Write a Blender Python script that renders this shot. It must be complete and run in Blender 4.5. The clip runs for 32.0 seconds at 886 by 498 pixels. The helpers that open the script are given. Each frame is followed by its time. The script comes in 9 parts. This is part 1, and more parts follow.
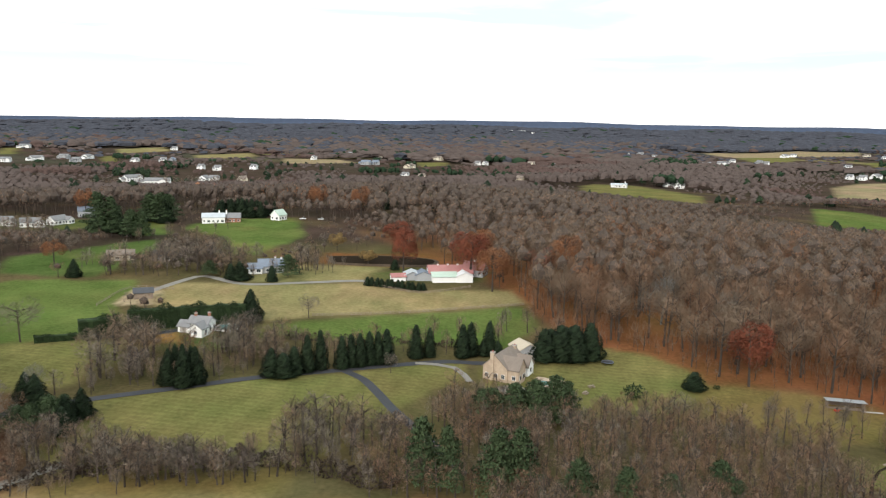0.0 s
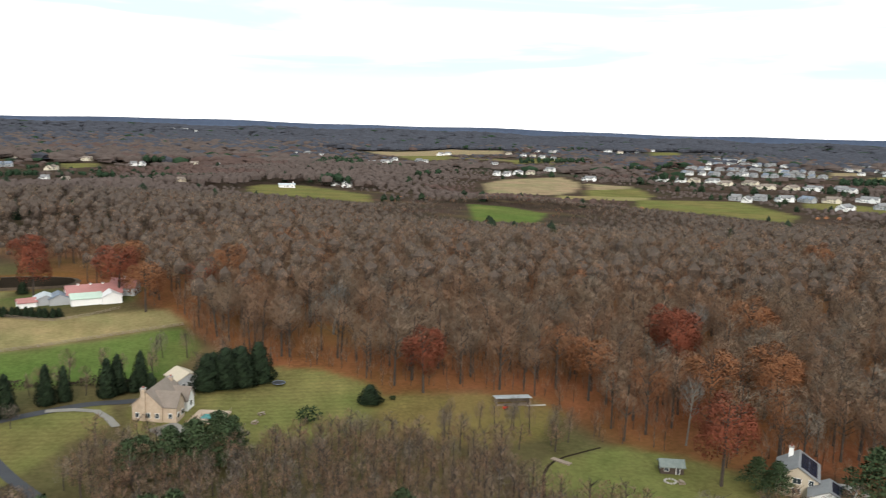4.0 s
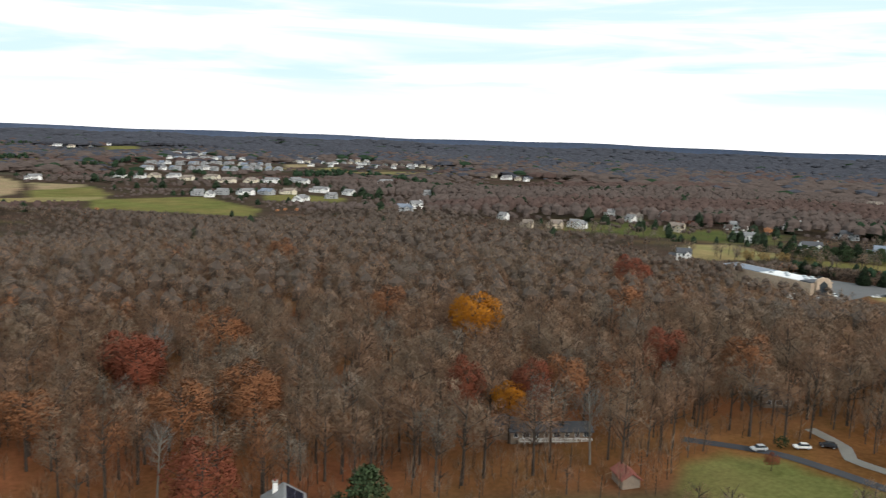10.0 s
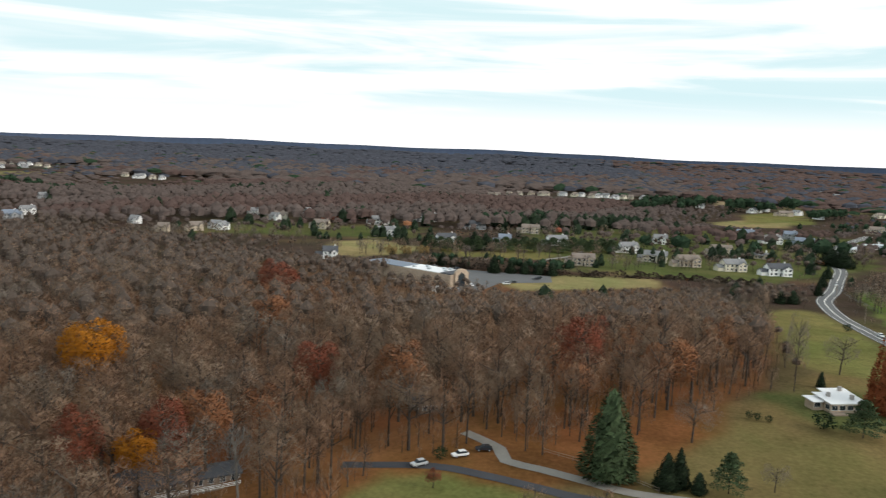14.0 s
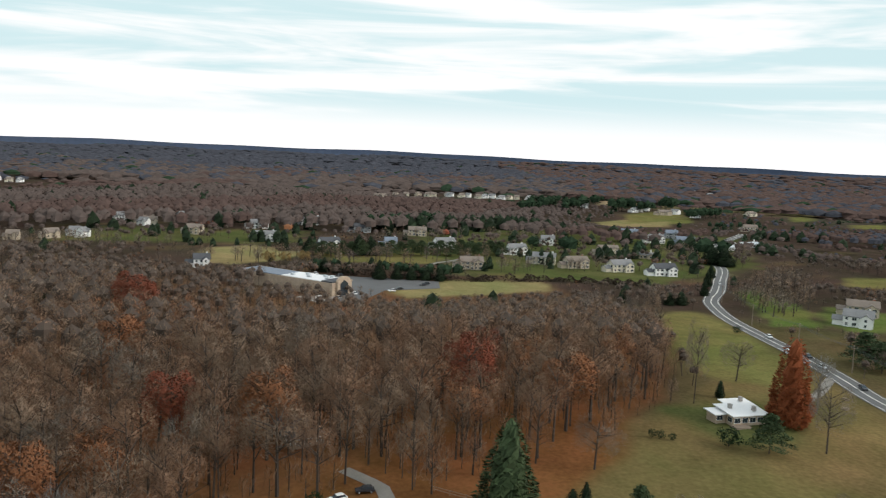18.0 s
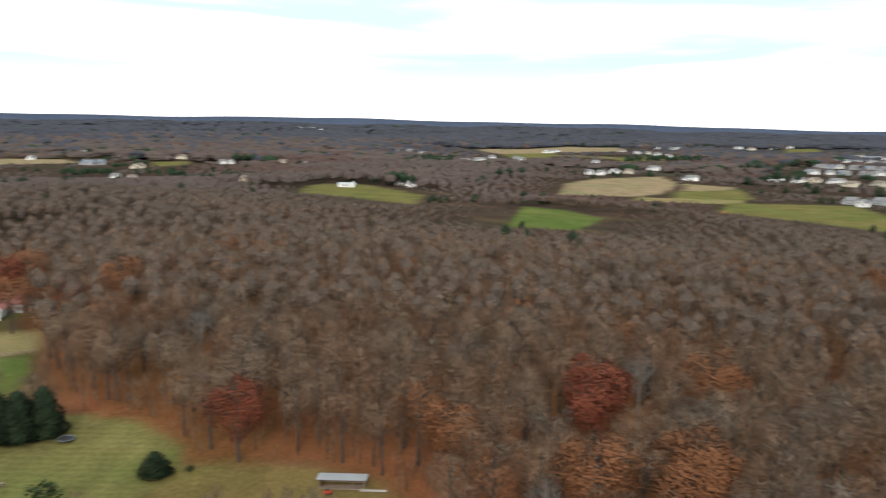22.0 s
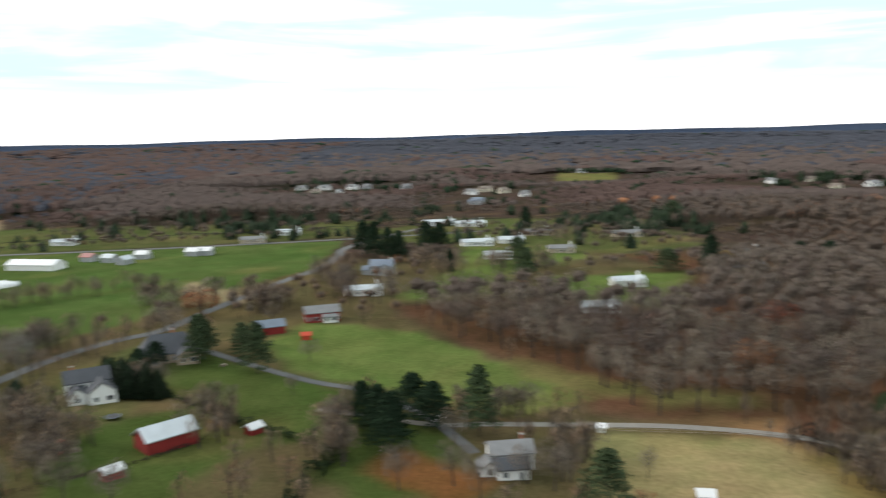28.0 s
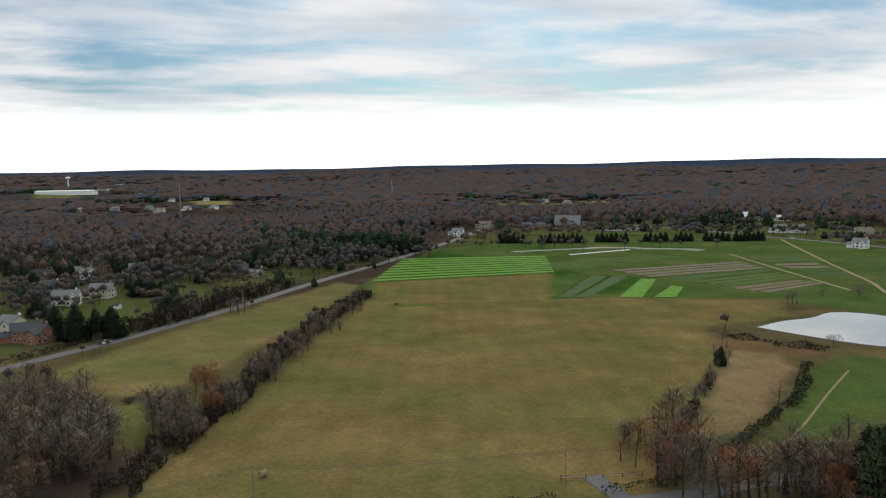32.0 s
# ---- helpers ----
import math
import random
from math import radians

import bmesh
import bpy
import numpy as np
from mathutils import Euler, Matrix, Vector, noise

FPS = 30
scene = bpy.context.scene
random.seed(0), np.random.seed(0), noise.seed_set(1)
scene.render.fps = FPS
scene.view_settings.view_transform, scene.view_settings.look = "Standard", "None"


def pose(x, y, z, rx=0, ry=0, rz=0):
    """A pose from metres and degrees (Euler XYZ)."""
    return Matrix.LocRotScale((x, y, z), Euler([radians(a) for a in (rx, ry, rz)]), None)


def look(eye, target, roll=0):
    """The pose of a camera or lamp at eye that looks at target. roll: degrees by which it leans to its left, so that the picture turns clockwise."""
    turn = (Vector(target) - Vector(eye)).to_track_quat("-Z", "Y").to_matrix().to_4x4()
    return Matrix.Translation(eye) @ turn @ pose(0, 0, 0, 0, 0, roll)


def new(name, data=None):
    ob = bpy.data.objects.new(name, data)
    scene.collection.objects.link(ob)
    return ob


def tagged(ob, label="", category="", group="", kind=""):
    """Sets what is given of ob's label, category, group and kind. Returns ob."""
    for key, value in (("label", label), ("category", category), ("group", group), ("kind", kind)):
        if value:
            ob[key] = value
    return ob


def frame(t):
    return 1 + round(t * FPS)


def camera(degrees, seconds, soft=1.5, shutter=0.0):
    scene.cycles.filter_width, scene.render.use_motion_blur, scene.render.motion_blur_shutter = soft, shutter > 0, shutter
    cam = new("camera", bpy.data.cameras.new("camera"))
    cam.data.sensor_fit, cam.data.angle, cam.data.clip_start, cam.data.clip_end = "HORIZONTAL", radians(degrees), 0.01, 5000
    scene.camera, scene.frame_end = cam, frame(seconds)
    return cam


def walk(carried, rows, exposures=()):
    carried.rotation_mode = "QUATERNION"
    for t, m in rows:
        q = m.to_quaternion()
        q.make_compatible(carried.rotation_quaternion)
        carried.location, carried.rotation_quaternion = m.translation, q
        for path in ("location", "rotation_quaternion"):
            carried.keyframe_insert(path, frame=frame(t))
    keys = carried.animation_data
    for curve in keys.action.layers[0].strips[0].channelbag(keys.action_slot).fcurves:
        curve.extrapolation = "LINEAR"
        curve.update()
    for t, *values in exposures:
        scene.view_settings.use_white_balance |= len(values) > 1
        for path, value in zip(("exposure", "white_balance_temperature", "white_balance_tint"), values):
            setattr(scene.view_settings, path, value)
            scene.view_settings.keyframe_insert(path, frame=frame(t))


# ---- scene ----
# The walk: seconds, eye, heading (degrees clockwise from +y), tilt, roll
ROWS = [
    (0.0, (0.00, 0.40, 84.79), 0.034, -9.234, 1.001),
    (0.5, (0.75, 3.31, 84.81), 1.613, -9.212, 1.070),
    (1.0, (1.74, 6.77, 84.86), 5.613, -9.152, 1.203),
    (1.5, (2.43, 9.62, 84.90), 8.521, -9.113, 1.307),
    (2.0, (3.15, 12.83, 84.68), 11.393, -9.050, 1.401),
    (2.5, (4.00, 15.84, 84.65), 14.338, -8.990, 1.480),
    (3.0, (5.15, 18.70, 84.86), 17.257, -8.942, 1.564),
    (3.5, (6.57, 21.75, 84.97), 20.259, -8.882, 1.647),
    (5.5, (13.31, 32.67, 85.12), 31.697, -8.579, 1.792),
    (6.0, (15.56, 35.49, 85.18), 34.817, -8.513, 1.863),
    (6.5, (17.92, 38.19, 85.07), 37.881, -8.446, 1.958),
    (7.0, (20.15, 40.82, 85.21), 41.016, -8.423, 2.050),
    (7.5, (22.56, 43.08, 85.13), 44.127, -8.352, 2.121),
    (8.0, (25.14, 45.13, 85.27), 47.203, -8.315, 2.174),
    (8.5, (27.96, 47.12, 85.54), 50.462, -8.267, 2.223),
    (9.0, (30.83, 48.92, 85.51), 53.580, -8.181, 2.279),
    (9.5, (34.01, 50.73, 85.62), 56.719, -8.111, 2.238),
    (10.0, (37.47, 52.46, 85.45), 59.826, -8.011, 2.262),
    (10.5, (41.17, 54.20, 85.40), 62.936, -7.931, 2.313),
    (11.0, (44.43, 55.06, 85.50), 66.170, -7.829, 2.341),
    (11.5, (47.70, 56.38, 85.49), 69.301, -7.732, 2.378),
    (12.0, (51.36, 57.17, 85.60), 72.379, -7.663, 2.377),
    (12.5, (55.03, 58.11, 85.65), 75.493, -7.577, 2.397),
    (13.0, (58.60, 58.94, 85.77), 78.613, -7.501, 2.447),
    (13.5, (62.32, 59.49, 85.76), 81.708, -7.405, 2.476),
    (14.0, (65.56, 59.66, 85.83), 84.618, -7.305, 2.413),
    (14.5, (69.46, 59.60, 85.83), 87.487, -7.217, 2.405),
    (15.0, (73.22, 59.45, 85.78), 90.348, -7.118, 2.355),
    (15.5, (76.86, 59.36, 85.66), 92.571, -7.017, 2.468),
    (17.5, (89.12, 58.49, 85.45), 93.107, -6.930, 2.445),
    (18.0, (92.70, 58.41, 85.07), 92.576, -6.910, 2.492),
    (18.5, (96.27, 58.90, 84.63), 86.966, -7.096, 2.522),
    (19.0, (99.81, 59.33, 83.81), 76.867, -7.474, 2.813),
    (19.5, (102.73, 59.98, 83.36), 64.891, -8.009, 2.996),
    (20.0, (104.24, 60.38, 83.86), 52.729, -8.575, 2.747),
    (20.5, (106.76, 60.89, 84.06), 41.328, -8.921, 2.103),
    (21.0, (108.66, 62.30, 83.95), 30.945, -9.024, 1.811),
    (21.5, (109.36, 62.39, 84.64), 21.681, -9.192, 1.678),
    (22.0, (111.39, 63.28, 84.21), 13.159, -9.214, 1.145),
    (22.5, (113.05, 64.53, 84.52), 4.601, -9.363, 0.867),
    (23.0, (113.24, 65.82, 84.52), -3.624, -9.407, 0.707),
    (23.5, (113.05, 67.58, 84.51), -10.967, -9.484, 0.572),
    (24.0, (113.73, 68.49, 84.62), -18.479, -9.503, 0.254),
    (24.5, (114.19, 69.67, 84.55), -26.801, -9.447, -0.225),
    (26.5, (113.31, 73.84, 84.90), -59.568, -9.055, -0.989),
    (27.0, (112.63, 75.19, 85.36), -68.813, -8.870, -1.020),
    (27.5, (111.49, 75.98, 85.21), -78.241, -8.625, -1.185),
    (28.0, (109.81, 77.10, 84.71), -89.473, -8.285, -1.415),
    (28.5, (108.38, 78.36, 84.53), -100.561, -7.926, -1.686),
    (29.0, (108.10, 78.82, 84.80), -111.982, -7.540, -1.740),
    (29.5, (106.57, 77.90, 84.77), -123.112, -7.256, -1.623),
    (30.0, (104.64, 77.52, 84.75), -134.319, -6.960, -1.827),
    (30.5, (103.94, 76.07, 84.60), -145.523, -6.570, -1.383),
    (31.0, (102.90, 75.07, 84.56), -156.542, -6.290, -1.092),
    (31.5, (101.16, 74.41, 84.66), -163.675, -6.162, -0.978),
    (32.0, (100.33, 72.91, 84.59), -164.262, -6.164, -0.972),
]


def aim(eye, heading, tilt, roll):
    a, b = radians(heading), radians(tilt)
    way = Vector((math.sin(a) * math.cos(b), math.cos(a) * math.cos(b), math.sin(b)))
    return look(eye, Vector(eye) + 100 * way, roll)


cam = camera(57.47, 32.0, soft=1.15, shutter=0.55)
walk(cam, [(t, aim(eye, a, b, c)) for t, eye, a, b, c in ROWS],
     exposures=[(0.0, 0.02), (3.5, -0.02), (6.0, -0.15), (13.0, -0.32), (18.0, -0.45), (20.0, -0.25), (22.0, -0.12), (25.0, 0.0), (28.0, -0.14), (29.5, -0.40), (31.0, -0.68), (32.0, -0.74)])

# ---- sky and sun ----
SUN_AZ, SUN_EL = 200.0, 30.0  # compass-like heading of the sun, clockwise from +y


def make_world():
    w = bpy.data.worlds.new("overcast_sky")
    scene.world = w
    w.use_nodes = True
    nt = w.node_tree
    nt.nodes.clear()

    def n(kind, **kw):
        o = nt.nodes.new(kind)
        for k, v in kw.items():
            o.inputs[k].default_value = v
        return o

    def math_node(op, a, b=None):
        o = nt.nodes.new("ShaderNodeMath")
        o.operation = op
        for i, v in enumerate((a, b)):
            if v is None:
                continue
            if isinstance(v, (int, float)):
                o.inputs[i].default_value = v
            else:
                nt.links.new(v, o.inputs[i])
        return o.outputs[0]

    tc = nt.nodes.new("ShaderNodeTexCoord")
    sep = nt.nodes.new("ShaderNodeSeparateXYZ")
    nt.links.new(tc.outputs["Generated"], sep.inputs[0])
    zc = math_node("MAXIMUM", sep.outputs["Z"], 0.0)
    den = math_node("ADD", zc, 0.06)
    u = math_node("DIVIDE", sep.outputs["X"], den)
    v = math_node("DIVIDE", sep.outputs["Y"], den)
    comb = nt.nodes.new("ShaderNodeCombineXYZ")
    nt.links.new(u, comb.inputs[0])
    nt.links.new(v, comb.inputs[1])
    streak = nt.nodes.new("ShaderNodeMapping")  # long level streaks of cloud
    streak.inputs["Location"].default_value = (1.7, 0.6, 0.3)
    streak.inputs["Scale"].default_value = (1.5, 1.5, 17.0)
    nt.links.new(tc.outputs["Generated"], streak.inputs["Vector"])
    n1 = n("ShaderNodeTexNoise", Scale=1.6, Detail=5.0, Roughness=0.55, Distortion=0.5)
    nt.links.new(streak.outputs[0], n1.inputs["Vector"])
    # closed cloud over the north, broken towards the south
    south = nt.nodes.new("ShaderNodeMapRange")
    south.interpolation_type = "SMOOTHSTEP"
    south.inputs["From Min"].default_value, south.inputs["From Max"].default_value = -0.52, -0.80
    nt.links.new(sep.outputs["Y"], south.inputs["Value"])
    high = nt.nodes.new("ShaderNodeMapRange")
    high.interpolation_type = "SMOOTHSTEP"
    high.inputs["From Min"].default_value, high.inputs["From Max"].default_value = 0.035, 0.085
    nt.links.new(sep.outputs["Z"], high.inputs["Value"])
    broken = math_node("MULTIPLY", south.outputs[0], high.outputs[0])
    puff = nt.nodes.new("ShaderNodeMapping")
    puff.inputs["Rotation"].default_value = (0, 0, radians(-8))
    puff.inputs["Scale"].default_value = (0.75, 1.0, 1.0)
    nt.links.new(comb.outputs[0], puff.inputs["Vector"])
    n2 = n("ShaderNodeTexNoise", Scale=1.05, Detail=6.0, Roughness=0.55, Distortion=0.35)
    n3 = n("ShaderNodeTexNoise", Scale=0.8, Detail=5.0, Roughness=0.5, Distortion=0.2)
    nt.links.new(puff.outputs[0], n2.inputs["Vector"])
    nt.links.new(puff.outputs[0], n3.inputs["Vector"])

    def band(source, lo, hi):
        o = nt.nodes.new("ShaderNodeMapRange")
        o.interpolation_type = "SMOOTHSTEP"
        o.inputs["From Min"].default_value, o.inputs["From Max"].default_value = lo, hi
        nt.links.new(source.outputs["Fac"], o.inputs["Value"])
        return o

    gap = band(n1, 0.38, 0.60)
    hole = band(n2, 0.40, 0.68)
    grey = band(n3, 0.34, 0.70)
    sky = nt.nodes.new("ShaderNodeTexSky")
    sky.sky_type = "NISHITA"
    sky.sun_disc = False
    sky.sun_elevation, sky.sun_rotation = radians(SUN_EL), radians(SUN_AZ)
    dim = nt.nodes.new("ShaderNodeMix")
    dim.data_type, dim.blend_type = "RGBA", "MULTIPLY"
    dim.inputs["Factor"].default_value = 1.0
    dim.inputs["B"].default_value = (0.048, 0.075, 0.100, 1)
    nt.links.new(sky.outputs[0], dim.inputs["A"])

    def mix(fac, a, b):
        m = nt.nodes.new("ShaderNodeMix")
        m.data_type = "RGBA"
        for key, val in (("Factor", fac), ("A", a), ("B", b)):
            if isinstance(val, (tuple, float, int)):
                m.inputs[key].default_value = val
            else:
                nt.links.new(val, m.inputs[key])
        return m.outputs["Result"]

    above = nt.nodes.new("ShaderNodeMapRange")  # the streaks thin out towards the horizon
    above.interpolation_type = "SMOOTHSTEP"
    above.inputs["From Min"].default_value, above.inputs["From Max"].default_value = 0.015, 0.07
    nt.links.new(sep.outputs["Z"], above.inputs["Value"])
    thin = mix(math_node("MULTIPLY", gap.outputs[0], above.outputs[0]), (1.42, 1.42, 1.42, 1), (0.90, 1.16, 1.21, 1))
    lumpy = mix(grey.outputs[0], (1.5, 1.5, 1.5, 1), (0.90, 1.03, 1.15, 1))
    torn = mix(hole.outputs[0], lumpy, dim.outputs["Result"])
    glare = nt.nodes.new("ShaderNodeMapRange")  # thin cloud before the low sun
    glare.interpolation_type = "SMOOTHSTEP"
    glare.inputs["From Min"].default_value, glare.inputs["From Max"].default_value = 0.22, 0.04
    nt.links.new(sep.outputs["Z"], glare.inputs["Value"])
    low = math_node("MULTIPLY", glare.outputs[0], south.outputs[0])
    cover = mix(low, mix(broken, thin, torn), (2.3, 2.25, 2.15, 1))
    cover = mix(broken, cover, torn)
    # bright band added above the view in the south, for the pond to mirror
    pond_glow = nt.nodes.new("ShaderNodeMapRange")
    pond_glow.interpolation_type = "SMOOTHSTEP"
    pond_glow.inputs["From Min"].default_value, pond_glow.inputs["From Max"].default_value = 0.20, 0.34
    nt.links.new(sep.outputs["Z"], pond_glow.inputs["Value"])
    cover = mix(math_node("MULTIPLY", pond_glow.outputs[0], south.outputs[0]), cover, (2.4, 2.3, 2.2, 1))
    bg = nt.nodes.new("ShaderNodeBackground")
    bg.inputs["Strength"].default_value = 1.0
    out = nt.nodes.new("ShaderNodeOutputWorld")
    nt.links.new(cover, bg.inputs["Color"])
    nt.links.new(bg.outputs[0], out.inputs["Surface"])


make_world()
sun = new("sun", bpy.data.lights.new("sun", "SUN"))
sun.data.energy, sun.data.angle, sun.data.color = 2.25, radians(16), (1.0, 0.93, 0.83)
_a, _e = radians(SUN_AZ), radians(SUN_EL)
sun.matrix_world = look((0, 0, 300), (-200 * math.sin(_a) * math.cos(_e), -200 * math.cos(_a) * math.cos(_e), 300 - 200 * math.sin(_e)))


# ---- materials ----
def material(name, colour, rough=0.85, grain=0.25, size=2.0, fine=14.0, bump=0.0, metal=0.0, spec=0.3, attribute="", per="", shift=0.0, through_=0.0):
    """A surface whose colour varies by coarse stains and fine grain; size: metres of the coarse scale; per: 'object' or 'island' hue drift."""
    m = bpy.data.materials.new(name)
    m.use_nodes = True
    nt = m.node_tree
    b = nt.nodes["Principled BSDF"]
    b.inputs["Roughness"].default_value = rough
    b.inputs["Metallic"].default_value = metal
    b.inputs["Specular IOR Level"].default_value = spec
    tc = nt.nodes.new("ShaderNodeTexCoord")
    big = nt.nodes.new("ShaderNodeTexNoise")
    big.inputs["Scale"].default_value, big.inputs["Detail"].default_value = 1.0 / size, 3.0
    sml = nt.nodes.new("ShaderNodeTexNoise")
    sml.inputs["Scale"].default_value, sml.inputs["Detail"].default_value = fine / size, 2.0
    for o in (big, sml):
        nt.links.new(tc.outputs["Object"], o.inputs["Vector"])
    mul = nt.nodes.new("ShaderNodeMath")
    mul.operation = "ADD"
    nt.links.new(big.outputs["Fac"], mul.inputs[0])
    nt.links.new(sml.outputs["Fac"], mul.inputs[1])
    rng = nt.nodes.new("ShaderNodeMapRange")
    rng.inputs["From Min"].default_value, rng.inputs["From Max"].default_value = 0.6, 1.4
    rng.inputs["To Min"].default_value, rng.inputs["To Max"].default_value = 1 - grain, 1 + grain
    nt.links.new(mul.outputs[0], rng.inputs["Value"])
    col = nt.nodes.new("ShaderNodeMix")
    col.data_type, col.blend_type = "RGBA", "MULTIPLY"
    col.inputs["Factor"].default_value = 1.0
    if attribute:
        at = nt.nodes.new("ShaderNodeAttribute")
        at.attribute_name = attribute
        nt.links.new(at.outputs["Color"], col.inputs["A"])
    else:
        col.inputs["A"].default_value = (*colour, 1)
    last = rng.outputs[0]
    if per:
        src = nt.nodes.new("ShaderNodeObjectInfo" if per == "object" else "ShaderNodeNewGeometry")
        rnd = src.outputs["Random" if per == "object" else "Random Per Island"]
        r2 = nt.nodes.new("ShaderNodeMapRange")
        r2.inputs["To Min"].default_value, r2.inputs["To Max"].default_value = 1 - shift, 1 + shift
        nt.links.new(rnd, r2.inputs["Value"])
        m2 = nt.nodes.new("ShaderNodeMath")
        m2.operation = "MULTIPLY"
        nt.links.new(last, m2.inputs[0])
        nt.links.new(r2.outputs[0], m2.inputs[1])
        last = m2.outputs[0]
    nt.links.new(last, col.inputs["B"])
    nt.links.new(col.outputs["Result"], b.inputs["Base Color"])
    if through_:  # light that comes through thin leaves and twigs
        tr = nt.nodes.new("ShaderNodeBsdfTranslucent")
        nt.links.new(col.outputs["Result"], tr.inputs["Color"])
        ms = nt.nodes.new("ShaderNodeMixShader")
        ms.inputs[0].default_value = through_
        nt.links.new(b.outputs[0], ms.inputs[1])
        nt.links.new(tr.outputs[0], ms.inputs[2])
        nt.links.new(ms.outputs[0], nt.nodes["Material Output"].inputs["Surface"])
    if bump:
        bp = nt.nodes.new("ShaderNodeBump")
        bp.inputs["Strength"].default_value, bp.inputs["Distance"].default_value = 0.6, bump
        nt.links.new(mul.outputs[0], bp.inputs["Height"])
        nt.links.new(bp.outputs[0], b.inputs["Normal"])
    return m


M = {
    "ground": material("grass_and_litter", (0.2, 0.2, 0.1), 0.95, 0.30, 22.0, 16.0, 0.15, attribute="cover", spec=0.0),
    "asphalt": material("asphalt", (0.044, 0.045, 0.052), 0.9, 0.2, 6.0, 20.0),
    "road": material("worn_road", (0.105, 0.105, 0.108), 0.9, 0.15, 9.0, 20.0),
    "gravel": material("pale_gravel", (0.21, 0.195, 0.175), 0.95, 0.2, 4.0, 20.0),
    "paver": material("pinkish_paving", (0.40, 0.31, 0.24), 0.9, 0.15, 3.0, 12.0),
    "line": material("road_paint", (0.75, 0.74, 0.68), 0.7, 0.15, 3.0),
    "bark": material("bark", (0.058, 0.045, 0.037), 0.95, 0.3, 1.5),
    # shade deep in the crowns is put into this wood colour
    "twigwood": material("inner_twigs_with_shade", (0.070, 0.051, 0.040), 0.95, 0.3, 4.0),
    "palebark": material("pale_bark", (0.17, 0.155, 0.135), 0.9, 0.3, 1.5),
    "white": material("white_siding", (0.80, 0.80, 0.79), 0.6, 0.06, 3.0),
    "cream": material("cream_siding", (0.62, 0.57, 0.46), 0.7, 0.08, 3.0),
    "tan": material("tan_siding", (0.47, 0.40, 0.31), 0.75, 0.1, 3.0),
    "greywall": material("grey_siding", (0.33, 0.34, 0.35), 0.75, 0.1, 3.0),
    "brick": material("red_brick", (0.30, 0.13, 0.09), 0.9, 0.25, 1.6),
    "stone": material("tan_stone", (0.42, 0.33, 0.25), 0.9, 0.25, 1.6),
    "redbarn": material("red_barn_boards", (0.23, 0.025, 0.022), 0.8, 0.2, 2.0),
    "roofgrey": material("grey_shingles", (0.20, 0.20, 0.205), 0.9, 0.2, 2.5),
    "roofdark": material("dark_shingles", (0.075, 0.078, 0.088), 0.9, 0.2, 2.5),
    "roofbrown": material("brown_shingles", (0.2, 0.165, 0.14), 0.9, 0.22, 2.5),
    "roofred": material("faded_red_metal", (0.36, 0.165, 0.155), 0.5, 0.2, 4.0),
    "roofrust": material("dull_red_roof", (0.24, 0.075, 0.06), 0.7, 0.25, 3.0),
    "darkwood": material("dark_log_wall", (0.065, 0.048, 0.038), 0.9, 0.3, 0.8),
    "roofold": material("mossy_tin_roof", (0.15, 0.175, 0.165), 0.8, 0.3, 1.5),
    "roofgreen": material("pale_green_metal", (0.42, 0.52, 0.45), 0.5, 0.12, 4.0),
    "roofwhite": material("white_membrane", (0.7, 0.7, 0.71), 0.5, 0.05, 5.0),
    "roofmetal": material("galvanised_metal", (0.52, 0.55, 0.58), 0.42, 0.15, 4.0, metal=0.35),
    "roofblue": material("slate_blue_shingles", (0.17, 0.20, 0.25), 0.85, 0.2, 2.5),
    "glass": material("dark_window_glass", (0.03, 0.04, 0.05), 0.12, 0.1, 3.0, spec=0.6),
    "panel": material("solar_panel", (0.012, 0.015, 0.03), 0.2, 0.1, 2.0, spec=0.6),
    "wood": material("weathered_wood", (0.24, 0.19, 0.15), 0.9, 0.25, 1.0),
    "concrete": material("concrete", (0.34, 0.32, 0.30), 0.9, 0.15, 3.0),
    "metal": material("dark_metal", (0.06, 0.06, 0.065), 0.5, 0.1, 2.0, metal=0.5),
    "teal": material("teal_cover", (0.06, 0.22, 0.22), 0.6, 0.1, 3.0),
    # part of the sky's reflection is painted in as a pale base
    "water": material("sky_pale_pond_water", (0.44, 0.405, 0.365), 0.03, 0.15, 12.0, spec=1.0),
    # on the pond this dark, shineless colour stands in for mirrored trees
    "darkwater": material("dark_pond_water", (0.024, 0.018, 0.013), 0.5, 0.3, 12.0, spec=0.0),
    "bluewater": material("blue_pool_water", (0.10, 0.20, 0.32), 0.1, 0.1, 4.0, spec=0.6),
    "carwhite": material("white_car_paint", (0.8, 0.8, 0.8), 0.25, 0.03, 2.0, spec=0.5),
    "cardark": material("dark_car_paint", (0.03, 0.03, 0.035), 0.25, 0.05, 2.0, spec=0.5),
    "tyre": material("tyre_rubber", (0.02, 0.02, 0.02), 0.8, 0.1, 1.0),
    # the blue is haze, painted on the backdrop ring
    "distance": material("haze_blue_hills", (0.075, 0.098, 0.150), 1.0, 0.15, 300.0, spec=0.0),
    "straw": material("straw", (0.30, 0.215, 0.12), 0.95, 0.2, 1.0),
    "track": material("dry_trodden_track", (0.205, 0.158, 0.085), 0.95, 0.35, 3.0),
    "bright": material("bright_green_plastic", (0.16, 0.5, 0.08), 0.6, 0.1, 1.0),
    "redplay": material("red_plastic", (0.5, 0.06, 0.03), 0.5, 0.1, 1.0),
}
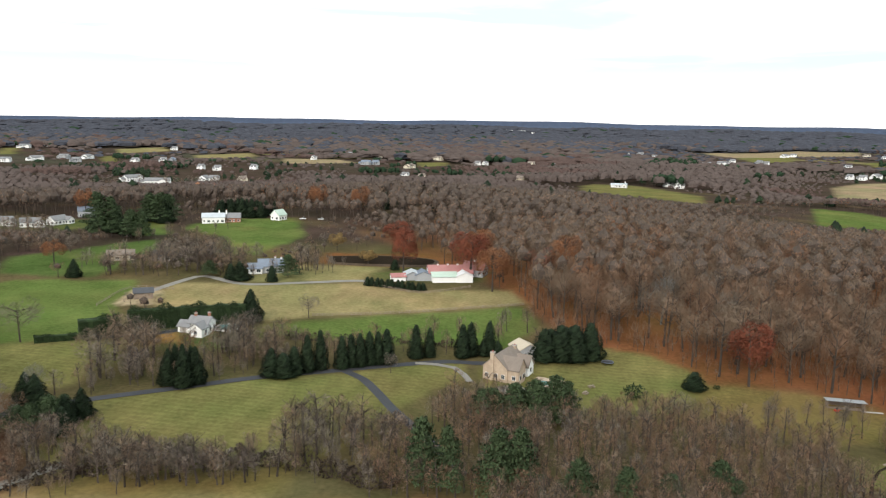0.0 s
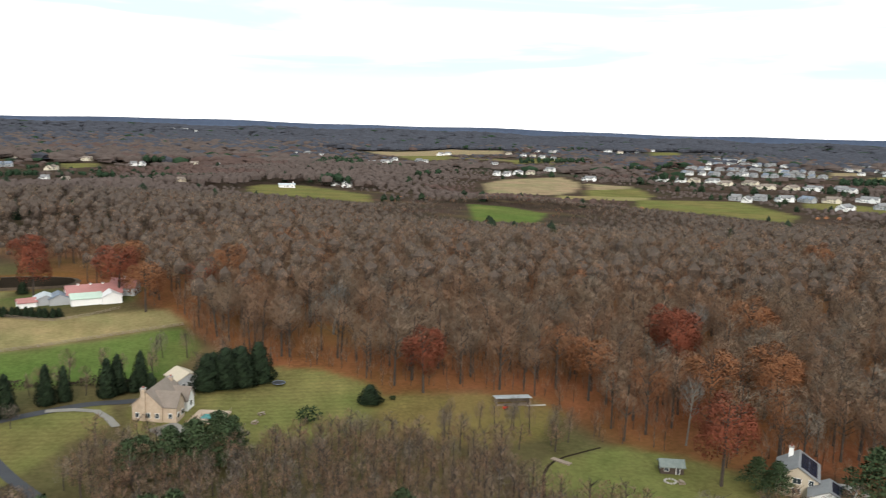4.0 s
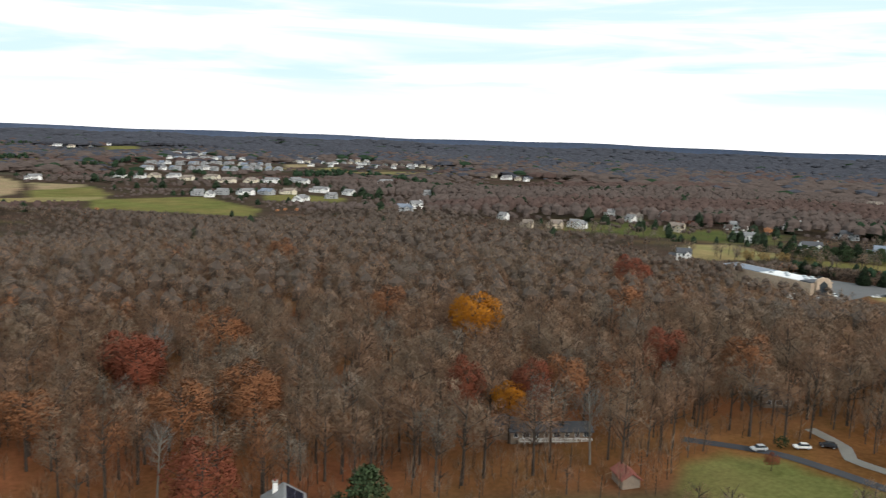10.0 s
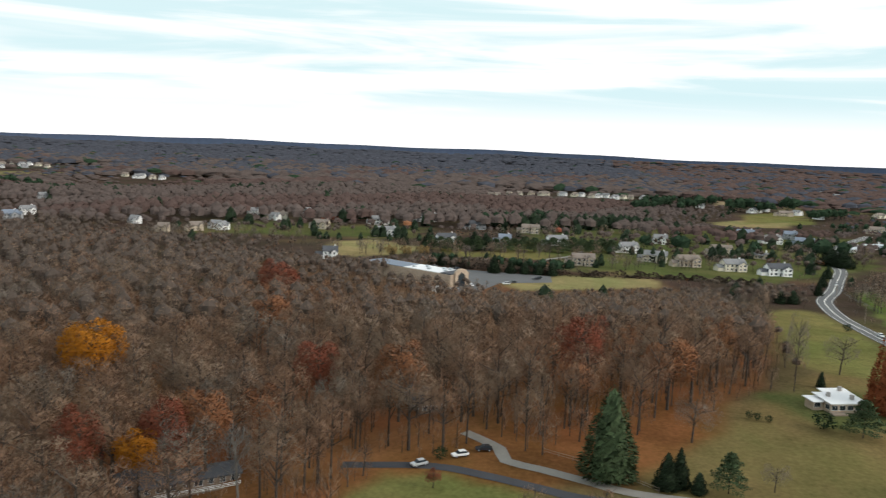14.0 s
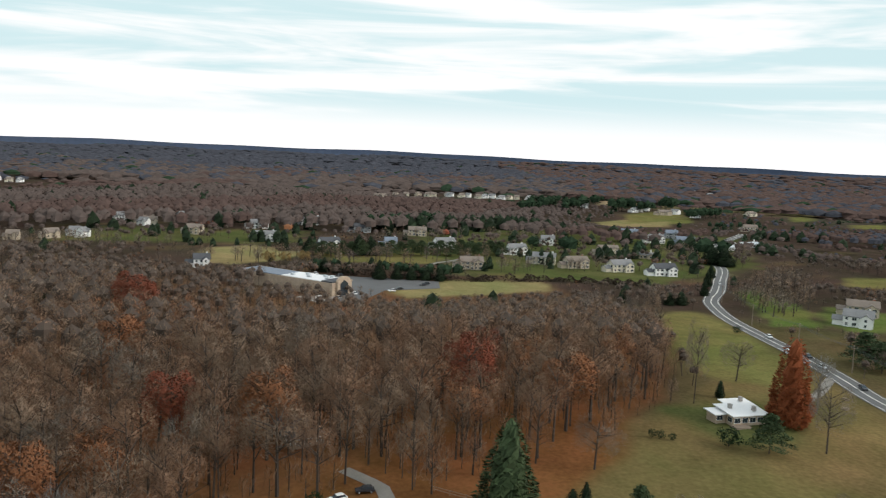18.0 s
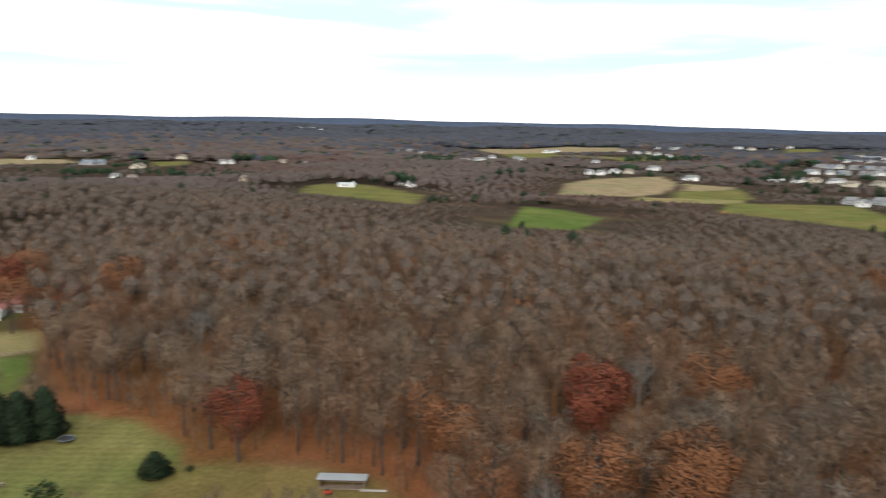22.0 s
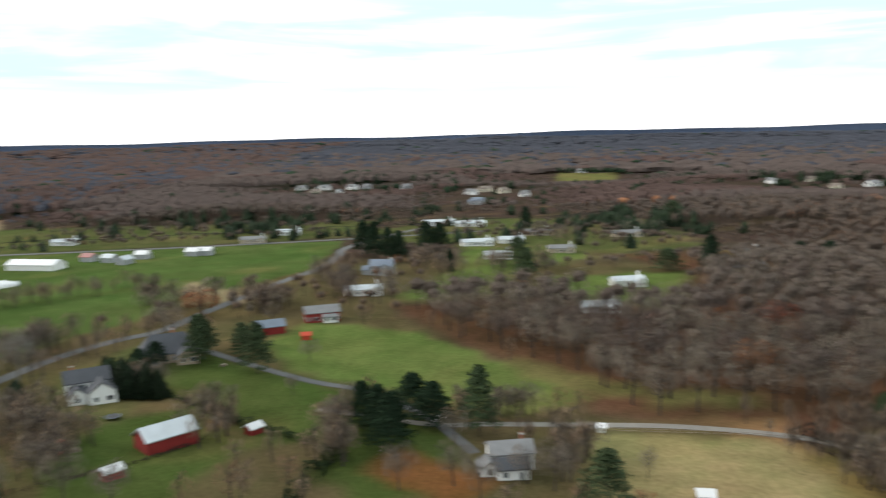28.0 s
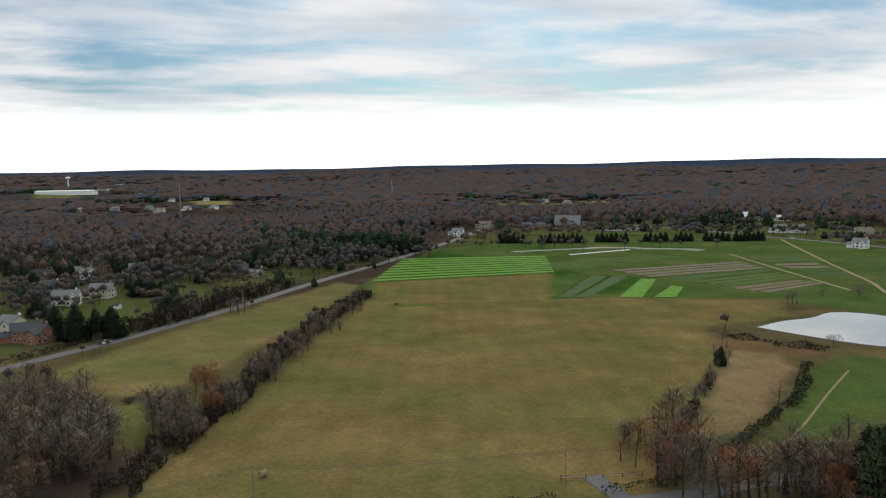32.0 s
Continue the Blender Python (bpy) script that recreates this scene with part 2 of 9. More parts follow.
# leafless crowns and leaves, by hue
def mowing_lines(m):
    """Faint lines left by mowing; the ground's attribute 'mow' says how strong they are each way."""
    nt = m.node_tree
    b = nt.nodes["Principled BSDF"]
    src = b.inputs["Base Color"].links[0].from_socket
    at = nt.nodes.new("ShaderNodeAttribute")
    at.attribute_name = "mow"
    amp = nt.nodes.new("ShaderNodeSeparateXYZ")
    nt.links.new(at.outputs["Vector"], amp.inputs[0])
    tc = nt.nodes.new("ShaderNodeTexCoord")
    total = None
    for axis, direction, pitch in (("X", (0.16, 1.0, 0), 2.9), ("Y", (1.0, -0.27, 0), 10.0)):
        w = nt.nodes.new("ShaderNodeTexWave")
        w.inputs["Scale"].default_value = 1.0
        w.inputs["Distortion"].default_value, w.inputs["Detail"].default_value, w.inputs["Detail Scale"].default_value = 1.6, 3.0, 0.35
        mp = nt.nodes.new("ShaderNodeMapping")
        mp.inputs["Rotation"].default_value = (0, 0, -math.atan2(direction[1], direction[0]))
        k = 0.314 / pitch
        mp.inputs["Scale"].default_value = (k, k, k)
        nt.links.new(tc.outputs["Object"], mp.inputs["Vector"])
        nt.links.new(mp.outputs[0], w.inputs["Vector"])
        s = nt.nodes.new("ShaderNodeMath")
        s.operation = "SUBTRACT"
        s.inputs[1].default_value = 0.5
        nt.links.new(w.outputs["Fac"], s.inputs[0])
        p = nt.nodes.new("ShaderNodeMath")
        p.operation = "MULTIPLY_ADD"
        nt.links.new(s.outputs[0], p.inputs[0])
        nt.links.new(amp.outputs[axis], p.inputs[1])
        if total:
            nt.links.new(total, p.inputs[2])
        else:
            p.inputs[2].default_value = 1.0
        total = p.outputs[0]
    # broad drifts of greener and drier grass
    for scale, detail, lo, hi in ((1 / 55, 4.0, (0.84, 0.97, 0.84, 1), (1.15, 1.03, 1.08, 1)), (1 / 7, 6.0, (0.90, 0.93, 0.88, 1), (1.11, 1.07, 1.08, 1))):
        noise = nt.nodes.new("ShaderNodeTexNoise")
        noise.inputs["Scale"].default_value, noise.inputs["Detail"].default_value, noise.inputs["Roughness"].default_value = scale, detail, 0.6
        nt.links.new(tc.outputs["Object"], noise.inputs["Vector"])
        span = nt.nodes.new("ShaderNodeMapRange")
        span.inputs["From Min"].default_value, span.inputs["From Max"].default_value = 0.32, 0.68
        nt.links.new(noise.outputs["Fac"], span.inputs["Value"])
        ends = nt.nodes.new("ShaderNodeMix")
        ends.data_type = "RGBA"
        ends.inputs["A"].default_value, ends.inputs["B"].default_value = lo, hi
        nt.links.new(span.outputs[0], ends.inputs["Factor"])
        by = nt.nodes.new("ShaderNodeMix")
        by.data_type, by.blend_type = "RGBA", "MULTIPLY"
        by.inputs["Factor"].default_value = 1.0
        nt.links.new(src, by.inputs["A"])
        nt.links.new(ends.outputs["Result"], by.inputs["B"])
        src = by.outputs["Result"]
    v = nt.nodes.new("ShaderNodeVectorMath")
    v.operation = "SCALE"
    nt.links.new(src, v.inputs[0])
    nt.links.new(total, v.inputs["Scale"])
    nt.links.new(v.outputs[0], b.inputs["Base Color"])


mowing_lines(M["ground"])
CROWN = {
    "brown": material("brown_twigs", (0.244, 0.174, 0.124), 0.95, 0.28, 9.0, 12.0, per="island", shift=0.07, spec=0.1, through_=0.18),
    "umber": material("umber_twigs", (0.254, 0.158, 0.105), 0.95, 0.28, 9.0, 12.0, per="island", shift=0.07, spec=0.1, through_=0.18),
    "grey": material("grey_twigs", (0.214, 0.178, 0.145), 0.95, 0.34, 9.0, 12.0, per="island", shift=0.10, spec=0.1, through_=0.18),
    "rust": material("rust_leaves", (0.295, 0.132, 0.066), 0.9, 0.30, 6.0, 12.0, per="island", shift=0.2, spec=0.1, through_=0.18),
    "red": material("dark_red_leaves", (0.235, 0.074, 0.044), 0.9, 0.30, 6.0, 12.0, per="island", shift=0.2, spec=0.1, through_=0.18),
    "orange": material("orange_leaves", (0.50, 0.20, 0.024), 0.9, 0.30, 6.0, 12.0, per="island", shift=0.2, spec=0.1, through_=0.35),
    # dull twigs near by; on farther trees the colour stands in for haze
    "mauve": material("dull_brown_twigs_and_haze", (0.142, 0.111, 0.097), 0.95, 0.28, 9.0, 12.0, per="island", shift=0.08, spec=0.1, through_=0.18),
    # aerial haze is painted into this blue-grey
    "slate": material("haze_grey_far_woods", (0.060, 0.062, 0.075), 1.0, 0.2, 90.0, 9.0, per="island", shift=0.10, spec=0.0),
    # umber darkened for far crowns, their inner shade put into the colour
    "russet": material("shaded_russet_woods", (0.088, 0.060, 0.053), 1.0, 0.2, 60.0, 9.0, per="island", shift=0.10, spec=0.0),
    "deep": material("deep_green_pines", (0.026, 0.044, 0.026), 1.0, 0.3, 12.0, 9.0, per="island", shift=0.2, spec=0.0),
    # brown darkened for far crowns, shade and haze put into the colour
    "dusk": material("shaded_dull_woods", (0.093, 0.072, 0.065), 1.0, 0.2, 60.0, 9.0, per="island", shift=0.10, spec=0.0),
    "pale": material("pale_twigs", (0.235, 0.222, 0.205), 0.9, 0.2, 6.0, 12.0, per="island", shift=0.2, spec=0.1, through_=0.35),
    "fir": material("dark_fir_needles", (0.016, 0.027, 0.013), 0.9, 0.35, 5.0, 12.0, per="island", shift=0.4, spec=0.15),
    "pine": material("green_pine_needles", (0.054, 0.080, 0.037), 0.9, 0.35, 5.0, 12.0, per="island", shift=0.4, spec=0.15),
    "straw": material("straw_coloured_leaves", (0.33, 0.225, 0.095), 0.9, 0.30, 6.0, 12.0, per="island", shift=0.2, spec=0.1, through_=0.35),
    "cypress": material("red_cypress_leaves", (0.3, 0.094, 0.04), 0.9, 0.30, 6.0, 12.0, per="island", shift=0.2, spec=0.1, through_=0.35),
    "hedge": material("clipped_hedge_leaves", (0.021, 0.035, 0.014), 0.9, 0.3, 3.0, 12.0, per="island", shift=0.4, spec=0.15),
    "brush": material("brown_brush", (0.050, 0.037, 0.029), 0.95, 0.35, 5.0, 12.0, per="island", shift=0.25, spec=0.1),
}

# ---- the ground ----
HILLS = ((-113, 120, -5, 80), (0, 255, -5, 90), (120, 220, -7, 80), (190, 165, -7, 70), (60, -130, 5, 130), (330, -50, 5, 120), (100, 650, 5, 200))
HUB = (60.0, 50.0)


def height(x, y):
    z = 4.0 + 0 * x
    for a, b, c, s in HILLS:
        z = z + c * np.exp(-((x - a) ** 2 + (y - b) ** 2) / (2 * s * s))
    r = np.hypot(x - HUB[0], y - HUB[1])
    q = np.clip((r - 1100) / 3700, 0, None)
    roll = np.clip((r - 900) / 1500, 0, 1) * (7 * np.sin(x / 260 + 1.3) * np.sin(y / 310 + 0.4) + 5 * np.sin(x / 120 - y / 150))
    return z + 24 * q**1.3 + roll


def ground_z(x, y):
    return float(height(np.float64(x), np.float64(y)))


def poly_dist(poly, x, y):
    """Distance to the edge of a polygon; negative inside."""
    best, inside = np.full(np.shape(x), 1e9), np.zeros(np.shape(x), bool)
    for (ax, ay), (bx, by) in zip(poly, poly[1:] + poly[:1]):
        ex, ey = bx - ax, by - ay
        s = np.clip(((x - ax) * ex + (y - ay) * ey) / (ex * ex + ey * ey + 1e-9), 0, 1)
        best = np.minimum(best, np.hypot(x - ax - s * ex, y - ay - s * ey))
        if by != ay:
            inside ^= ((ay > y) != (by > y)) & (x < ex * (y - ay) / ey + ax)
    return np.where(inside, -best, best)


def line_dist(line, x, y):
    best = np.full(np.shape(x), 1e9)
    for (ax, ay), (bx, by) in zip(line, line[1:]):
        ex, ey = bx - ax, by - ay
        s = np.clip(((x - ax) * ex + (y - ay) * ey) / (ex * ex + ey * ey + 1e-9), 0, 1)
        best = np.minimum(best, np.hypot(x - ax - s * ex, y - ay - s * ey))
    return best


# ground covers, real colours, except that woods holds the canopy's shade
LITTER = (0.165, 0.072, 0.034)
COVER = {
    "meadow": (0.132, 0.100, 0.046), "yardgreen": (0.054, 0.074, 0.022),
    "wild": (0.088, 0.072, 0.037),
    "lawn": (0.130, 0.122, 0.047), "green": (0.090, 0.120, 0.036), "tan": (0.205, 0.172, 0.085), "gold": (0.150, 0.116, 0.046),
    "sand": (0.316, 0.252, 0.166), "orange": (0.276, 0.144, 0.058), "brush": (0.200, 0.118, 0.062),
    "olive": (0.136, 0.119, 0.050), "field": (0.138, 0.114, 0.046), "soil": (0.085, 0.058, 0.043), "dry": (0.190, 0.132, 0.076),
    "pasture": (0.066, 0.096, 0.030), "patch": (0.034, 0.072, 0.016), "yard": (0.078, 0.086, 0.034), "white": (0.356, 0.366, 0.358),
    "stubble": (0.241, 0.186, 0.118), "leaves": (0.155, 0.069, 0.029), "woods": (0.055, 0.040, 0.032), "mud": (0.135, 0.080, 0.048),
}
# cover, softness of the edge in metres, trees kept out, corners
ZONES = [
    # front lawn, drives and the walled woods' edge
    ("lawn", 2, 1, [(-108, 231), (-79, 244), (-56, 258), (-34, 265), (-16, 275), (7, 280), (12, 266), (-2, 252), (-14, 234), (-22, 214), (-31, 196), (-61, 186), (-87, 181), (-107, 195), (-114, 215)]),
    ("brush", 6, 1, [(-115, 178), (-60, 172), (-20, 172), (10, 176), (10, 150), (-60, 150), (-120, 160)]),
    ("green", 3, 1, [(-215, 366), (-205, 352), (-227, 325), (-170, 275), (-133, 286), (-121, 300), (-139, 336), (-141, 368), (-150, 384), (-205, 380)]),
    ("lawn", 3, 1, [(-160, 275), (-121, 290), (-100, 285), (-118, 240), (-135, 232), (-150, 250)]),
    ("sand", 1, 1, [(-141, 336), (-142, 366), (-125, 366), (-122, 338)]),
    ("tan", 3, 1, [(-131, 381), (-96, 381), (-39, 388), (-13, 376), (33, 380), (38, 356), (-22, 337), (-52, 330), (-71, 320), (-122, 338)]),
    ("green", 3, 1, [(-71, 317), (-22, 335), (37, 353), (40, 325), (25, 298), (-20, 300), (-60, 302)]),
    ("yard", 3, 1, [(-106, 316), (-70, 318), (-66, 300), (-70, 284), (-100, 282), (-112, 292)]),
    ("orange", 3, 0, [(-110, 296), (-102, 301), (-97, 289), (-108, 283)]),
    ("tan", 4, 1, [(-100, 384), (-40, 392), (-30, 425), (-60, 430), (-85, 425)]),
    ("leaves", 5, 1, [(-66, 462), (-4, 462), (2, 440), (-20, 425), (-70, 432)]),
    ("yard", 4, 1, [(-36, 392), (20, 395), (24, 420), (-10, 426), (-38, 410)]),
    ("green", 4, 1, [(-182, 560), (-172, 612), (-112, 616), (-90, 525), (-106, 456), (-128, 456), (-143, 519)]),
    ("green", 4, 1, [(-245, 640), (-214, 622), (-182, 527), (-202, 522)]),
    ("pasture", 4, 1, [(-222, 395), (-240, 440), (-182, 508), (-162, 474), (-172, 388)]),
    ("yard", 8, 1, [(-330, 545), (-250, 545), (-245, 600), (-330, 600)]),
    # pool house and the clearing with the shed
    ("lawn", 2, 1, [(12, 272), (20, 292), (46, 300), (62, 302), (78, 296), (92, 277), (92, 258), (70, 244), (48, 236), (30, 244), (14, 250)]),
    ("gold", 4, 1, [(86, 266), (98, 268), (124, 262), (140, 250), (144, 238), (134, 226), (110, 222), (92, 234), (76, 240), (84, 252)]),
    ("lawn", 3, 1, [(108, 204), (123, 211), (134, 211), (148, 212), (161, 200), (166, 186), (180, 176), (172, 158), (140, 160), (112, 180)]),
    # lawn by the forked lane and the flat-roofed house
    ("leaves", 6, 0, [(240, 100), (275, 90), (320, 40), (330, -10), (290, 0), (255, 20)]),
    ("lawn", 3, 1, [(228, 96), (245, 98), (257, 90), (256, 76), (246, 52), (228, 60)]),
    ("meadow", 5, 1, [(246, 30), (262, 24), (284, 6), (292, -4), (316, -8), (330, -28), (372, -60), (402, -94), (322, -91), (250, -90), (190, -90), (190, -10), (222, 26)]),
    ("lawn", 5, 1, [(372, -48), (445, -60), (500, -70), (512, -100), (460, -100), (402, -95), (352, -78)]),
    ("yard", 4, 1, [(300, -30), (330, -22), (345, -50), (322, -62), (302, -52)]),
    ("green", 3, 1, [(480, -125), (590, -152), (600, -166), (540, -170), (480, -150)]),
    ("green", 6, 1, [(470, -160), (505, -160), (545, -190), (530, -220), (480, -200)]),
    ("tan", 4, 1, [(550, 68), (597, 30), (603, -30), (566, -30), (524, 58)]),
    ("tan", 5, 1, [(640, 200), (712, 212), (740, 182), (700, 130), (660, 150), (632, 176)]),
    ("lawn", 6, 1, [(660, 100), (700, 132), (800, 42), (760, -10), (668, 44)]),
    ("yard", 14, 2, [(620, 20), (900, 60), (1000, -140), (960, -300), (720, -220), (640, -150)]),
    ("yard", 14, 2, [(720, 340), (840, 330), (860, 160), (760, 150)]),
    # far meadows and stubble fields
    ("green", 3, 1, [(350, 760), (377, 733), (388, 672), (336, 600), (287, 618)]),
    ("lawn", 5, 1, [(168, 985), (191, 1024), (235, 1014), (264, 924), (279, 866), (248, 767), (210, 824), (155, 893)]),
    ("stubble", 5, 1, [(504, 1044), (575, 1118), (702, 1165), (655, 1032), (563, 901), (513, 866), (431, 881)]),
    ("stubble", 4, 1, [(672, 1042), (706, 979), (661, 927), (609, 939)]),
    ("lawn", 5, 1, [(596, 932), (693, 950), (639, 841), (581, 798), (544, 845)]),
    ("tan", 4, 1, [(509, 859), (615, 821), (585, 781), (484, 817)]),
    ("lawn", 4, 1, [(581, 798), (704, 766), (647, 623), (585, 576), (565, 634), (519, 715)]),
    ("lawn", 3, 1, [(770, 735), (823, 736), (837, 659), (776, 620), (729, 688)]),
    ("stubble", 5, 1, [(698, 2205), (1074, 2476), (1129, 2192), (959, 1893), (794, 1832), (661, 1841)]),
    ("lawn", 5, 1, [(661, 1841), (794, 1832), (670, 1573), (600, 1574)]),
    ("stubble", 4, 1, [(1492, 1339), (1660, 1395), (1492, 1255), (1309, 1177)]),
    ("tan", 4, 1, [(1424, 1184), (1591, 1255), (1413, 1116), (1307, 1081)]),
    ("lawn", 4, 1, [(1622, 2165), (1690, 2089), (1578, 1951), (1503, 1994)]),
    ("lawn", 5, 1, [(813, 1579), (1108, 1834), (993, 1645), (785, 1475)]),
    ("tan", 5, 1, [(-666, 1649), (-611, 1773), (-559, 1654), (-611, 1538)]),
    ("tan", 5, 1, [(-482, 1570), (-400, 1714), (-359, 1537), (-439, 1430)]),
    ("stubble", 4, 1, [(-299, 1501), (-192, 1487), (-152, 1400), (-257, 1338)]),
    ("lawn", 4, 1, [(-864, 1581), (-836, 1591), (-755, 1435), (-766, 1401)]),
    ("lawn", 4, 1, [(-605, 1435), (-596, 1474), (-533, 1318), (-537, 1283)]),
    ("lawn", 4, 1, [(-47, 1465), (4, 1487), (4, 1404), (-38, 1354)]),
    ("tan", 5, 1, [(1102, -179), (1181, -241), (1167, -295), (1070, -259), (1048, -180)]),
    ("lawn", 5, 1, [(1232, -316), (1249, -352), (1153, -319), (1117, -276)]),
    ("tan", 5, 1, [(1266, -276), (1214, -310), (1163, -287), (1202, -254)]),
    ("yard", 5, 1, [(663, -16), (646, -127), (610, -116), (615, -3)]),
    ("stubble", 4, 1, [(-320, -64), (-316, -29), (-282, -21), (-279, -48)]),
    ("lawn", 5, 1, [(-1355, 300), (-1285, 391), (-1137, 349), (-1188, 279)]),
    ("tan", 5, 1, [(140, -1727), (64, -1721), (73, -1563), (138, -1621)]),
    ("lawn", 6, 1, [(564, -2313), (437, -2468), (401, -2186), (535, -2160)]),
    ("lawn", 6, 1, [(1258, -255), (1407, -390), (1199, -321), (1110, -224)]),
    ("lawn", 6, 1, [(1310, -527), (1389, -602), (1251, -534), (1217, -488)]),
    ("lawn", 6, 1, [(677, -270), (681, -312), (627, -280), (632, -246)]),
    ("lawn", 6, 1, [(-1247, 283), (-1335, 403), (-1119, 354), (-1112, 267)]),
    ("stubble", 6, 1, [(-679, -460), (-731, -375), (-515, -259), (-491, -326)]),
    ("lawn", 6, 1, [(1200, -566), (1223, -629), (1152, -587), (1137, -531)]),
    ("stubble", 6, 1, [(1591, -298), (1613, -387), (1453, -342), (1438, -263)]),
    # lane, barns and houses to the west
    ("tan", 4, 1, [(-111, 119), (-104, 158), (-99, 172), (-68, 178), (-39, 177), (-45, 150), (-60, 112)]),
    ("gold", 5, 1, [(-99, 173), (-84, 182), (-40, 190), (-36, 176), (-70, 171)]),
    ("green", 4, 1, [(-238, 20), (-218, 67), (-178, 99), (-152, 122), (-138, 126), (-124, 100), (-138, 72), (-165, 28), (-200, 6)]),
    ("yardgreen", 4, 1, [(-120, 72), (-100, 84), (-70, 82), (-60, 60), (-80, 44), (-120, 50)]),
    ("leaves", 4, 0, [(-96, 66), (-80, 58), (-62, 78), (-80, 92)]),
    ("yardgreen", 3, 1, [(-190, -12), (-165, 16), (-140, 50), (-112, 58), (-96, 30), (-128, -2), (-160, -22)]),
    ("yardgreen", 3, 1, [(-128, -2), (-98, 28), (-84, 20), (-55, 14), (-52, -10), (-78, -20), (-110, -22)]),
    ("mud", 2, 0, [(-122, 14), (-114, 18), (-108, 12), (-116, 8)]),
    ("leaves", 6, 0, [(-40, -30), (-80, -40), (-100, -70), (-50, -80), (-20, -50)]),
    ("yard", 4, 1, [(-112, -16), (-120, -46), (-165, -50), (-205, -40), (-200, -18), (-160, -14)]),
    ("green", 8, 1, [(-278, 58), (-290, 100), (-350, 128), (-395, 178), (-458, 168), (-470, 96), (-372, 90), (-340, 82)]),
    ("green", 6, 1, [(-328, 140), (-335, 217), (-240, 182), (-278, 138)]),
    ("green", 5, 1, [(-227, 330), (-242, 345), (-272, 371), (-274, 409), (-227, 378), (-212, 360)]),
    ("pasture", 4, 1, [(-186, -174), (-144, -108), (-174, -94), (-244, -58), (-290, -50), (-376, 4), (-502, 8), (-485, -117), (-462, -244), (-440, -330), (-330, -420), (-219, -249), (-205, -200)]),
    ("pasture", 5, 1, [(-32, -97), (-79, -112), (-144, -109), (-186, -174), (-168, -172), (-139, -186), (-112, -174)]),
    ("stubble", 4, 0, [(-340, -60), (-312, -34), (-284, -14), (-274, -18), (-290, -46), (-315, -60)]),
    ("olive", 8, 2, [(-182, 104), (-152, 140), (-136, 182), (-126, 176), (-134, 142), (-152, 112)]),
    ("soil", 3, 0, [(-330, -232), (-318, -214), (-300, -196), (-318, -186), (-340, -206)]),
    ("soil", 3, 0, [(-300, -212), (-290, -194), (-318, -190), (-322, -206)]),
    # big field, market garden and the road to the south
    ("field", 4, 1, [(150, -84), (126, -119), (96, -185), (18, -383), (-100, -352), (-202, -310), (-176, -265), (-116, -253), (-104, -216), (-54, -158), (-13, -112), (3, -88)]),
    ("olive", 3, 1, [(166, -256), (124, -328), (21, -471), (10, -447), (72, -306), (113, -221), (133, -208)]),
    ("lawn", 4, 1, [(140, -210), (124, -200), (116, -160), (130, -150)]),
    ("pasture", 3, 1, [(10, -450), (-92, -650), (-330, -740), (-440, -620), (-466, -480), (-440, -330), (-219, -249), (-202, -310), (-100, -352), (10, -359)]),
    ("patch", 2, 0, [(-1, -460), (-95, -632), (-150, -449), (-112, -441)]),
    ("field", 4, 0, [(18, -371), (-3, -460), (-130, -458), (-112, -420), (-80, -348)]),
    ("patch", 2, 0, [(-84, -356), (-156, -438), (-178, -414), (-122, -349)]),
    ("pasture", 1, 0, [(-122, -347), (-184, -418), (-190, -398), (-140, -338)]),
    ("pasture", 1, 0, [(-146, -338), (-192, -392), (-182, -368), (-155, -340)]),
    ("pasture", 2, 0, [(-180, -457), (-286, -470), (-284, -440), (-200, -425)]),
    ("pasture", 2, 0, [(-206, -408), (-280, -428), (-272, -398), (-222, -380)]),
    ("pasture", 2, 0, [(-220, -368), (-268, -384), (-262, -354), (-230, -344)]),
    ("white", 1, 0, [(-154, -601), (-243, -600), (-312, -546), (-308, -540), (-240, -592), (-156, -594)]),
    ("dry", 3, 1, [(-100, -208), (-116, -198), (-104, -174), (-42, -117), (-20, -112)]),
    ("mud", 3, 1, [(-112, -230), (-138, -196), (-118, -190), (-98, -214)]),
    ("yard", 10, 2, [(150, -330), (60, -470), (-40, -590), (-60, -640), (40, -720), (240, -680), (300, -560), (260, -380), (200, -290)]),
    ("yard", 12, 2, [(-100, -660), (-330, -745), (-445, -625), (-470, -500), (-560, -560), (-640, -720), (-560, -860), (-240, -900)]),
    ("yard", 12, 2, [(-470, -490), (-466, -250), (-520, 10), (-640, 20), (-640, -500)]),
    ("yard", 14, 2, [(-470, 90), (-400, 190), (-430, 260), (-600, 260), (-640, 90), (-560, 20), (-480, 30)]),
]
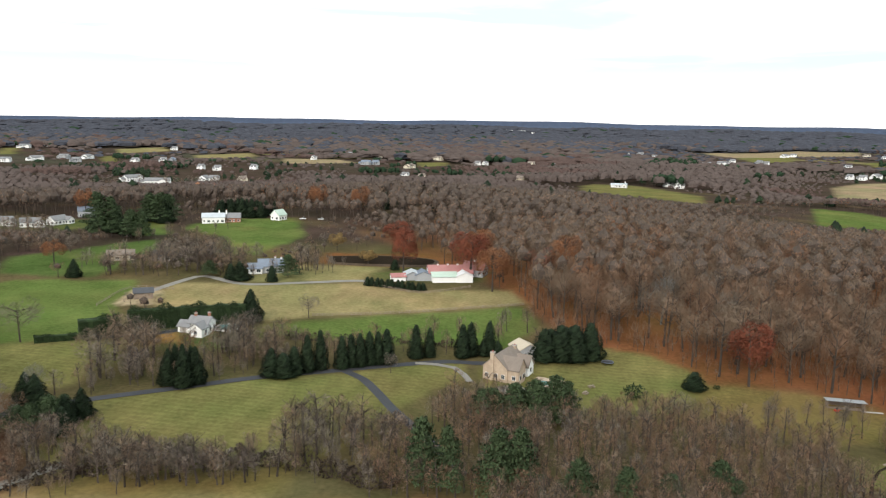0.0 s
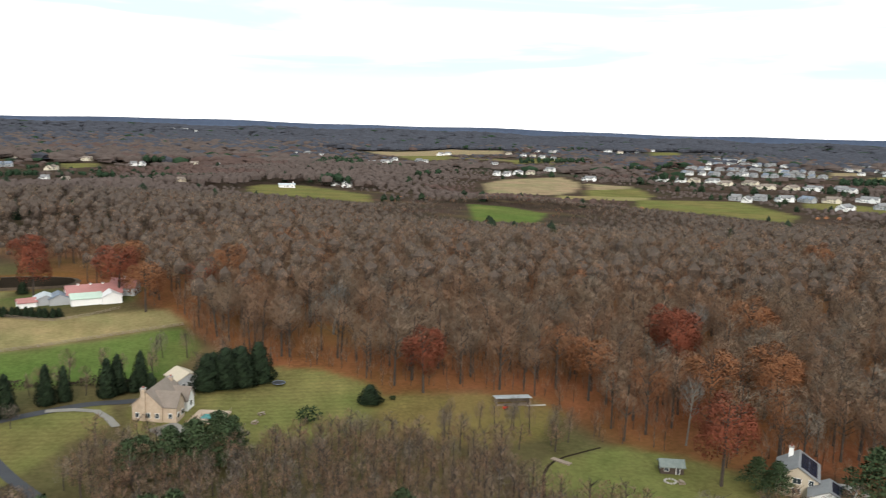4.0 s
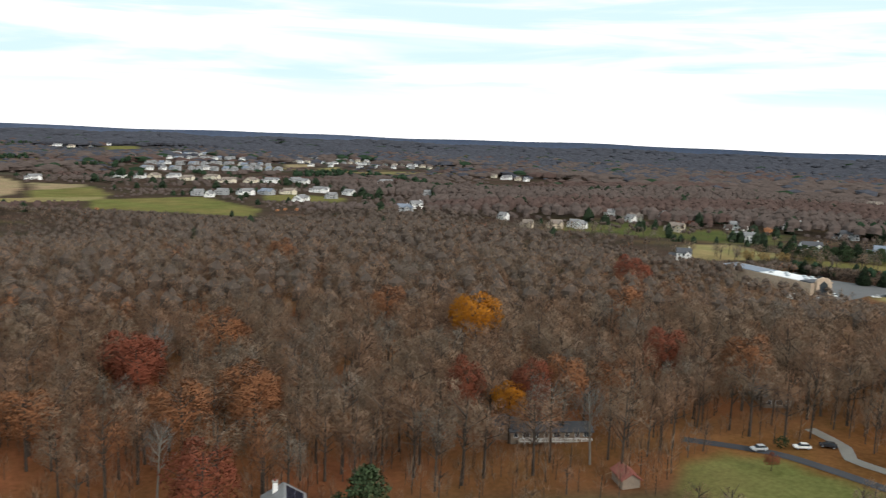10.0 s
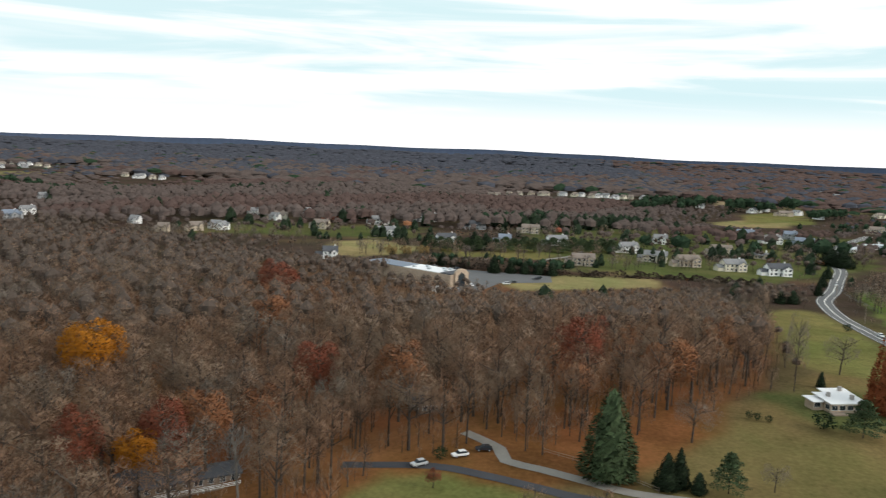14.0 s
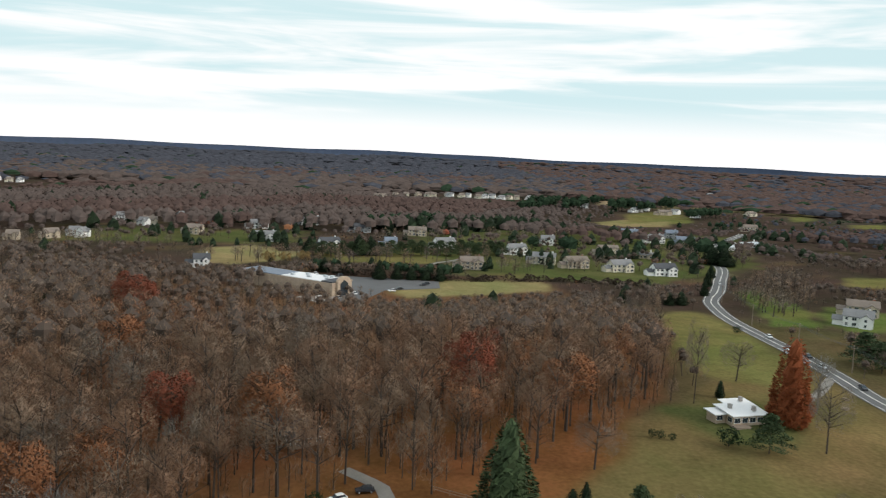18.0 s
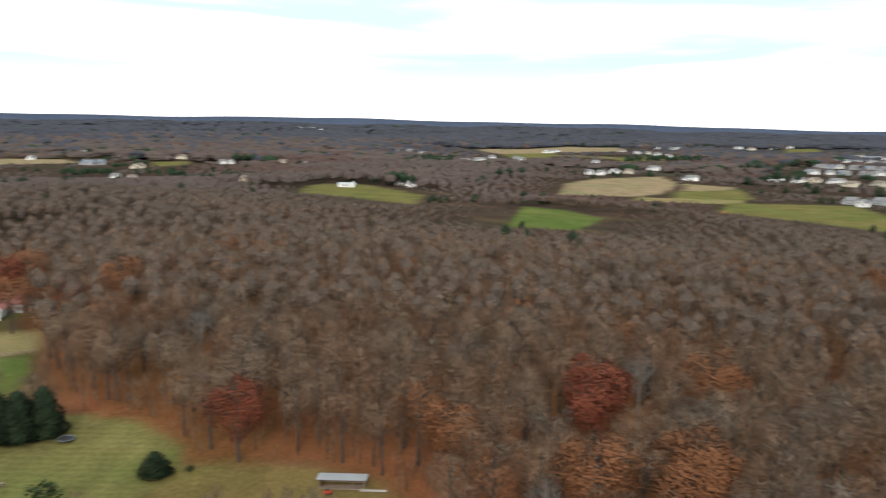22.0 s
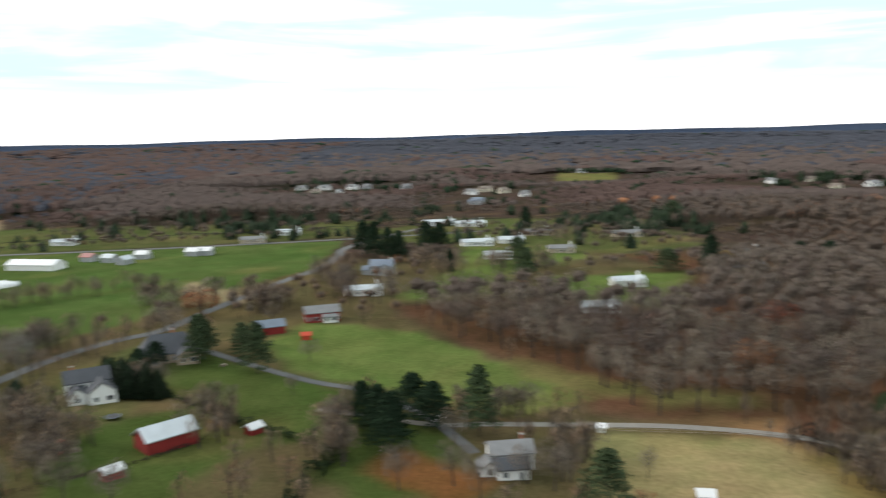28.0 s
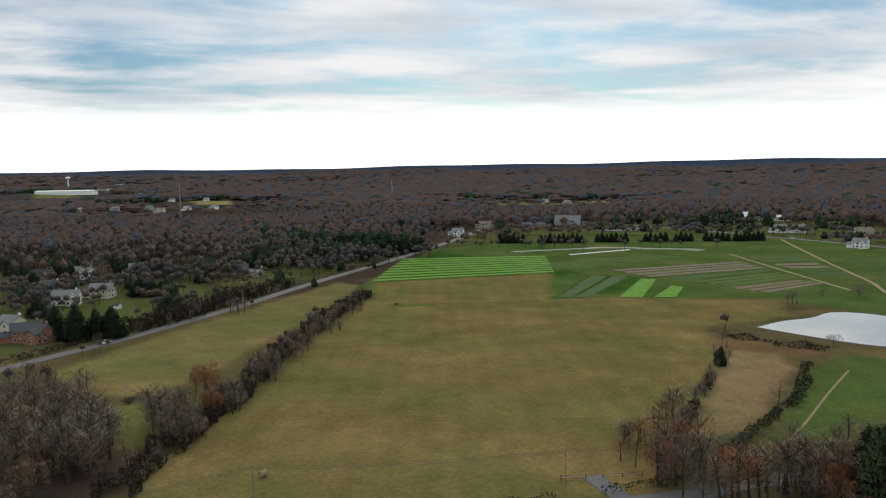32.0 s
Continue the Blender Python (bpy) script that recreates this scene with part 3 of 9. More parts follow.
# ground with houses far off
PLOTS = [
    [(919, 1149), (1565, 1782), (1347, 1292), (1097, 989), (932, 1011)],
    [(1532, 1340), (1982, 1540), (1716, 1076), (1326, 972)],
    [(749, 998), (857, 942), (918, 840), (855, 784), (689, 918)],
    [(690, 761), (920, 714), (843, 656), (633, 699)],
    [(669, 1300), (784, 1301), (688, 1141), (592, 1150)],
    [(-759, 1388), (-678, 1487), (-553, 1211), (-650, 1187)],
    [(-406, 1027), (-368, 1087), (-280, 988), (-366, 926)],
    [(-391, 1257), (-319, 1364), (-234, 999), (-306, 982)],
    [(-187, 1449), (-26, 1443), (-20, 1145), (-113, 1118)],
    [(1474, 767), (1546, 737), (1369, 657), (1282, 671)],
    [(1587, -30), (1628, -159), (1470, -138), (1495, -25)],
    [(1315, -279), (1701, -640), (1112, -442), (1044, -220)],
    [(963, -352), (872, -392), (811, -358), (899, -322)],
    [(-1020, 108), (-998, 189), (-613, 147), (-653, 95)],
    [(-1061, 521), (-930, 787), (-795, 695), (-948, 478)],
    [(-938, 1324), (-752, 1473), (-570, 1181), (-714, 1059)],
    [(-1155, -133), (-1172, -37), (-1026, -25), (-1035, -113)],
    [(-1057, 119), (-1082, 195), (-860, 173), (-836, 111)],
    [(-748, -499), (-769, -411), (-624, -331), (-604, -402)],
    [(628, -2292), (385, -2482), (351, -2300), (584, -2149)],
    [(213, -1547), (71, -1397), (74, -1266), (203, -1392)],
    [(-558, -1555), (-681, -1591), (-540, -1289), (-447, -1281)],
    [(-505, -689), (-624, -669), (-549, -591), (-462, -634)],
    [(-322, 1302), (-117, 1455), (-87, 1271), (-268, 1146)],
]
# far houses: x, y, width, colour
FAR_HOUSE_1 = [(821, 1059, 20, "w"), (842, 1039, 16.3, "w"), (862, 1035, 18.2, "c"), (884, 1015, 18.1, "w"), (871, 973, 17.6, "c"), (916, 969, 21.5, "c"), (892, 912, 23.9, "c"), (921, 896, 20.5, "c"), (949, 881, 20.6, "w"), (996, 876, 17.5, "g"), (983, 849, 17, "w"), (711, 779, 12.7, "g"), (707, 757, 11.1, "w"), (743, 772, 14.3, "g"), (769, 758, 18.6, "w"), (790, 744, 17.2, "b"), (822, 736, 18.8, "c"), (754, 660, 19.6, "w"), (879, 732, 22.3, "w"), (815, 663, 13.6, "g"), (879, 685, 15.8, "w"), (1124, 796, 21.1, "w"), (751, 514, 12.5, "b"), (798, 530, 10.8, "c"), (978, 628, 10.1, "g"), (599, 1194, 10.8, "w"), (613, 1185, 12.6, "w"), (649, 1217, 14.9, "w"), (673, 1215, 13.1, "c"), (701, 1407, 12.7, "w")]
FAR_HOUSE_2 = [(753, 1288, 18.2, "w"), (708, 1090, 19.4, "w"), (479, 1479, 34.4, "w"), (510, 1484, 20.5, "w"), (559, 1573, 11, "w"), (588, 1513, 12.9, "g"), (586, 1475, 10.5, "w"), (775, 1852, 18.8, "w"), (812, 1890, 13.8, "w"), (458, 1895, 14.9, "g"), (466, 1800, 11.9, "w"), (282, 999, 14.5, "w"), (286, 979, 9.1, "w"), (1491, 2188, 25.4, "w"), (1498, 2135, 17.9, "c"), (1575, 2149, 14.6, "w"), (1666, 2194, 15.1, "w"), (1313, 1646, 17.2, "w"), (2351, 2116, 54.9, "w"), (2612, 2038, 39, "w"), (2246, 1636, 14.4, "w"), (2105, 1496, 13.3, "g"), (2156, 1400, 13, "w"), (1468, 1687, 13.1, "g"), (1483, 1685, 14, "w"), (1468, 1639, 11.9, "b"), (1477, 1633, 15.2, "w"), (1487, 1626, 15.2, "w"), (1543, 1659, 12.7, "w"), (1536, 1640, 14.6, "b")]
FAR_HOUSE_3 = [(1262, 1492, 10.9, "b"), (1290, 1494, 11.1, "w"), (1278, 1460, 11.4, "b"), (1290, 1459, 10.6, "w"), (1325, 1470, 9.9, "w"), (1311, 1438, 12.8, "g"), (1354, 1457, 11.7, "g"), (1355, 1442, 10.5, "g"), (1384, 1450, 12.4, "w"), (1412, 1466, 11, "b"), (1437, 1464, 11.6, "g"), (1472, 1483, 11.9, "g"), (1459, 1441, 13.5, "w"), (1513, 1484, 15.2, "g"), (1073, 1299, 12.3, "g"), (1096, 1313, 11.3, "g"), (1094, 1290, 9.9, "b"), (1120, 1303, 10.1, "w"), (1117, 1268, 11.1, "g"), (1134, 1274, 9.5, "g"), (1134, 1251, 13.5, "b"), (1143, 1250, 10.3, "g"), (1155, 1242, 12.7, "g"), (1183, 1247, 10.2, "g"), (1199, 1248, 11.3, "g"), (1201, 1228, 10.2, "g"), (1215, 1230, 10.4, "g"), (1234, 1223, 10.5, "w"), (1222, 1201, 11.8, "b"), (1243, 1199, 12.2, "g")]
FAR_HOUSE_4 = [(1300, 1233, 10.6, "b"), (1287, 1199, 10.9, "g"), (971, 1191, 12.9, "b"), (973, 1178, 12.8, "w"), (988, 1162, 9.4, "w"), (1004, 1157, 9.3, "b"), (1005, 1146, 12.1, "g"), (1029, 1140, 11.2, "g"), (1035, 1125, 10, "g"), (1062, 1139, 12, "w"), (1059, 1114, 12.6, "g"), (1078, 1106, 10, "b"), (1089, 1098, 12.6, "g"), (1123, 1102, 9.6, "b"), (1129, 1097, 10.4, "g"), (1159, 1105, 13.5, "g"), (1174, 1094, 9.7, "b"), (1199, 1094, 14.1, "g"), (1642, 1565, 16.2, "w"), (1661, 1560, 15.3, "c"), (1747, 1606, 16.3, "g"), (1755, 1559, 12.3, "c"), (1801, 1560, 12, "w"), (1828, 1566, 15.5, "c"), (1830, 1540, 14.5, "w"), (1854, 1531, 13.2, "w"), (1829, 1490, 13.9, "w"), (1846, 1479, 12.8, "w"), (1826, 1436, 14.4, "w"), (1852, 1435, 16, "g")]
FAR_HOUSE_5 = [(1842, 1402, 15.9, "g"), (1845, 1384, 11.5, "c"), (1847, 1358, 13, "w"), (1666, 1453, 12.1, "c"), (1667, 1437, 14, "w"), (1696, 1439, 15.4, "c"), (1732, 1438, 12.3, "w"), (1727, 1410, 14.5, "w"), (1723, 1382, 15.4, "w"), (1717, 1363, 13.7, "w"), (1722, 1338, 10.8, "g"), (1736, 1328, 13.4, "c"), (1737, 1305, 14.6, "w"), (1737, 1283, 11.6, "w"), (1745, 1270, 12.7, "g"), (1761, 1296, 12.2, "c"), (1756, 1277, 10.2, "w"), (1749, 1238, 12.7, "c"), (1745, 1219, 10, "w"), (1711, 1173, 12.5, "c"), (1734, 1164, 10, "c"), (1713, 1130, 11.6, "w"), (1725, 1121, 10.8, "w"), (1696, 1081, 12.2, "c"), (1523, 1282, 13, "w"), (1576, 1265, 10.1, "w"), (1598, 1195, 12.1, "w"), (1609, 1153, 13.5, "w"), (1610, 1107, 12.2, "w"), (1637, 1075, 12.7, "g")]
FAR_HOUSE_6 = [(1635, 1025, 9.4, "c"), (1149, 2231, 14.1, "g"), (1158, 2198, 14.7, "w"), (1154, 2140, 13.7, "w"), (1182, 2146, 15.7, "w"), (1183, 2093, 14.6, "w"), (1215, 2079, 16.1, "g"), (1239, 2088, 15.1, "w"), (972, 1869, 15, "c"), (970, 1788, 12, "w"), (998, 1791, 12.9, "c"), (996, 1741, 13.9, "w"), (990, 1681, 13.8, "w"), (-679, 1256, 19.3, "w"), (-658, 1310, 21.9, "w"), (-639, 1367, 17.1, "g"), (-583, 1287, 14.3, "g"), (-606, 1379, 25, "w"), (-822, 1596, 22.2, "w"), (-926, 1888, 18.4, "w"), (-492, 1294, 12.6, "w"), (-457, 1322, 11.1, "w"), (-444, 1326, 11.1, "b"), (-328, 927, 29.8, "w"), (-369, 959, 21.5, "w"), (-350, 1171, 9.8, "w"), (-323, 1157, 11.3, "w"), (-287, 970, 16.3, "w"), (-276, 973, 12.3, "w"), (-241, 970, 8.1, "c")]
FAR_HOUSE_7 = [(-280, 1196, 10, "w"), (-561, 1694, 11.8, "w"), (-236, 1469, 9.2, "w"), (-131, 1366, 17.1, "b"), (-116, 1375, 11.5, "b"), (-191, 1658, 11.5, "w"), (-124, 1570, 10.9, "c"), (-56, 1321, 16.6, "c"), (-52, 1099, 9.2, "w"), (-29, 1069, 8, "c"), (-12, 1542, 23.6, "c"), (60, 1442, 8, "w"), (73, 1447, 10.1, "w"), (158, 1469, 16.4, "c"), (198, 1429, 15.9, "g"), (99, 1050, 8, "t"), (421, 1870, 11.7, "w"), (266, 3890, 28.9, "c"), (302, 3890, 19.8, "w"), (311, 3832, 22.3, "w"), (355, 3866, 28.7, "w"), (372, 3855, 21.8, "w"), (407, 3774, 18.9, "w"), (1508, -14, 12, "w"), (1506, -34, 10.5, "c"), (1511, -46, 11, "w"), (1491, -62, 10, "c"), (1505, -74, 11.8, "w"), (1511, -88, 12.6, "w"), (1486, -102, 12.7, "w")]
FAR_HOUSE_8 = [(1496, -117, 9.8, "c"), (1502, -130, 11.3, "c"), (1508, -153, 12, "w"), (1424, 110, 9, "c"), (1425, 100, 9.1, "c"), (1465, 81, 8.2, "t"), (1479, 63, 8, "c"), (1498, 43, 10.7, "t"), (1496, 25, 8, "c"), (1497, 16, 8, "c"), (1517, -10, 10.1, "c"), (1364, -221, 8.9, "w"), (1318, -290, 22.1, "w"), (1350, -315, 12.2, "w"), (1278, -322, 21.3, "t"), (1298, -345, 15, "w"), (1243, -358, 12.7, "w"), (1309, -465, 18.3, "c"), (2002, -621, 15.6, "g"), (1925, -631, 15, "g"), (1781, -644, 16, "w"), (1682, -574, 15.2, "g"), (752, 320, 11, "w"), (758, 328, 8, "w"), (905, 343, 8, "w"), (858, 305, 8, "w"), (868, 301, 8, "c"), (937, 293, 8, "g"), (717, 358, 9.5, "t"), (738, 339, 11.7, "t")]
FAR_HOUSE_9 = [(764, 406, 8, "w"), (1414, 717, 8.8, "w"), (1411, 696, 8.8, "w"), (1444, 761, 8.4, "c"), (1413, 725, 10, "w"), (1426, 721, 10.5, "w"), (1399, 689, 8, "c"), (1401, 674, 9.9, "w"), (-1082, -117, 13.3, "w"), (-1082, -84, 18.3, "w"), (-1078, -42, 14.9, "w"), (-995, -84, 15.4, "c"), (-985, -52, 10.7, "w"), (-1078, -21, 11.6, "g"), (-1056, 38, 11.4, "g"), (-922, 125, 14.5, "w"), (-967, 146, 19.6, "c"), (-938, 166, 14.7, "c"), (-780, 125, 13.7, "b"), (-873, 188, 9.6, "w"), (-980, 534, 12.2, "w"), (-996, 595, 10.9, "c"), (-890, 623, 18.3, "w"), (-855, 560, 12.2, "c"), (-1341, 343, 14.2, "w"), (214, -1488, 14.4, "g"), (191, -1418, 19.7, "c"), (149, -1442, 14.1, "w"), (100, -1442, 16.3, "w"), (116, -1725, 10.9, "w")]
FAR_HOUSE_10 = [(185, -1702, 11.8, "w"), (143, -1915, 13.3, "w"), (330, -1471, 17.9, "t"), (271, -1481, 14.2, "g"), (298, -2355, 15.9, "w"), (-528, -1302, 14.6, "g"), (-512, -1368, 13, "w"), (-637, -1600, 12.7, "w"), (-2623, -3783, 43.4, "w"), (443, -3143, 18, "g"), (427, -3176, 20.9, "w"), (402, -3198, 16.6, "w"), (382, -3173, 21.9, "c"), (355, -3156, 16.1, "w"), (334, -3159, 22.8, "w"), (313, -3172, 17.7, "c"), (270, -3075, 15.3, "c"), (783, -3014, 16.8, "g"), (767, -3027, 15.7, "t"), (750, -3022, 21.8, "t"), (707, -2958, 17.9, "t"), (676, -2898, 18.7, "t"), (430, -2533, 14.1, "c"), (410, -2504, 10.8, "g"), (401, -2532, 14.2, "w"), (390, -2567, 13.4, "c")]
FAR_HOUSE = FAR_HOUSE_1 + FAR_HOUSE_2 + FAR_HOUSE_3 + FAR_HOUSE_4 + FAR_HOUSE_5 + FAR_HOUSE_6 + FAR_HOUSE_7 + FAR_HOUSE_8 + FAR_HOUSE_9 + FAR_HOUSE_10
# far evergreens along lines: ends, number, height
FAR_EVERGREEN_1 = [(769, 1445, 973, 1518, 22, 11), (811, 1512, 1012, 1590, 16, 10), (1285, 2128, 1479, 2235, 8, 12), (1056, 2155, 1227, 2232, 6, 11), (924, 1212, 1152, 1446, 8, 12), (914, 1286, 941, 1279, 5, 11), (1044, 918, 1200, 924, 20, 11), (1109, 968, 1259, 984, 16, 10), (1172, 883, 1258, 900, 9, 11), (1155, 802, 1150, 764, 9, 13), (1115, 734, 1117, 724, 4, 12), (1088, 684, 1095, 658, 7, 11), (350, 1391, 431, 1388, 14, 13), (402, 1521, 465, 1531, 10, 12), (254, 1001, 270, 1017, 5, 14), (271, 1000, 283, 981, 5, 16)]
FAR_EVERGREEN_2 = [(401, 1290, 473, 1315, 12, 10), (439, 1131, 476, 1148, 6, 11), (788, 1035, 824, 1023, 5, 14), (941, 1034, 952, 1032, 3, 9), (-114, 1119, -68, 1146, 9, 11), (-85, 1282, -52, 1350, 8, 9), (8, 1129, 23, 1105, 4, 11), (-21, 1199, 4, 1153, 5, 8), (81, 1464, 107, 1478, 6, 14), (75, 1129, 132, 1079, 10, 9), (-201, 1551, -114, 1910, 10, 11), (-94, 1580, -50, 1556, 7, 13), (-836, 1591, -964, 1911, 6, 11), (-784, 1620, -883, 1999, 8, 11), (-544, 1334, -476, 1298, 9, 11), (-399, 1154, -370, 1164, 5, 7)]
FAR_EVERGREEN_3 = [(490, 2904, 547, 2939, 4, 14), (1232, -103, 1352, -171, 12, 16), (1281, -171, 1414, -251, 12, 17), (1311, -251, 1325, -288, 9, 17), (1311, -296, 1321, -315, 5, 15), (1353, -341, 1362, -361, 6, 19), (1200, -332, 1250, -398, 13, 14), (1449, -146, 1454, -202, 10, 11), (885, 100, 975, 25, 22, 13), (939, 69, 1010, 18, 14, 11), (746, -185, 769, -216, 5, 16), (759, -72, 746, -77, 3, 14), (778, -47, 789, -52, 2, 11), (616, 117, 615, 105, 5, 7), (607, 71, 607, 56, 6, 8), (604, 50, 599, 28, 9, 8)]
FAR_EVERGREEN_4 = [(904, 247, 964, 200, 22, 10), (759, -135, 783, -148, 3, 9), (1064, -315, 1081, -374, 10, 8), (1463, -255, 1512, -285, 5, 11), (970, 433, 993, 404, 9, 11), (953, 346, 980, 335, 4, 7), (-1504, 249, -1314, 418, 30, 10), (-1315, 299, -1247, 402, 18, 10), (-1936, -246, -1936, -175, 6, 9), (-1015, 8, -1032, 23, 4, 9), (-907, 92, -922, 100, 3, 11), (-1515, 671, -1544, 751, 8, 8), (320, -1608, 197, -1633, 18, 11), (145, -765, 122, -802, 8, 9), (110, -823, 84, -824, 8, 10), (68, -790, 49, -814, 5, 12)]
FAR_EVERGREEN_5 = [(110, -545, 60, -570, 8, 11), (66, -600, -24, -590, 16, 12), (20, -615, -60, -645, 14, 12), (140, -800, 60, -830, 16, 11), (160, -560, 180, -600, 5, 10), (49, -814, 23, -769, 8, 13), (23, -709, -72, -665, 26, 14), (-624, -1416, -745, -1525, 8, 11), (-739, -1394, -788, -1391, 6, 11)]
FAR_EVERGREEN = FAR_EVERGREEN_1 + FAR_EVERGREEN_2 + FAR_EVERGREEN_3 + FAR_EVERGREEN_4 + FAR_EVERGREEN_5
# drifts of garden trees: centre, two half axes, number, heights
GROVES = [
    (120, -540, 40, 0, 0, 40, 70, 9, 14),
    (60, -590, 50, 10, 0, 30, 70, 9, 14),
    (-10, -600, 35, -20, 10, 25, 60, 9, 14),
    (150, -660, 80, 0, 0, 50, 130, 10, 14),
    (20, -720, 80, 0, 0, 50, 130, 10, 14),
    (200, -480, 50, 0, 0, 60, 60, 8, 12),
    (-58, -60, 20, 0, 0, 12, 40, 9, 13),
    (-15, -78, 20, -4, 0, 7, 24, 7, 12),
    (-70, 184, 35, 2, 2, -6, 70, 4, 9),
    (-27, 206, 17, 2, 2, -14, 36, 6, 10),
    (-95, 196, 15, 2, 4, -9, 24, 5, 9),
    (122, -513, -45, 19, -1, 39, 50, 8, 12),
    (-1, -560, -38, 16, 4, 27, 40, 8, 12),
    (183, -486, -46, 19, -4, 29, 34, 7, 11),
    (-400, -788, -209, 110, 16, 27, 90, 9, 13),
    (-206, -603, -135, 62, 6, 13, 40, 7, 10),
    (679, 91, 39, -125, -31, -2, 80, 8, 12),
    (660, -34, 21, -72, -24, 4, 40, 7, 10),
    (701, 314, 26, -72, -20, -8, 40, 8, 12),
    (-6, -83, -10, 10, 8, 11, 34, 7, 12),
    (-78, -75, -12, 12, 17, 14, 40, 8, 13),
    (-169, -77, -12, 14, 15, 8, 26, 8, 12),
    (-275, -53, -9, 12, 19, 7, 14, 8, 12),
    (-150, -20, -6, 7, 8, 3, 10, 6, 9),
    (-114, 10, -6, 6, 19, 6, 16, 7, 10),
    (-298, -120, -36, 51, 8, 4, 40, 6, 10),
    (-30, -74, -5, 5, 10, 10, 16, 7, 11),
    (111, -160, -6, 3, 0, 13, 18, 3, 8),
    (100, -189, -6, 3, 0, 15, 16, 3, 7),
    (85, -224, -6, 3, 1, 15, 14, 3, 7),
    (69, -262, -6, 3, 2, 15, 12, 3, 6),
    (49, -309, -6, 3, 2, 15, 10, 3, 6),
    (29, -357, -4, 1, 2, 13, 8, 3, 5),
    (-7, -86, -11, 3, 2, 4, 22, 5, 9),
    (-2, -110, -4, 1, 8, 14, 10, 4, 7),
    (-159, 421, 32, 2, 11, -30, 36, 7, 12),
    (-141, 447, 17, 1, 16, -53, 28, 8, 13),
    (-113, 421, 11, 1, 6, -22, 14, 9, 13),
    (-72, 427, 11, 1, 4, -26, 12, 7, 11),
    (-281, 531, 22, 2, 15, -28, 34, 7, 11),
    (-235, 478, 20, 1, 13, -27, 22, 7, 11),
    (-109, 265, 12, 2, 8, -21, 30, 7, 12),
    (-69, 281, 12, 1, 4, -15, 22, 7, 11),
    (-287, 900, 123, 19, 13, -43, 40, 9, 13),
    (-268, -15, 2, 25, 19, 4, 26, 8, 12),
    (-321, 21, 2, 12, 38, 5, 20, 9, 13),
    (-288, 42, 1, 17, 20, 2, 14, 8, 12),
    (-96, -28, -1, 13, 21, 10, 26, 7, 11),
    (-193, -78, 1, 12, 16, 8, 14, 7, 11),
    (-95, 49, -1, 6, 19, 2, 14, 7, 11),
    (-94, 110, 0, 7, 18, -3, 14, 6, 10),
    (-125, 94, 0, 12, 8, -1, 14, 6, 9),
    (-213, -56, 2, 28, 7, 3, 22, 7, 10),
    (-352, 103, 5, 39, 34, -2, 30, 8, 13),
    (-486, 195, 12, 60, 56, -11, 40, 8, 13),
    (146, -158, -18, 6, -5, 26, 80, 8, 13),
    (116, -167, -7, 2, -1, 18, 22, 6, 10),
    (109, -394, -29, 12, 0, 23, 44, 5, 9),
    (29, -530, -44, 19, 4, 30, 40, 8, 12),
    (53, -661, -90, 41, 4, 52, 80, 9, 13),
    (204, -634, -62, 27, -5, 35, 36, 8, 12),
    (-50, -614, -36, 17, 7, 32, 34, 8, 12),
    (-364, -668, -148, 73, 13, 20, 70, 8, 12),
    (-19, -120, -5, 1, 11, 18, 22, 4, 8),
    (-33, -83, -10, 2, 4, 4, 20, 7, 10),
    (198, -409, -18, 8, -10, 53, 14, 7, 10),
    (573, -170, 8, -29, -70, 31, 60, 9, 14),
    (767, -197, 16, -51, -39, 14, 30, 8, 12),
    (841, -7, 34, -93, -39, 3, 40, 8, 12),
]


# ---- mesh helpers ----
def part(name, bm, mat, parent, label=""):
    me = bpy.data.meshes.new(name)
    bm.to_mesh(me)
    bm.free()
    for m in mat if isinstance(mat, (list, tuple)) else [mat]:
        me.materials.append(m)
    ob = new(name, me)
    ob.parent = parent
    if label:
        ob["label"] = label
    return ob


def share(name, me, parent, m=None, label=""):
    """A part on a mesh that others use too."""
    ob = new(name, me)
    ob.parent = parent
    if m is not None:
        ob.matrix_basis = m
    if label:
        ob["label"] = label
    return ob


def thing(name, m, label, category, group="", kind=""):
    ob = new(name)
    ob.empty_display_size = 0.5
    ob.matrix_basis = m
    return tagged(ob, label, category, group, kind)


def mesh_of_tris(name, tris, mats, index, normals=None):
    """One mesh from an array of triangles (n, 3, 3) and a material index each."""
    n = len(tris)
    me = bpy.data.meshes.new(name)
    me.vertices.add(3 * n)
    me.vertices.foreach_set("co", np.ascontiguousarray(tris, np.float32).ravel())
    me.loops.add(3 * n)
    me.loops.foreach_set("vertex_index", np.arange(3 * n, dtype=np.int32))
    me.polygons.add(n)
    me.polygons.foreach_set("loop_start", np.arange(0, 3 * n, 3, dtype=np.int32))
    for m in mats:
        me.materials.append(m)
    me.polygons.foreach_set("material_index", np.ascontiguousarray(index, np.int32))
    me.update(calc_edges=True)
    if normals is not None:  # soft shading over a crown as a whole
        me.attributes.new("custom_normal", "FLOAT_VECTOR", "POINT").data.foreach_set("vector", np.repeat(normals, 3, 0).astype(np.float32).ravel())
        me.update()
    return me


def face_normals(tris):
    n = np.cross(tris[:, 1] - tris[:, 0], tris[:, 2] - tris[:, 0])
    return n / np.maximum(np.linalg.norm(n, axis=1), 1e-12)[:, None]


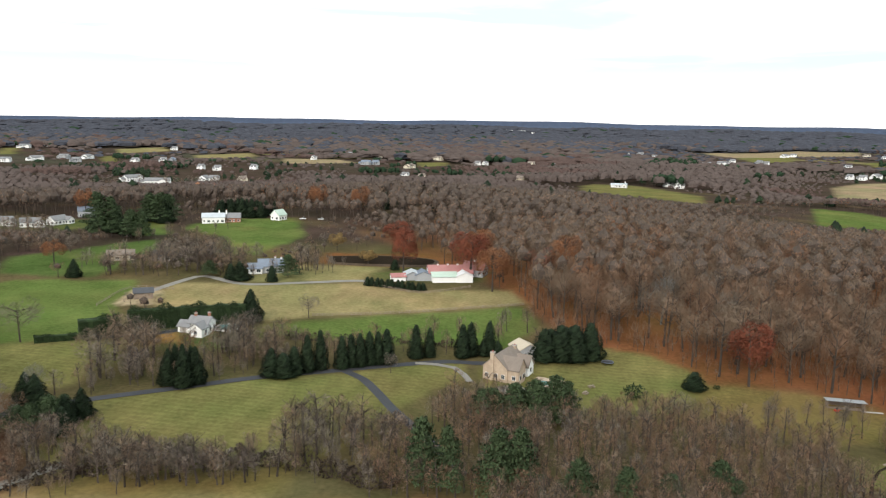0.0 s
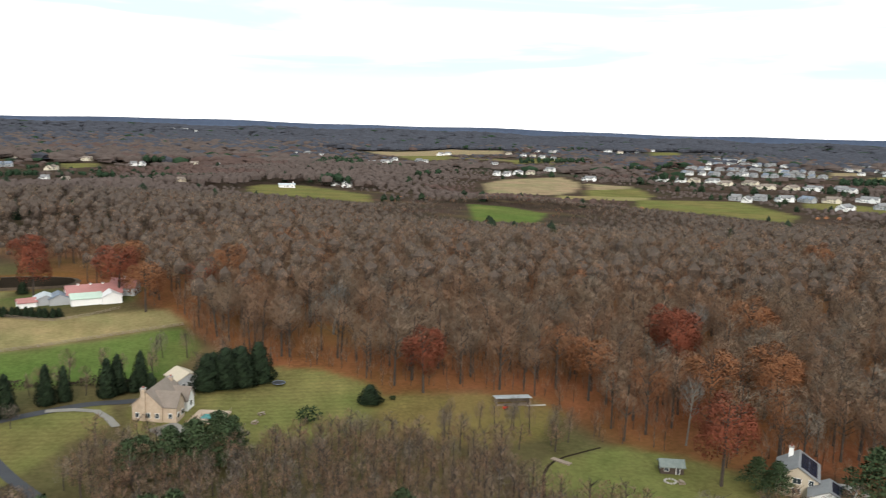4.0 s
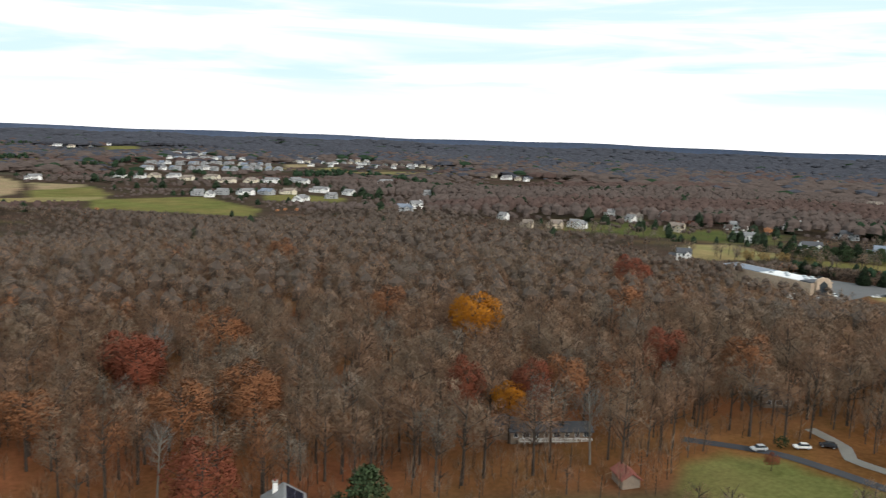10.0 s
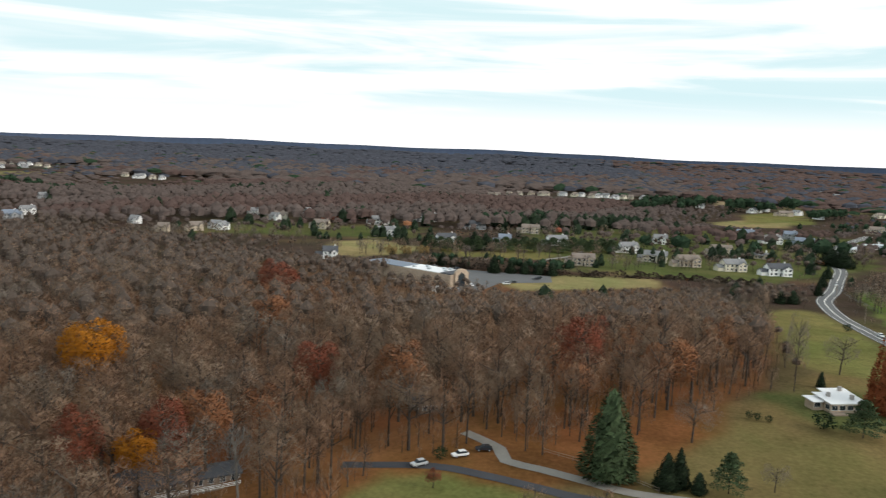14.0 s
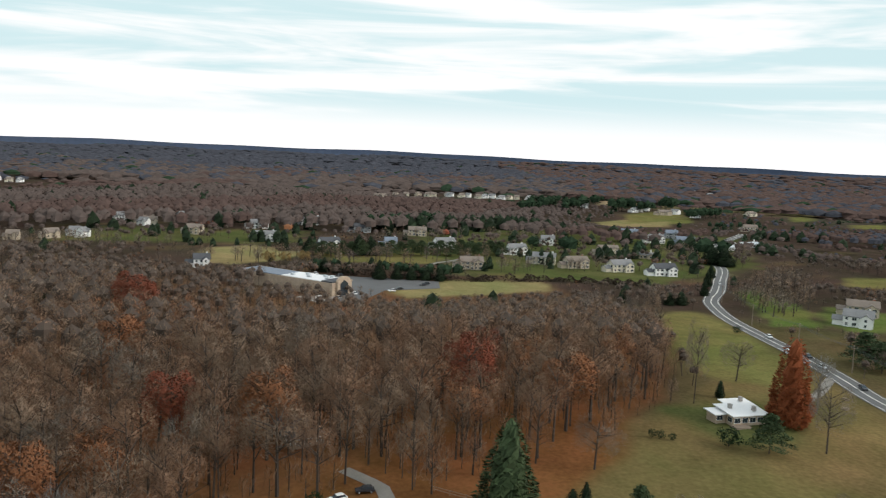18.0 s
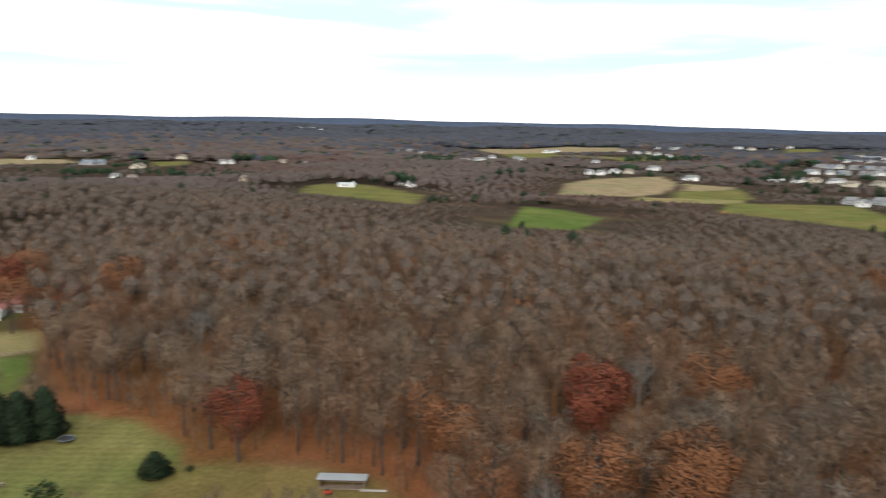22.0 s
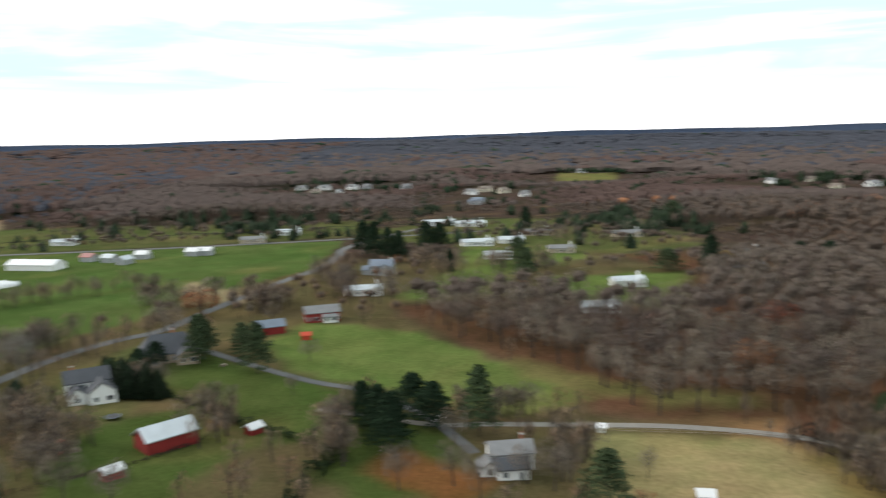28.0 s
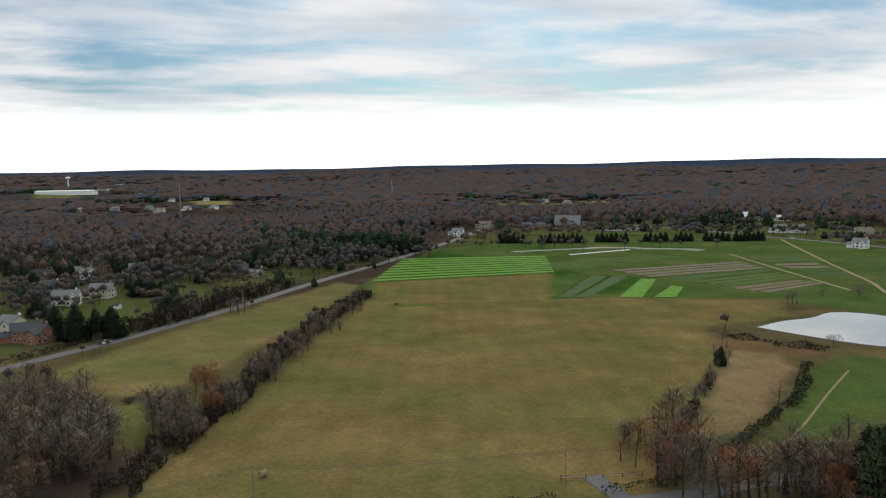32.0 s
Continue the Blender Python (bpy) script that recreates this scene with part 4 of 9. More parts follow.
def box(bm, x0, y0, z0, x1, y1, z1, mat=0):
    v = [bm.verts.new((x, y, z)) for z in (z0, z1) for x, y in ((x0, y0), (x1, y0), (x1, y1), (x0, y1))]
    for q in ((3, 2, 1, 0), (4, 5, 6, 7), (0, 1, 5, 4), (1, 2, 6, 5), (2, 3, 7, 6), (3, 0, 4, 7)):
        f = bm.faces.new([v[i] for i in q])
        f.material_index = mat


def prism(bm, outline, axis_from, axis_to, mat=0):
    """An outline of (a, z) pairs in the y-z plane, drawn out along x."""
    n = len(outline)
    a = [bm.verts.new((axis_from, y, z)) for y, z in outline]
    b = [bm.verts.new((axis_to, y, z)) for y, z in outline]
    for f in [a[::-1], b] + [[a[i], a[(i + 1) % n], b[(i + 1) % n], b[i]] for i in range(n)]:
        bm.faces.new(f).material_index = mat


def tube(bm, a, b, ra, rb, sides=5, mat=0):
    a, b = Vector(a), Vector(b)
    d = (b - a).normalized()
    s = d.orthogonal().normalized()
    t = d.cross(s)
    ring = lambda c, r: [bm.verts.new(c + r * (math.cos(6.2832 * k / sides) * s + math.sin(6.2832 * k / sides) * t)) for k in range(sides)]
    p, q = ring(a, ra), ring(b, rb)
    for k in range(sides):
        bm.faces.new((p[k], p[(k + 1) % sides], q[(k + 1) % sides], q[k])).material_index = mat
    bm.faces.new(q).material_index = mat


# ---- ground sheet, to the horizon ----
def smooth(x):
    x = np.clip(x, 0, 1)
    return x * x * (3 - 2 * x)


def ripple(x, y, s):
    return (np.sin(x / s + 1.7 * np.sin(y / (1.3 * s))) + np.sin(y / s * 0.9 + 1.9 * np.sin(x / (1.1 * s) + 2.0)) + np.sin((x + y) / (0.6 * s) + 0.5)) / 3


# lower woods
COPSE = [(-128, 128), (-104, 180), (-118, 215), (-160, 265), (-230, 318), (-330, 335), (-420, 310), (-398, 196), (-330, 226), (-240, 192), (-276, 132), (-262, 62), (-236, 72), (-200, 90), (-160, 124)]
CORNER = [(135, -112), (116, -160), (124, -200), (140, -212), (165, -250), (240, -190), (230, -100), (180, -88)]
# the great wood, with its leaf-covered floor
FOREST = [(58, 306), (95, 268), (125, 266), (146, 240), (150, 214), (165, 190), (190, 175), (232, 100), (262, 95), (300, 20), (340, -20), (440, -55), (600, -20), (620, 200), (900, 400), (900, 900), (-60, 900), (-80, 640), (0, 430), (25, 400), (42, 350)]


def cover_colour(x, y):
    r = np.hypot(x - HUB[0], y - HUB[1])
    col = np.empty(x.shape + (3,))
    # away from the near floor, shade under the canopy is painted in
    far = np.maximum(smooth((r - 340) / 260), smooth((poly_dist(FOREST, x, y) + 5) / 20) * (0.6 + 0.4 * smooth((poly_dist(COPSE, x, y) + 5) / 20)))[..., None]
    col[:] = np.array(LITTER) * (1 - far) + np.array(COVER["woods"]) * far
    wild = (smooth(np.minimum(np.minimum(poly_dist(FOREST, x, y), poly_dist(COPSE, x, y)), poly_dist(CORNER, x, y)) / 12) * (1 - smooth((r - 430) / 60)))[..., None]
    col = col * (1 - wild) + np.array(COVER["wild"]) * wild
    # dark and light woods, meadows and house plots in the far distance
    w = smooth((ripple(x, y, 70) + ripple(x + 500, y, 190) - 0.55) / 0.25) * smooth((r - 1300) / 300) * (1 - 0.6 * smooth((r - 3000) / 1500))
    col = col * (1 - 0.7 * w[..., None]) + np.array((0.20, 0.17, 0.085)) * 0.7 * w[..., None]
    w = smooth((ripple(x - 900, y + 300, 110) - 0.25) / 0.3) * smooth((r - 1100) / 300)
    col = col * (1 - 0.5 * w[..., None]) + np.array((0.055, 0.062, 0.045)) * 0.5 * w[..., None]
    # aerial haze put into the far ground's colour
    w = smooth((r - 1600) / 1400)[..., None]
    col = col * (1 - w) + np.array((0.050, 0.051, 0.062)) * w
    edge = ripple(x, y, 6.0)
    for cover, soft, _, poly in ZONES:
        d = poly_dist(poly, x, y) + edge * soft * 0.7
        w = smooth(0.5 - d / (2 * soft))[..., None]
        col = col * (1 - w) + np.array(COVER[cover]) * w
    # worn and dry places
    blot = smooth((ripple(x + 40, y - 70, 17) - 0.2) / 0.6)[..., None] * (r < 900)[..., None]
    return col * (1 - 0.12 * blot) + np.array((0.30, 0.20, 0.09)) * 0.12 * blot


def make_ground():
    radii = [0.0, 60.0, 110.0]
    while radii[-1] < 4800:
        radii.append(radii[-1] + max(3.5, 0.011 * (radii[-1] - 60)))
    radii, turns = np.array(radii), 760
    a = np.arange(turns) * 2 * np.pi / turns
    x = HUB[0] + radii[:, None] * np.sin(a)
    y = HUB[1] + radii[:, None] * np.cos(a)
    z = height(x, y)
    me = bpy.data.meshes.new("ground")
    n = x.size
    me.vertices.add(n)
    me.vertices.foreach_set("co", np.stack([x, y, z], -1).astype(np.float32).ravel())
    i, j = np.meshgrid(np.arange(len(radii) - 1), np.arange(turns), indexing="ij")
    k = (j + 1) % turns
    quads = np.stack([i * turns + j, (i + 1) * turns + j, (i + 1) * turns + k, i * turns + k], -1).reshape(-1, 4)[turns:]
    centre = np.stack([np.zeros(turns, int), turns + np.arange(turns), turns + (np.arange(turns) + 1) % turns], -1)
    loops = np.concatenate([quads.ravel(), centre.ravel()])
    starts = np.concatenate([np.arange(len(quads)) * 4, len(quads) * 4 + np.arange(turns) * 3])
    me.loops.add(len(loops))
    me.loops.foreach_set("vertex_index", loops[::-1].astype(np.int32) if False else loops.astype(np.int32))
    me.polygons.add(len(starts))
    me.polygons.foreach_set("loop_start", starts.astype(np.int32))
    me.update(calc_edges=True)
    me.polygons.foreach_set("use_smooth", np.ones(len(starts), bool))
    col = np.ones((n, 4), np.float32)
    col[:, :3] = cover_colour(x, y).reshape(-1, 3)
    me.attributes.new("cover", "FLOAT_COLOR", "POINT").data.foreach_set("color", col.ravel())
    mow = np.zeros((n, 3), np.float32)
    for cover, soft, _, poly in ZONES:
        if cover in ("lawn", "gold", "field", "tan") and abs(poly[0][0]) < 450 and abs(poly[0][1]) < 450:
            inside = smooth(-poly_dist(poly, x.ravel(), y.ravel()) / 6)
            fresh = cover == "lawn" and poly[0][1] > 180 and poly[0][0] < 60
            mow[:, 0] = np.where(inside > 0, inside * (0.12 if fresh else 0.0), mow[:, 0])
            mow[:, 1] = np.where(inside > 0, inside * (0.10 if fresh else 0.07), mow[:, 1])
    me.attributes.new("mow", "FLOAT_VECTOR", "POINT").data.foreach_set("vector", mow.ravel())
    me.materials.append(M["ground"])
    tagged(new("ground", me), "rolling autumn grassland and leaf-covered forest floor", "ground", kind="structure")


make_ground()


def make_backdrop():
    bm, turns, ring = bmesh.new(), 360, []
    for k in range(turns):
        a = 2 * math.pi * k / turns
        x, y = HUB[0] + 4840 * math.sin(a), HUB[1] + 4840 * math.cos(a)
        top = 64 + 5 * math.sin(5 * a + 1) + 3.5 * math.sin(17 * a) + 2.0 * math.sin(41 * a + 2)
        ring.append((bm.verts.new((x, y, 20)), bm.verts.new((x, y, top))))
    for k in range(turns):
        (a, b), (c, d) = ring[k], ring[(k + 1) % turns]
        bm.faces.new((a, c, d, b))
    tagged(part("backdrop", bm, M["distance"], None), "backdrop ring of far wooded hills, tinted blue for haze", "hills", kind="structure")


make_backdrop()


# ---- roads and lanes: strips laid on the ground ----
def bezier_line(points, step=4.0):
    """A smooth line through the given points."""
    p = [Vector((*q, 0)) for q in points]
    p = [2 * p[0] - p[1]] + p + [2 * p[-1] - p[-2]]
    out = []
    for a, b, c, d in zip(p, p[1:], p[2:], p[3:]):
        n = max(1, int((c - b).length / step))
        for k in range(n):
            t = k / n
            out.append(0.5 * (2 * b + (c - a) * t + (2 * a - 5 * b + 4 * c - d) * t * t + (3 * b - a - 3 * c + d) * t**3))
    return out + [p[-2]]


def strip(name, points, width, mat, label, lift=0.07, side=0.0, thick=0.0, dash=0):
    line, bm = bezier_line(points), bmesh.new()
    rows = []
    for k, q in enumerate(line):
        d = (line[min(k + 1, len(line) - 1)] - line[max(k - 1, 0)]).normalized()
        nrm = Vector((d.y, -d.x, 0))
        row = []
        for s in (-0.5, 0.0, 0.5):
            v = q + nrm * (side + s * width)
            row.append(bm.verts.new((v.x, v.y, ground_z(v.x, v.y) + lift)))
        rows.append(row)
    for k, (a, b) in enumerate(zip(rows, rows[1:])):
        if dash and k % (2 * dash) >= dash:
            continue
        for i in (0, 1):
            bm.faces.new((a[i], a[i + 1], b[i + 1], b[i]))
    return tagged(part(name, bm, mat, None), label, "road", kind="structure")


ROADS = [
    # name, points, width, material, label, lift
    ("driveway", [(-124, 216), (-108, 229), (-80, 245), (-61, 256), (-35, 267), (-16, 275), (2, 281), (16, 281), (30, 286)], 3.6, "asphalt", "dark asphalt driveway beside a mown lawn", 0.12),
    ("driveway", [(-33, 267), (-26, 260), (-20, 248), (-14, 234), (-4, 214), (6, 190)], 3.3, "asphalt", "narrow dark asphalt side drive", 0.10),
    ("path", [(-9, 278), (-1, 277.5), (5, 275), (8, 269), (10, 262)], 2.4, "gravel", "pale curved gravel path to the house", 0.16),
    ("driveway", [(-134, 360), (-126, 385), (-118, 396), (-95, 381), (-66, 387), (-40, 393), (-28, 384)], 4.0, "gravel", "grey gravel lane along a pasture", 0.10),
    ("driveway", [(-124, 292), (-112, 296), (-102, 303), (-98, 306)], 4.0, "asphalt", "asphalt drive behind a clipped hedge", 0.10),
    ("driveway", [(262, 102), (262, 79), (257, 65), (250, 51), (246, 43), (243, 30)], 3.6, "asphalt", "dark curved asphalt drive under trees", 0.10),
    ("driveway", [(285, 72), (274, 62), (266, 60), (261, 51), (254, 39), (249, 30), (244, 8)], 3.6, "gravel", "grey gravel lane forking through the woods", 0.13),
    ("driveway", [(374, -98), (352, -82), (336, -66), (326, -58)], 3.4, "gravel", "gravel drive to the flat-roofed house", 0.10),
    ("road_1", [(1010, -330), (860, -240), (740, -196), (690, -181), (640, -160), (592, -140), (560, -124), (538, -116), (495, -108), (450, -106), (408, -105), (373, -102), (341, -99), (290, -102), (220, -118), (190, -180)], 9.5, "road", "two-lane grey asphalt road", 0.14),
    ("driveway", [(735, 8), (700, 18), (668, 40), (640, 42)], 4.0, "gravel", "pale curved drive across a lawn", 0.10),
    ("lane", [(-128, 40), (-122, 58), (-116, 76), (-117, 92), (-116, 122), (-113, 147), (-104, 173), (-92, 190)], 3.6, "gravel", "grey gravel lane beside a fenced field", 0.10),
    ("driveway", [(-216, -40), (-200, -20), (-186, -5), (-167, 17), (-154, 35), (-146, 52), (-130, 68), (-118, 76), (-105, 82), (-95, 86)], 3.6, "road", "grey asphalt drive through lawns", 0.12),
    ("road_2", [(-14, -84), (-29, -85), (-57, -86), (-100, -88), (-133, -77), (-155, -72), (-185, -65), (-209, -53), (-225, -40), (-262, -30), (-330, -10), (-376, 6), (-420, 12), (-470, 16), (-560, 60), (-640, 120)], 6.0, "road", "narrow grey country road", 0.11),
    ("road_3", [(190, -82), (120, -80), (60, -82), (2, -82), (-14, -84)], 6.0, "road", "country road along a field's edge", 0.12),
    ("road_4", [(240, -200), (184, -274), (143, -322), (97, -385), (36, -477), (-37, -576), (-92, -656), (-160, -760), (-240, -900)], 7.5, "road", "grey country road beside a field", 0.12),
    ("road_5", [(-300, -1000), (-400, -760), (-435, -620), (-459, -498), (-467, -398), (-463, -312), (-469, -244), (-485, -117), (-510, 6), (-540, 120)], 7.0, "road", "grey country road past farms", 0.12),
    ("track", [(16, -98), (15, -84)], 5.0, "road", "short gated field entrance", 0.13),
    ("track", [(-311, -506), (-284, -404), (-263, -320)], 2.6, "track", "dry farm track between crops", 0.06),
    ("track", [(-428, -590), (-349, -442), (-299, -343), (-273, -299), (-293, -284), (-358, -277)], 2.6, "track", "dry farm track between crops", 0.09),
    ("track", [(-33, -97), (-58, -115), (-92, -143), (-121, -166)], 0.8, "track", "faint worn path across the pasture", 0.06),
]
for _n, _p, _w, _m, _l, _h in ROADS:
    strip(_n, _p, _w, M[_m], _l, _h)
for _side in (-0.18, 0.18):
    strip("road_line", ROADS[8][1], 0.22, M["line"], "painted centre lines of the road", 0.19, _side)
for _side in (-3.9, 3.9):
    strip("road_line", ROADS[8][1], 0.22, M["line"], "white edge line of the road", 0.19, _side)


def sheet(name, poly, mat, label, lift, category, kind="structure"):
    bm = bmesh.new()
    z = min(ground_z(x, y) for x, y in poly) if lift < 0 else None
    vs = [bm.verts.new((x, y, (ground_z(x, y) + lift) if z is None else z)) for x, y in poly]
    bmesh.ops.triangulate(bm, faces=[bm.faces.new(vs)])
    return tagged(part(name, bm, mat, None), label, category, kind=kind)


# ---- trees ----
def bare_tris(seed, twigs, long, wide, limbs, sides, r=0.21, low=0.40, core=0, inner=0.85, leafy=False, rise=0.35):
    """A leafless tree one metre high, as triangles and a part index (0 trunk and limbs, 1 crown of twigs)."""
    rng = np.random.default_rng(seed)
    tris, idx = [], []

    def limb(a, b, ra, rb, n):
        a, b = np.array(a), np.array(b)
        d = (b - a) / np.linalg.norm(b - a)
        s = np.cross(d, (0.3, 0.9, 0.2))
        s /= np.linalg.norm(s)
        t = np.cross(d, s)
        ang = np.arange(n) * 2 * np.pi / n
        p = a + ra * (np.cos(ang)[:, None] * s + np.sin(ang)[:, None] * t)
        q = b + rb * (np.cos(ang)[:, None] * s + np.sin(ang)[:, None] * t)
        for k in range(n):
            m = (k + 1) % n
            tris.append([p[k], p[m], q[m]])
            tris.append([p[k], q[m], q[k]])
            idx.extend((0, 0))

    bend = rng.normal(0, 0.02, 2)
    fork = np.array([bend[0], bend[1], rng.uniform(0.5, 0.6)])
    if limbs >= 0:
        limb((0, 0, -0.02), fork, 0.016, 0.010, sides)
    if limbs > 0:
        top = np.array([bend[0] * 2, bend[1] * 2, 0.86])
        limb(fork, top, 0.010, 0.003, sides)
        for k in range(limbs):
            h = rng.uniform(0.32, 0.72)
            at = fork * min(1, h / fork[2]) if h < fork[2] else fork + (top - fork) * (h - fork[2]) / (top[2] - fork[2])
            a = k * 2.4 + rng.uniform(-0.4, 0.4)
            reach = r * rng.uniform(0.55, 0.95)
            end = at + np.array([math.cos(a) * reach, math.sin(a) * reach, rng.uniform(0.10, 0.26)])
            limb(at, end, 0.0068, 0.0016, 3)
    u = rng.normal(size=(twigs, 3))
    u /= np.linalg.norm(u, axis=1)[:, None]
    u[:, 2] = np.where((u[:, 2] < -0.1) & (rng.uniform(0, 1, twigs) < 0.4), -u[:, 2], u[:, 2])
    rad = rng.uniform(0.36, 1, twigs) ** 0.5
    mid, half = (1 + low) / 2, (1 - low) / 2

    def swell(v):
        return 0.84 + 0.20 * np.sin(3 * np.arctan2(v[:, 1], v[:, 0]) + seed) * np.cos(2.3 * v[:, 2] + seed)

    p = u * (rad * swell(u))[:, None] * (r, r, half) + (bend[0], bend[1], mid)
    # twigs fan up and out over the dome
    out = (p - (bend[0], bend[1], mid - 0.7 * half)) / (r, r, half)
    out /= np.linalg.norm(out, axis=1)[:, None]
    dome = out + (0, 0, 0.15)
    if leafy:
        d = rng.normal(size=(twigs, 3))
    else:
        d = out * 1.1 + rng.normal(0, 0.38, (twigs, 3)) + (0, 0, rise)
    d /= np.linalg.norm(d, axis=1)[:, None]
    w = np.cross(d, rng.normal(size=(twigs, 3)))
    w /= np.linalg.norm(w, axis=1)[:, None]
    ln = long * rng.uniform(0.6, 1.3, twigs)[:, None]
    wd = wide * rng.uniform(0.6, 1.3, twigs)[:, None]
    crown = np.stack([p + w * wd / 2 - d * ln / 2, p - w * wd / 2 - d * ln / 2, p + d * ln / 2], 1)
    flip = (face_normals(crown) * dome).sum(1) < 0
    crown[flip] = crown[flip][:, ::-1]
    if core:
        # the dense inside of a crown seen from afar
        rows = []
        for e, f in ((-0.55, 0.62), (0.15, 0.98), (0.68, 0.70)) if core > 5 else ((-0.5, 0.7), (0.35, 0.92)):
            t = np.arange(core) * 6.2832 / core + rng.uniform(0, 1)
            v = np.stack([np.cos(t) * f, np.sin(t) * f, np.full(core, e)], -1) * rng.uniform(0.72, 1.12, (core, 1))
            rows.append(v * inner)
        tip = np.array([0, 0, inner * rng.uniform(0.9, 1.05)])
        body = []
        for lo_, hi_ in zip(rows, rows[1:]):
            for k in range(core):
                m = (k + 1) % core
                body += [[lo_[k], lo_[m], hi_[m]], [lo_[k], hi_[m], hi_[k]]]
        body += [[rows[-1][k], rows[-1][(k + 1) % core], tip] for k in range(core)]
        body = np.array(body)
        n = body.mean(1) + (0, 0, 0.1)
        crown = np.concatenate([crown, body * (r, r, half) + (bend[0], bend[1], mid)])
        dome = np.concatenate([dome, n])
    wood_ = np.array(tris).reshape(-1, 3, 3)
    dome = dome / np.linalg.norm(dome, axis=1)[:, None]
    return np.concatenate([wood_, crown]), np.array(idx + [1] * len(crown)), np.concatenate([face_normals(wood_), dome])


def fir_tris(seed, tiers, fronds, r=0.19, base=0.06, power=0.85, droop=0.30, fill=1.0):
    """A conifer one metre high: whorls of drooping, ragged fronds round a thin trunk."""
    rng = np.random.default_rng(seed)
    tris, idx = [], []
    for k in range(4):
        a, b = 1.5708 * k, 1.5708 * (k + 1)
        p = [(0.016 * math.cos(t), 0.016 * math.sin(t), z) for t, z in ((a, -0.02), (b, -0.02))] + [(0, 0, 0.95)]
        tris.append(p)
        idx.append(0)
    for i in range(tiers):
        f = (i + rng.uniform(-0.3, 0.3)) / tiers
        z = base + (1 - base) * max(f, 0)
        reach = r * (1 - max(f, 0)) ** power * rng.uniform(0.8, 1.12) + 0.012
        for k in range(fronds):
            a = 6.2832 * (k + rng.uniform(-0.35, 0.35)) / fronds + i * 1.1
            q = reach * rng.uniform(0.7, 1.15)
            half = 0.5 * reach * 6.2832 / fronds * rng.uniform(0.7, 1.2) * fill + 0.006
            tip = np.array([math.cos(a) * q, math.sin(a) * q, z - q * droop * rng.uniform(0.3, 1.4)])
            side = np.array([-math.sin(a), math.cos(a), 0]) * half
            root = np.array([math.cos(a) * q * 0.12, math.sin(a) * q * 0.12, z + 0.03])
            mid = root * 0.45 + tip * 0.55 + (0, 0, 0.012)
            tris += [[root, mid - side, tip], [root, tip, mid + side], [mid - side, mid + side + (0, 0, -0.02), tip + (0, 0, -0.035)]]
            idx += [1, 1, 1]
    t = np.array(tris)
    c = t.mean(1)
    n = np.stack([c[:, 0] / r, c[:, 1] / r, np.full(len(c), 0.35)], -1)
    n /= np.linalg.norm(n, axis=1)[:, None]
    f = face_normals(t)
    return t, np.array(idx), np.where((np.array(idx) == 0)[:, None], f, n * 0.6 + f * np.sign((f * n).sum(1))[:, None] * 0.4)


def conifer_tris(seed, n, r=0.5, power=0.75, base=0.02, long=0.10, wide=0.05, droop=-0.1, seg=9, rings=6, inner=0.86):
    """A dense evergreen one metre high: a lumpy body set with fine sprays of needles."""
    rng = np.random.default_rng(seed)
    tris, idx = [], []
    for k in range(4):
        a, b = 1.5708 * k, 1.5708 * (k + 1)
        tris.append([(0.03 * math.cos(a), 0.03 * math.sin(a), -0.02), (0.03 * math.cos(b), 0.03 * math.sin(b), -0.02), (0, 0, 0.9)])
        idx.append(0)

    def reach(f):
        return r * (1 - f) ** power * np.minimum(1, 0.72 + f * 3.0)

    rows = []
    for i in range(rings):
        f = i / rings
        t = np.arange(seg) * 6.2832 / seg + i * 0.35
        q = reach(f) * inner * rng.uniform(0.82, 1.08, seg)
        rows.append(np.stack([np.cos(t) * q, np.sin(t) * q, base + (1 - base) * f + rng.uniform(-0.2, 0.2, seg) / rings * (i > 0)], -1))
    for lo_, hi_ in zip(rows, rows[1:]):
        for k in range(seg):
            m = (k + 1) % seg
            tris += [[lo_[k], lo_[m], hi_[m]], [lo_[k], hi_[m], hi_[k]]]
    tris += [[rows[-1][k], rows[-1][(k + 1) % seg], (0, 0, 0.97)] for k in range(seg)]
    idx += [1] * (len(tris) - 4)
    body = np.array(tris, float)
    f = 1 - np.sqrt(rng.uniform(0.0, 1, n))
    a = rng.uniform(0, 6.2832, n)
    q = reach(f) * (1 + 0.10 * np.sin(a * 3 + f * 17 + seed)) * rng.uniform(0.82, 1.04, n)
    p = np.stack([np.cos(a) * q, np.sin(a) * q, base + (1 - base) * f], -1)
    d = np.stack([np.cos(a), np.sin(a), np.full(n, droop)], -1) * (1, 1, 0.5) + rng.normal(0, 0.35, (n, 3)) * (1, 1, 0.6)
    d /= np.linalg.norm(d, axis=1)[:, None]
    w = np.cross(d, rng.normal(size=(n, 3)) + (0, 0, 0.6))
    w /= np.linalg.norm(w, axis=1)[:, None]
    ln = (long * rng.uniform(0.6, 1.4, n) * (0.45 + 0.55 * (1 - f)))[:, None]
    wd = wide * rng.uniform(0.6, 1.3, n)[:, None]
    spray = np.stack([p - w * wd / 2 - d * ln * 0.4, p + w * wd / 2 - d * ln * 0.4, p + d * ln * 0.6], 1)
    t = np.concatenate([body, spray])
    i = np.array(idx + [1] * n)
    c = t.mean(1)
    nr = np.stack([c[:, 0] / r, c[:, 1] / r, 0.20 + 0.5 * c[:, 2]], -1) + rng.normal(0, 0.3, c.shape)
    nr /= np.linalg.norm(nr, axis=1)[:, None]
    return t, i, np.where((i == 0)[:, None], face_normals(t), nr)


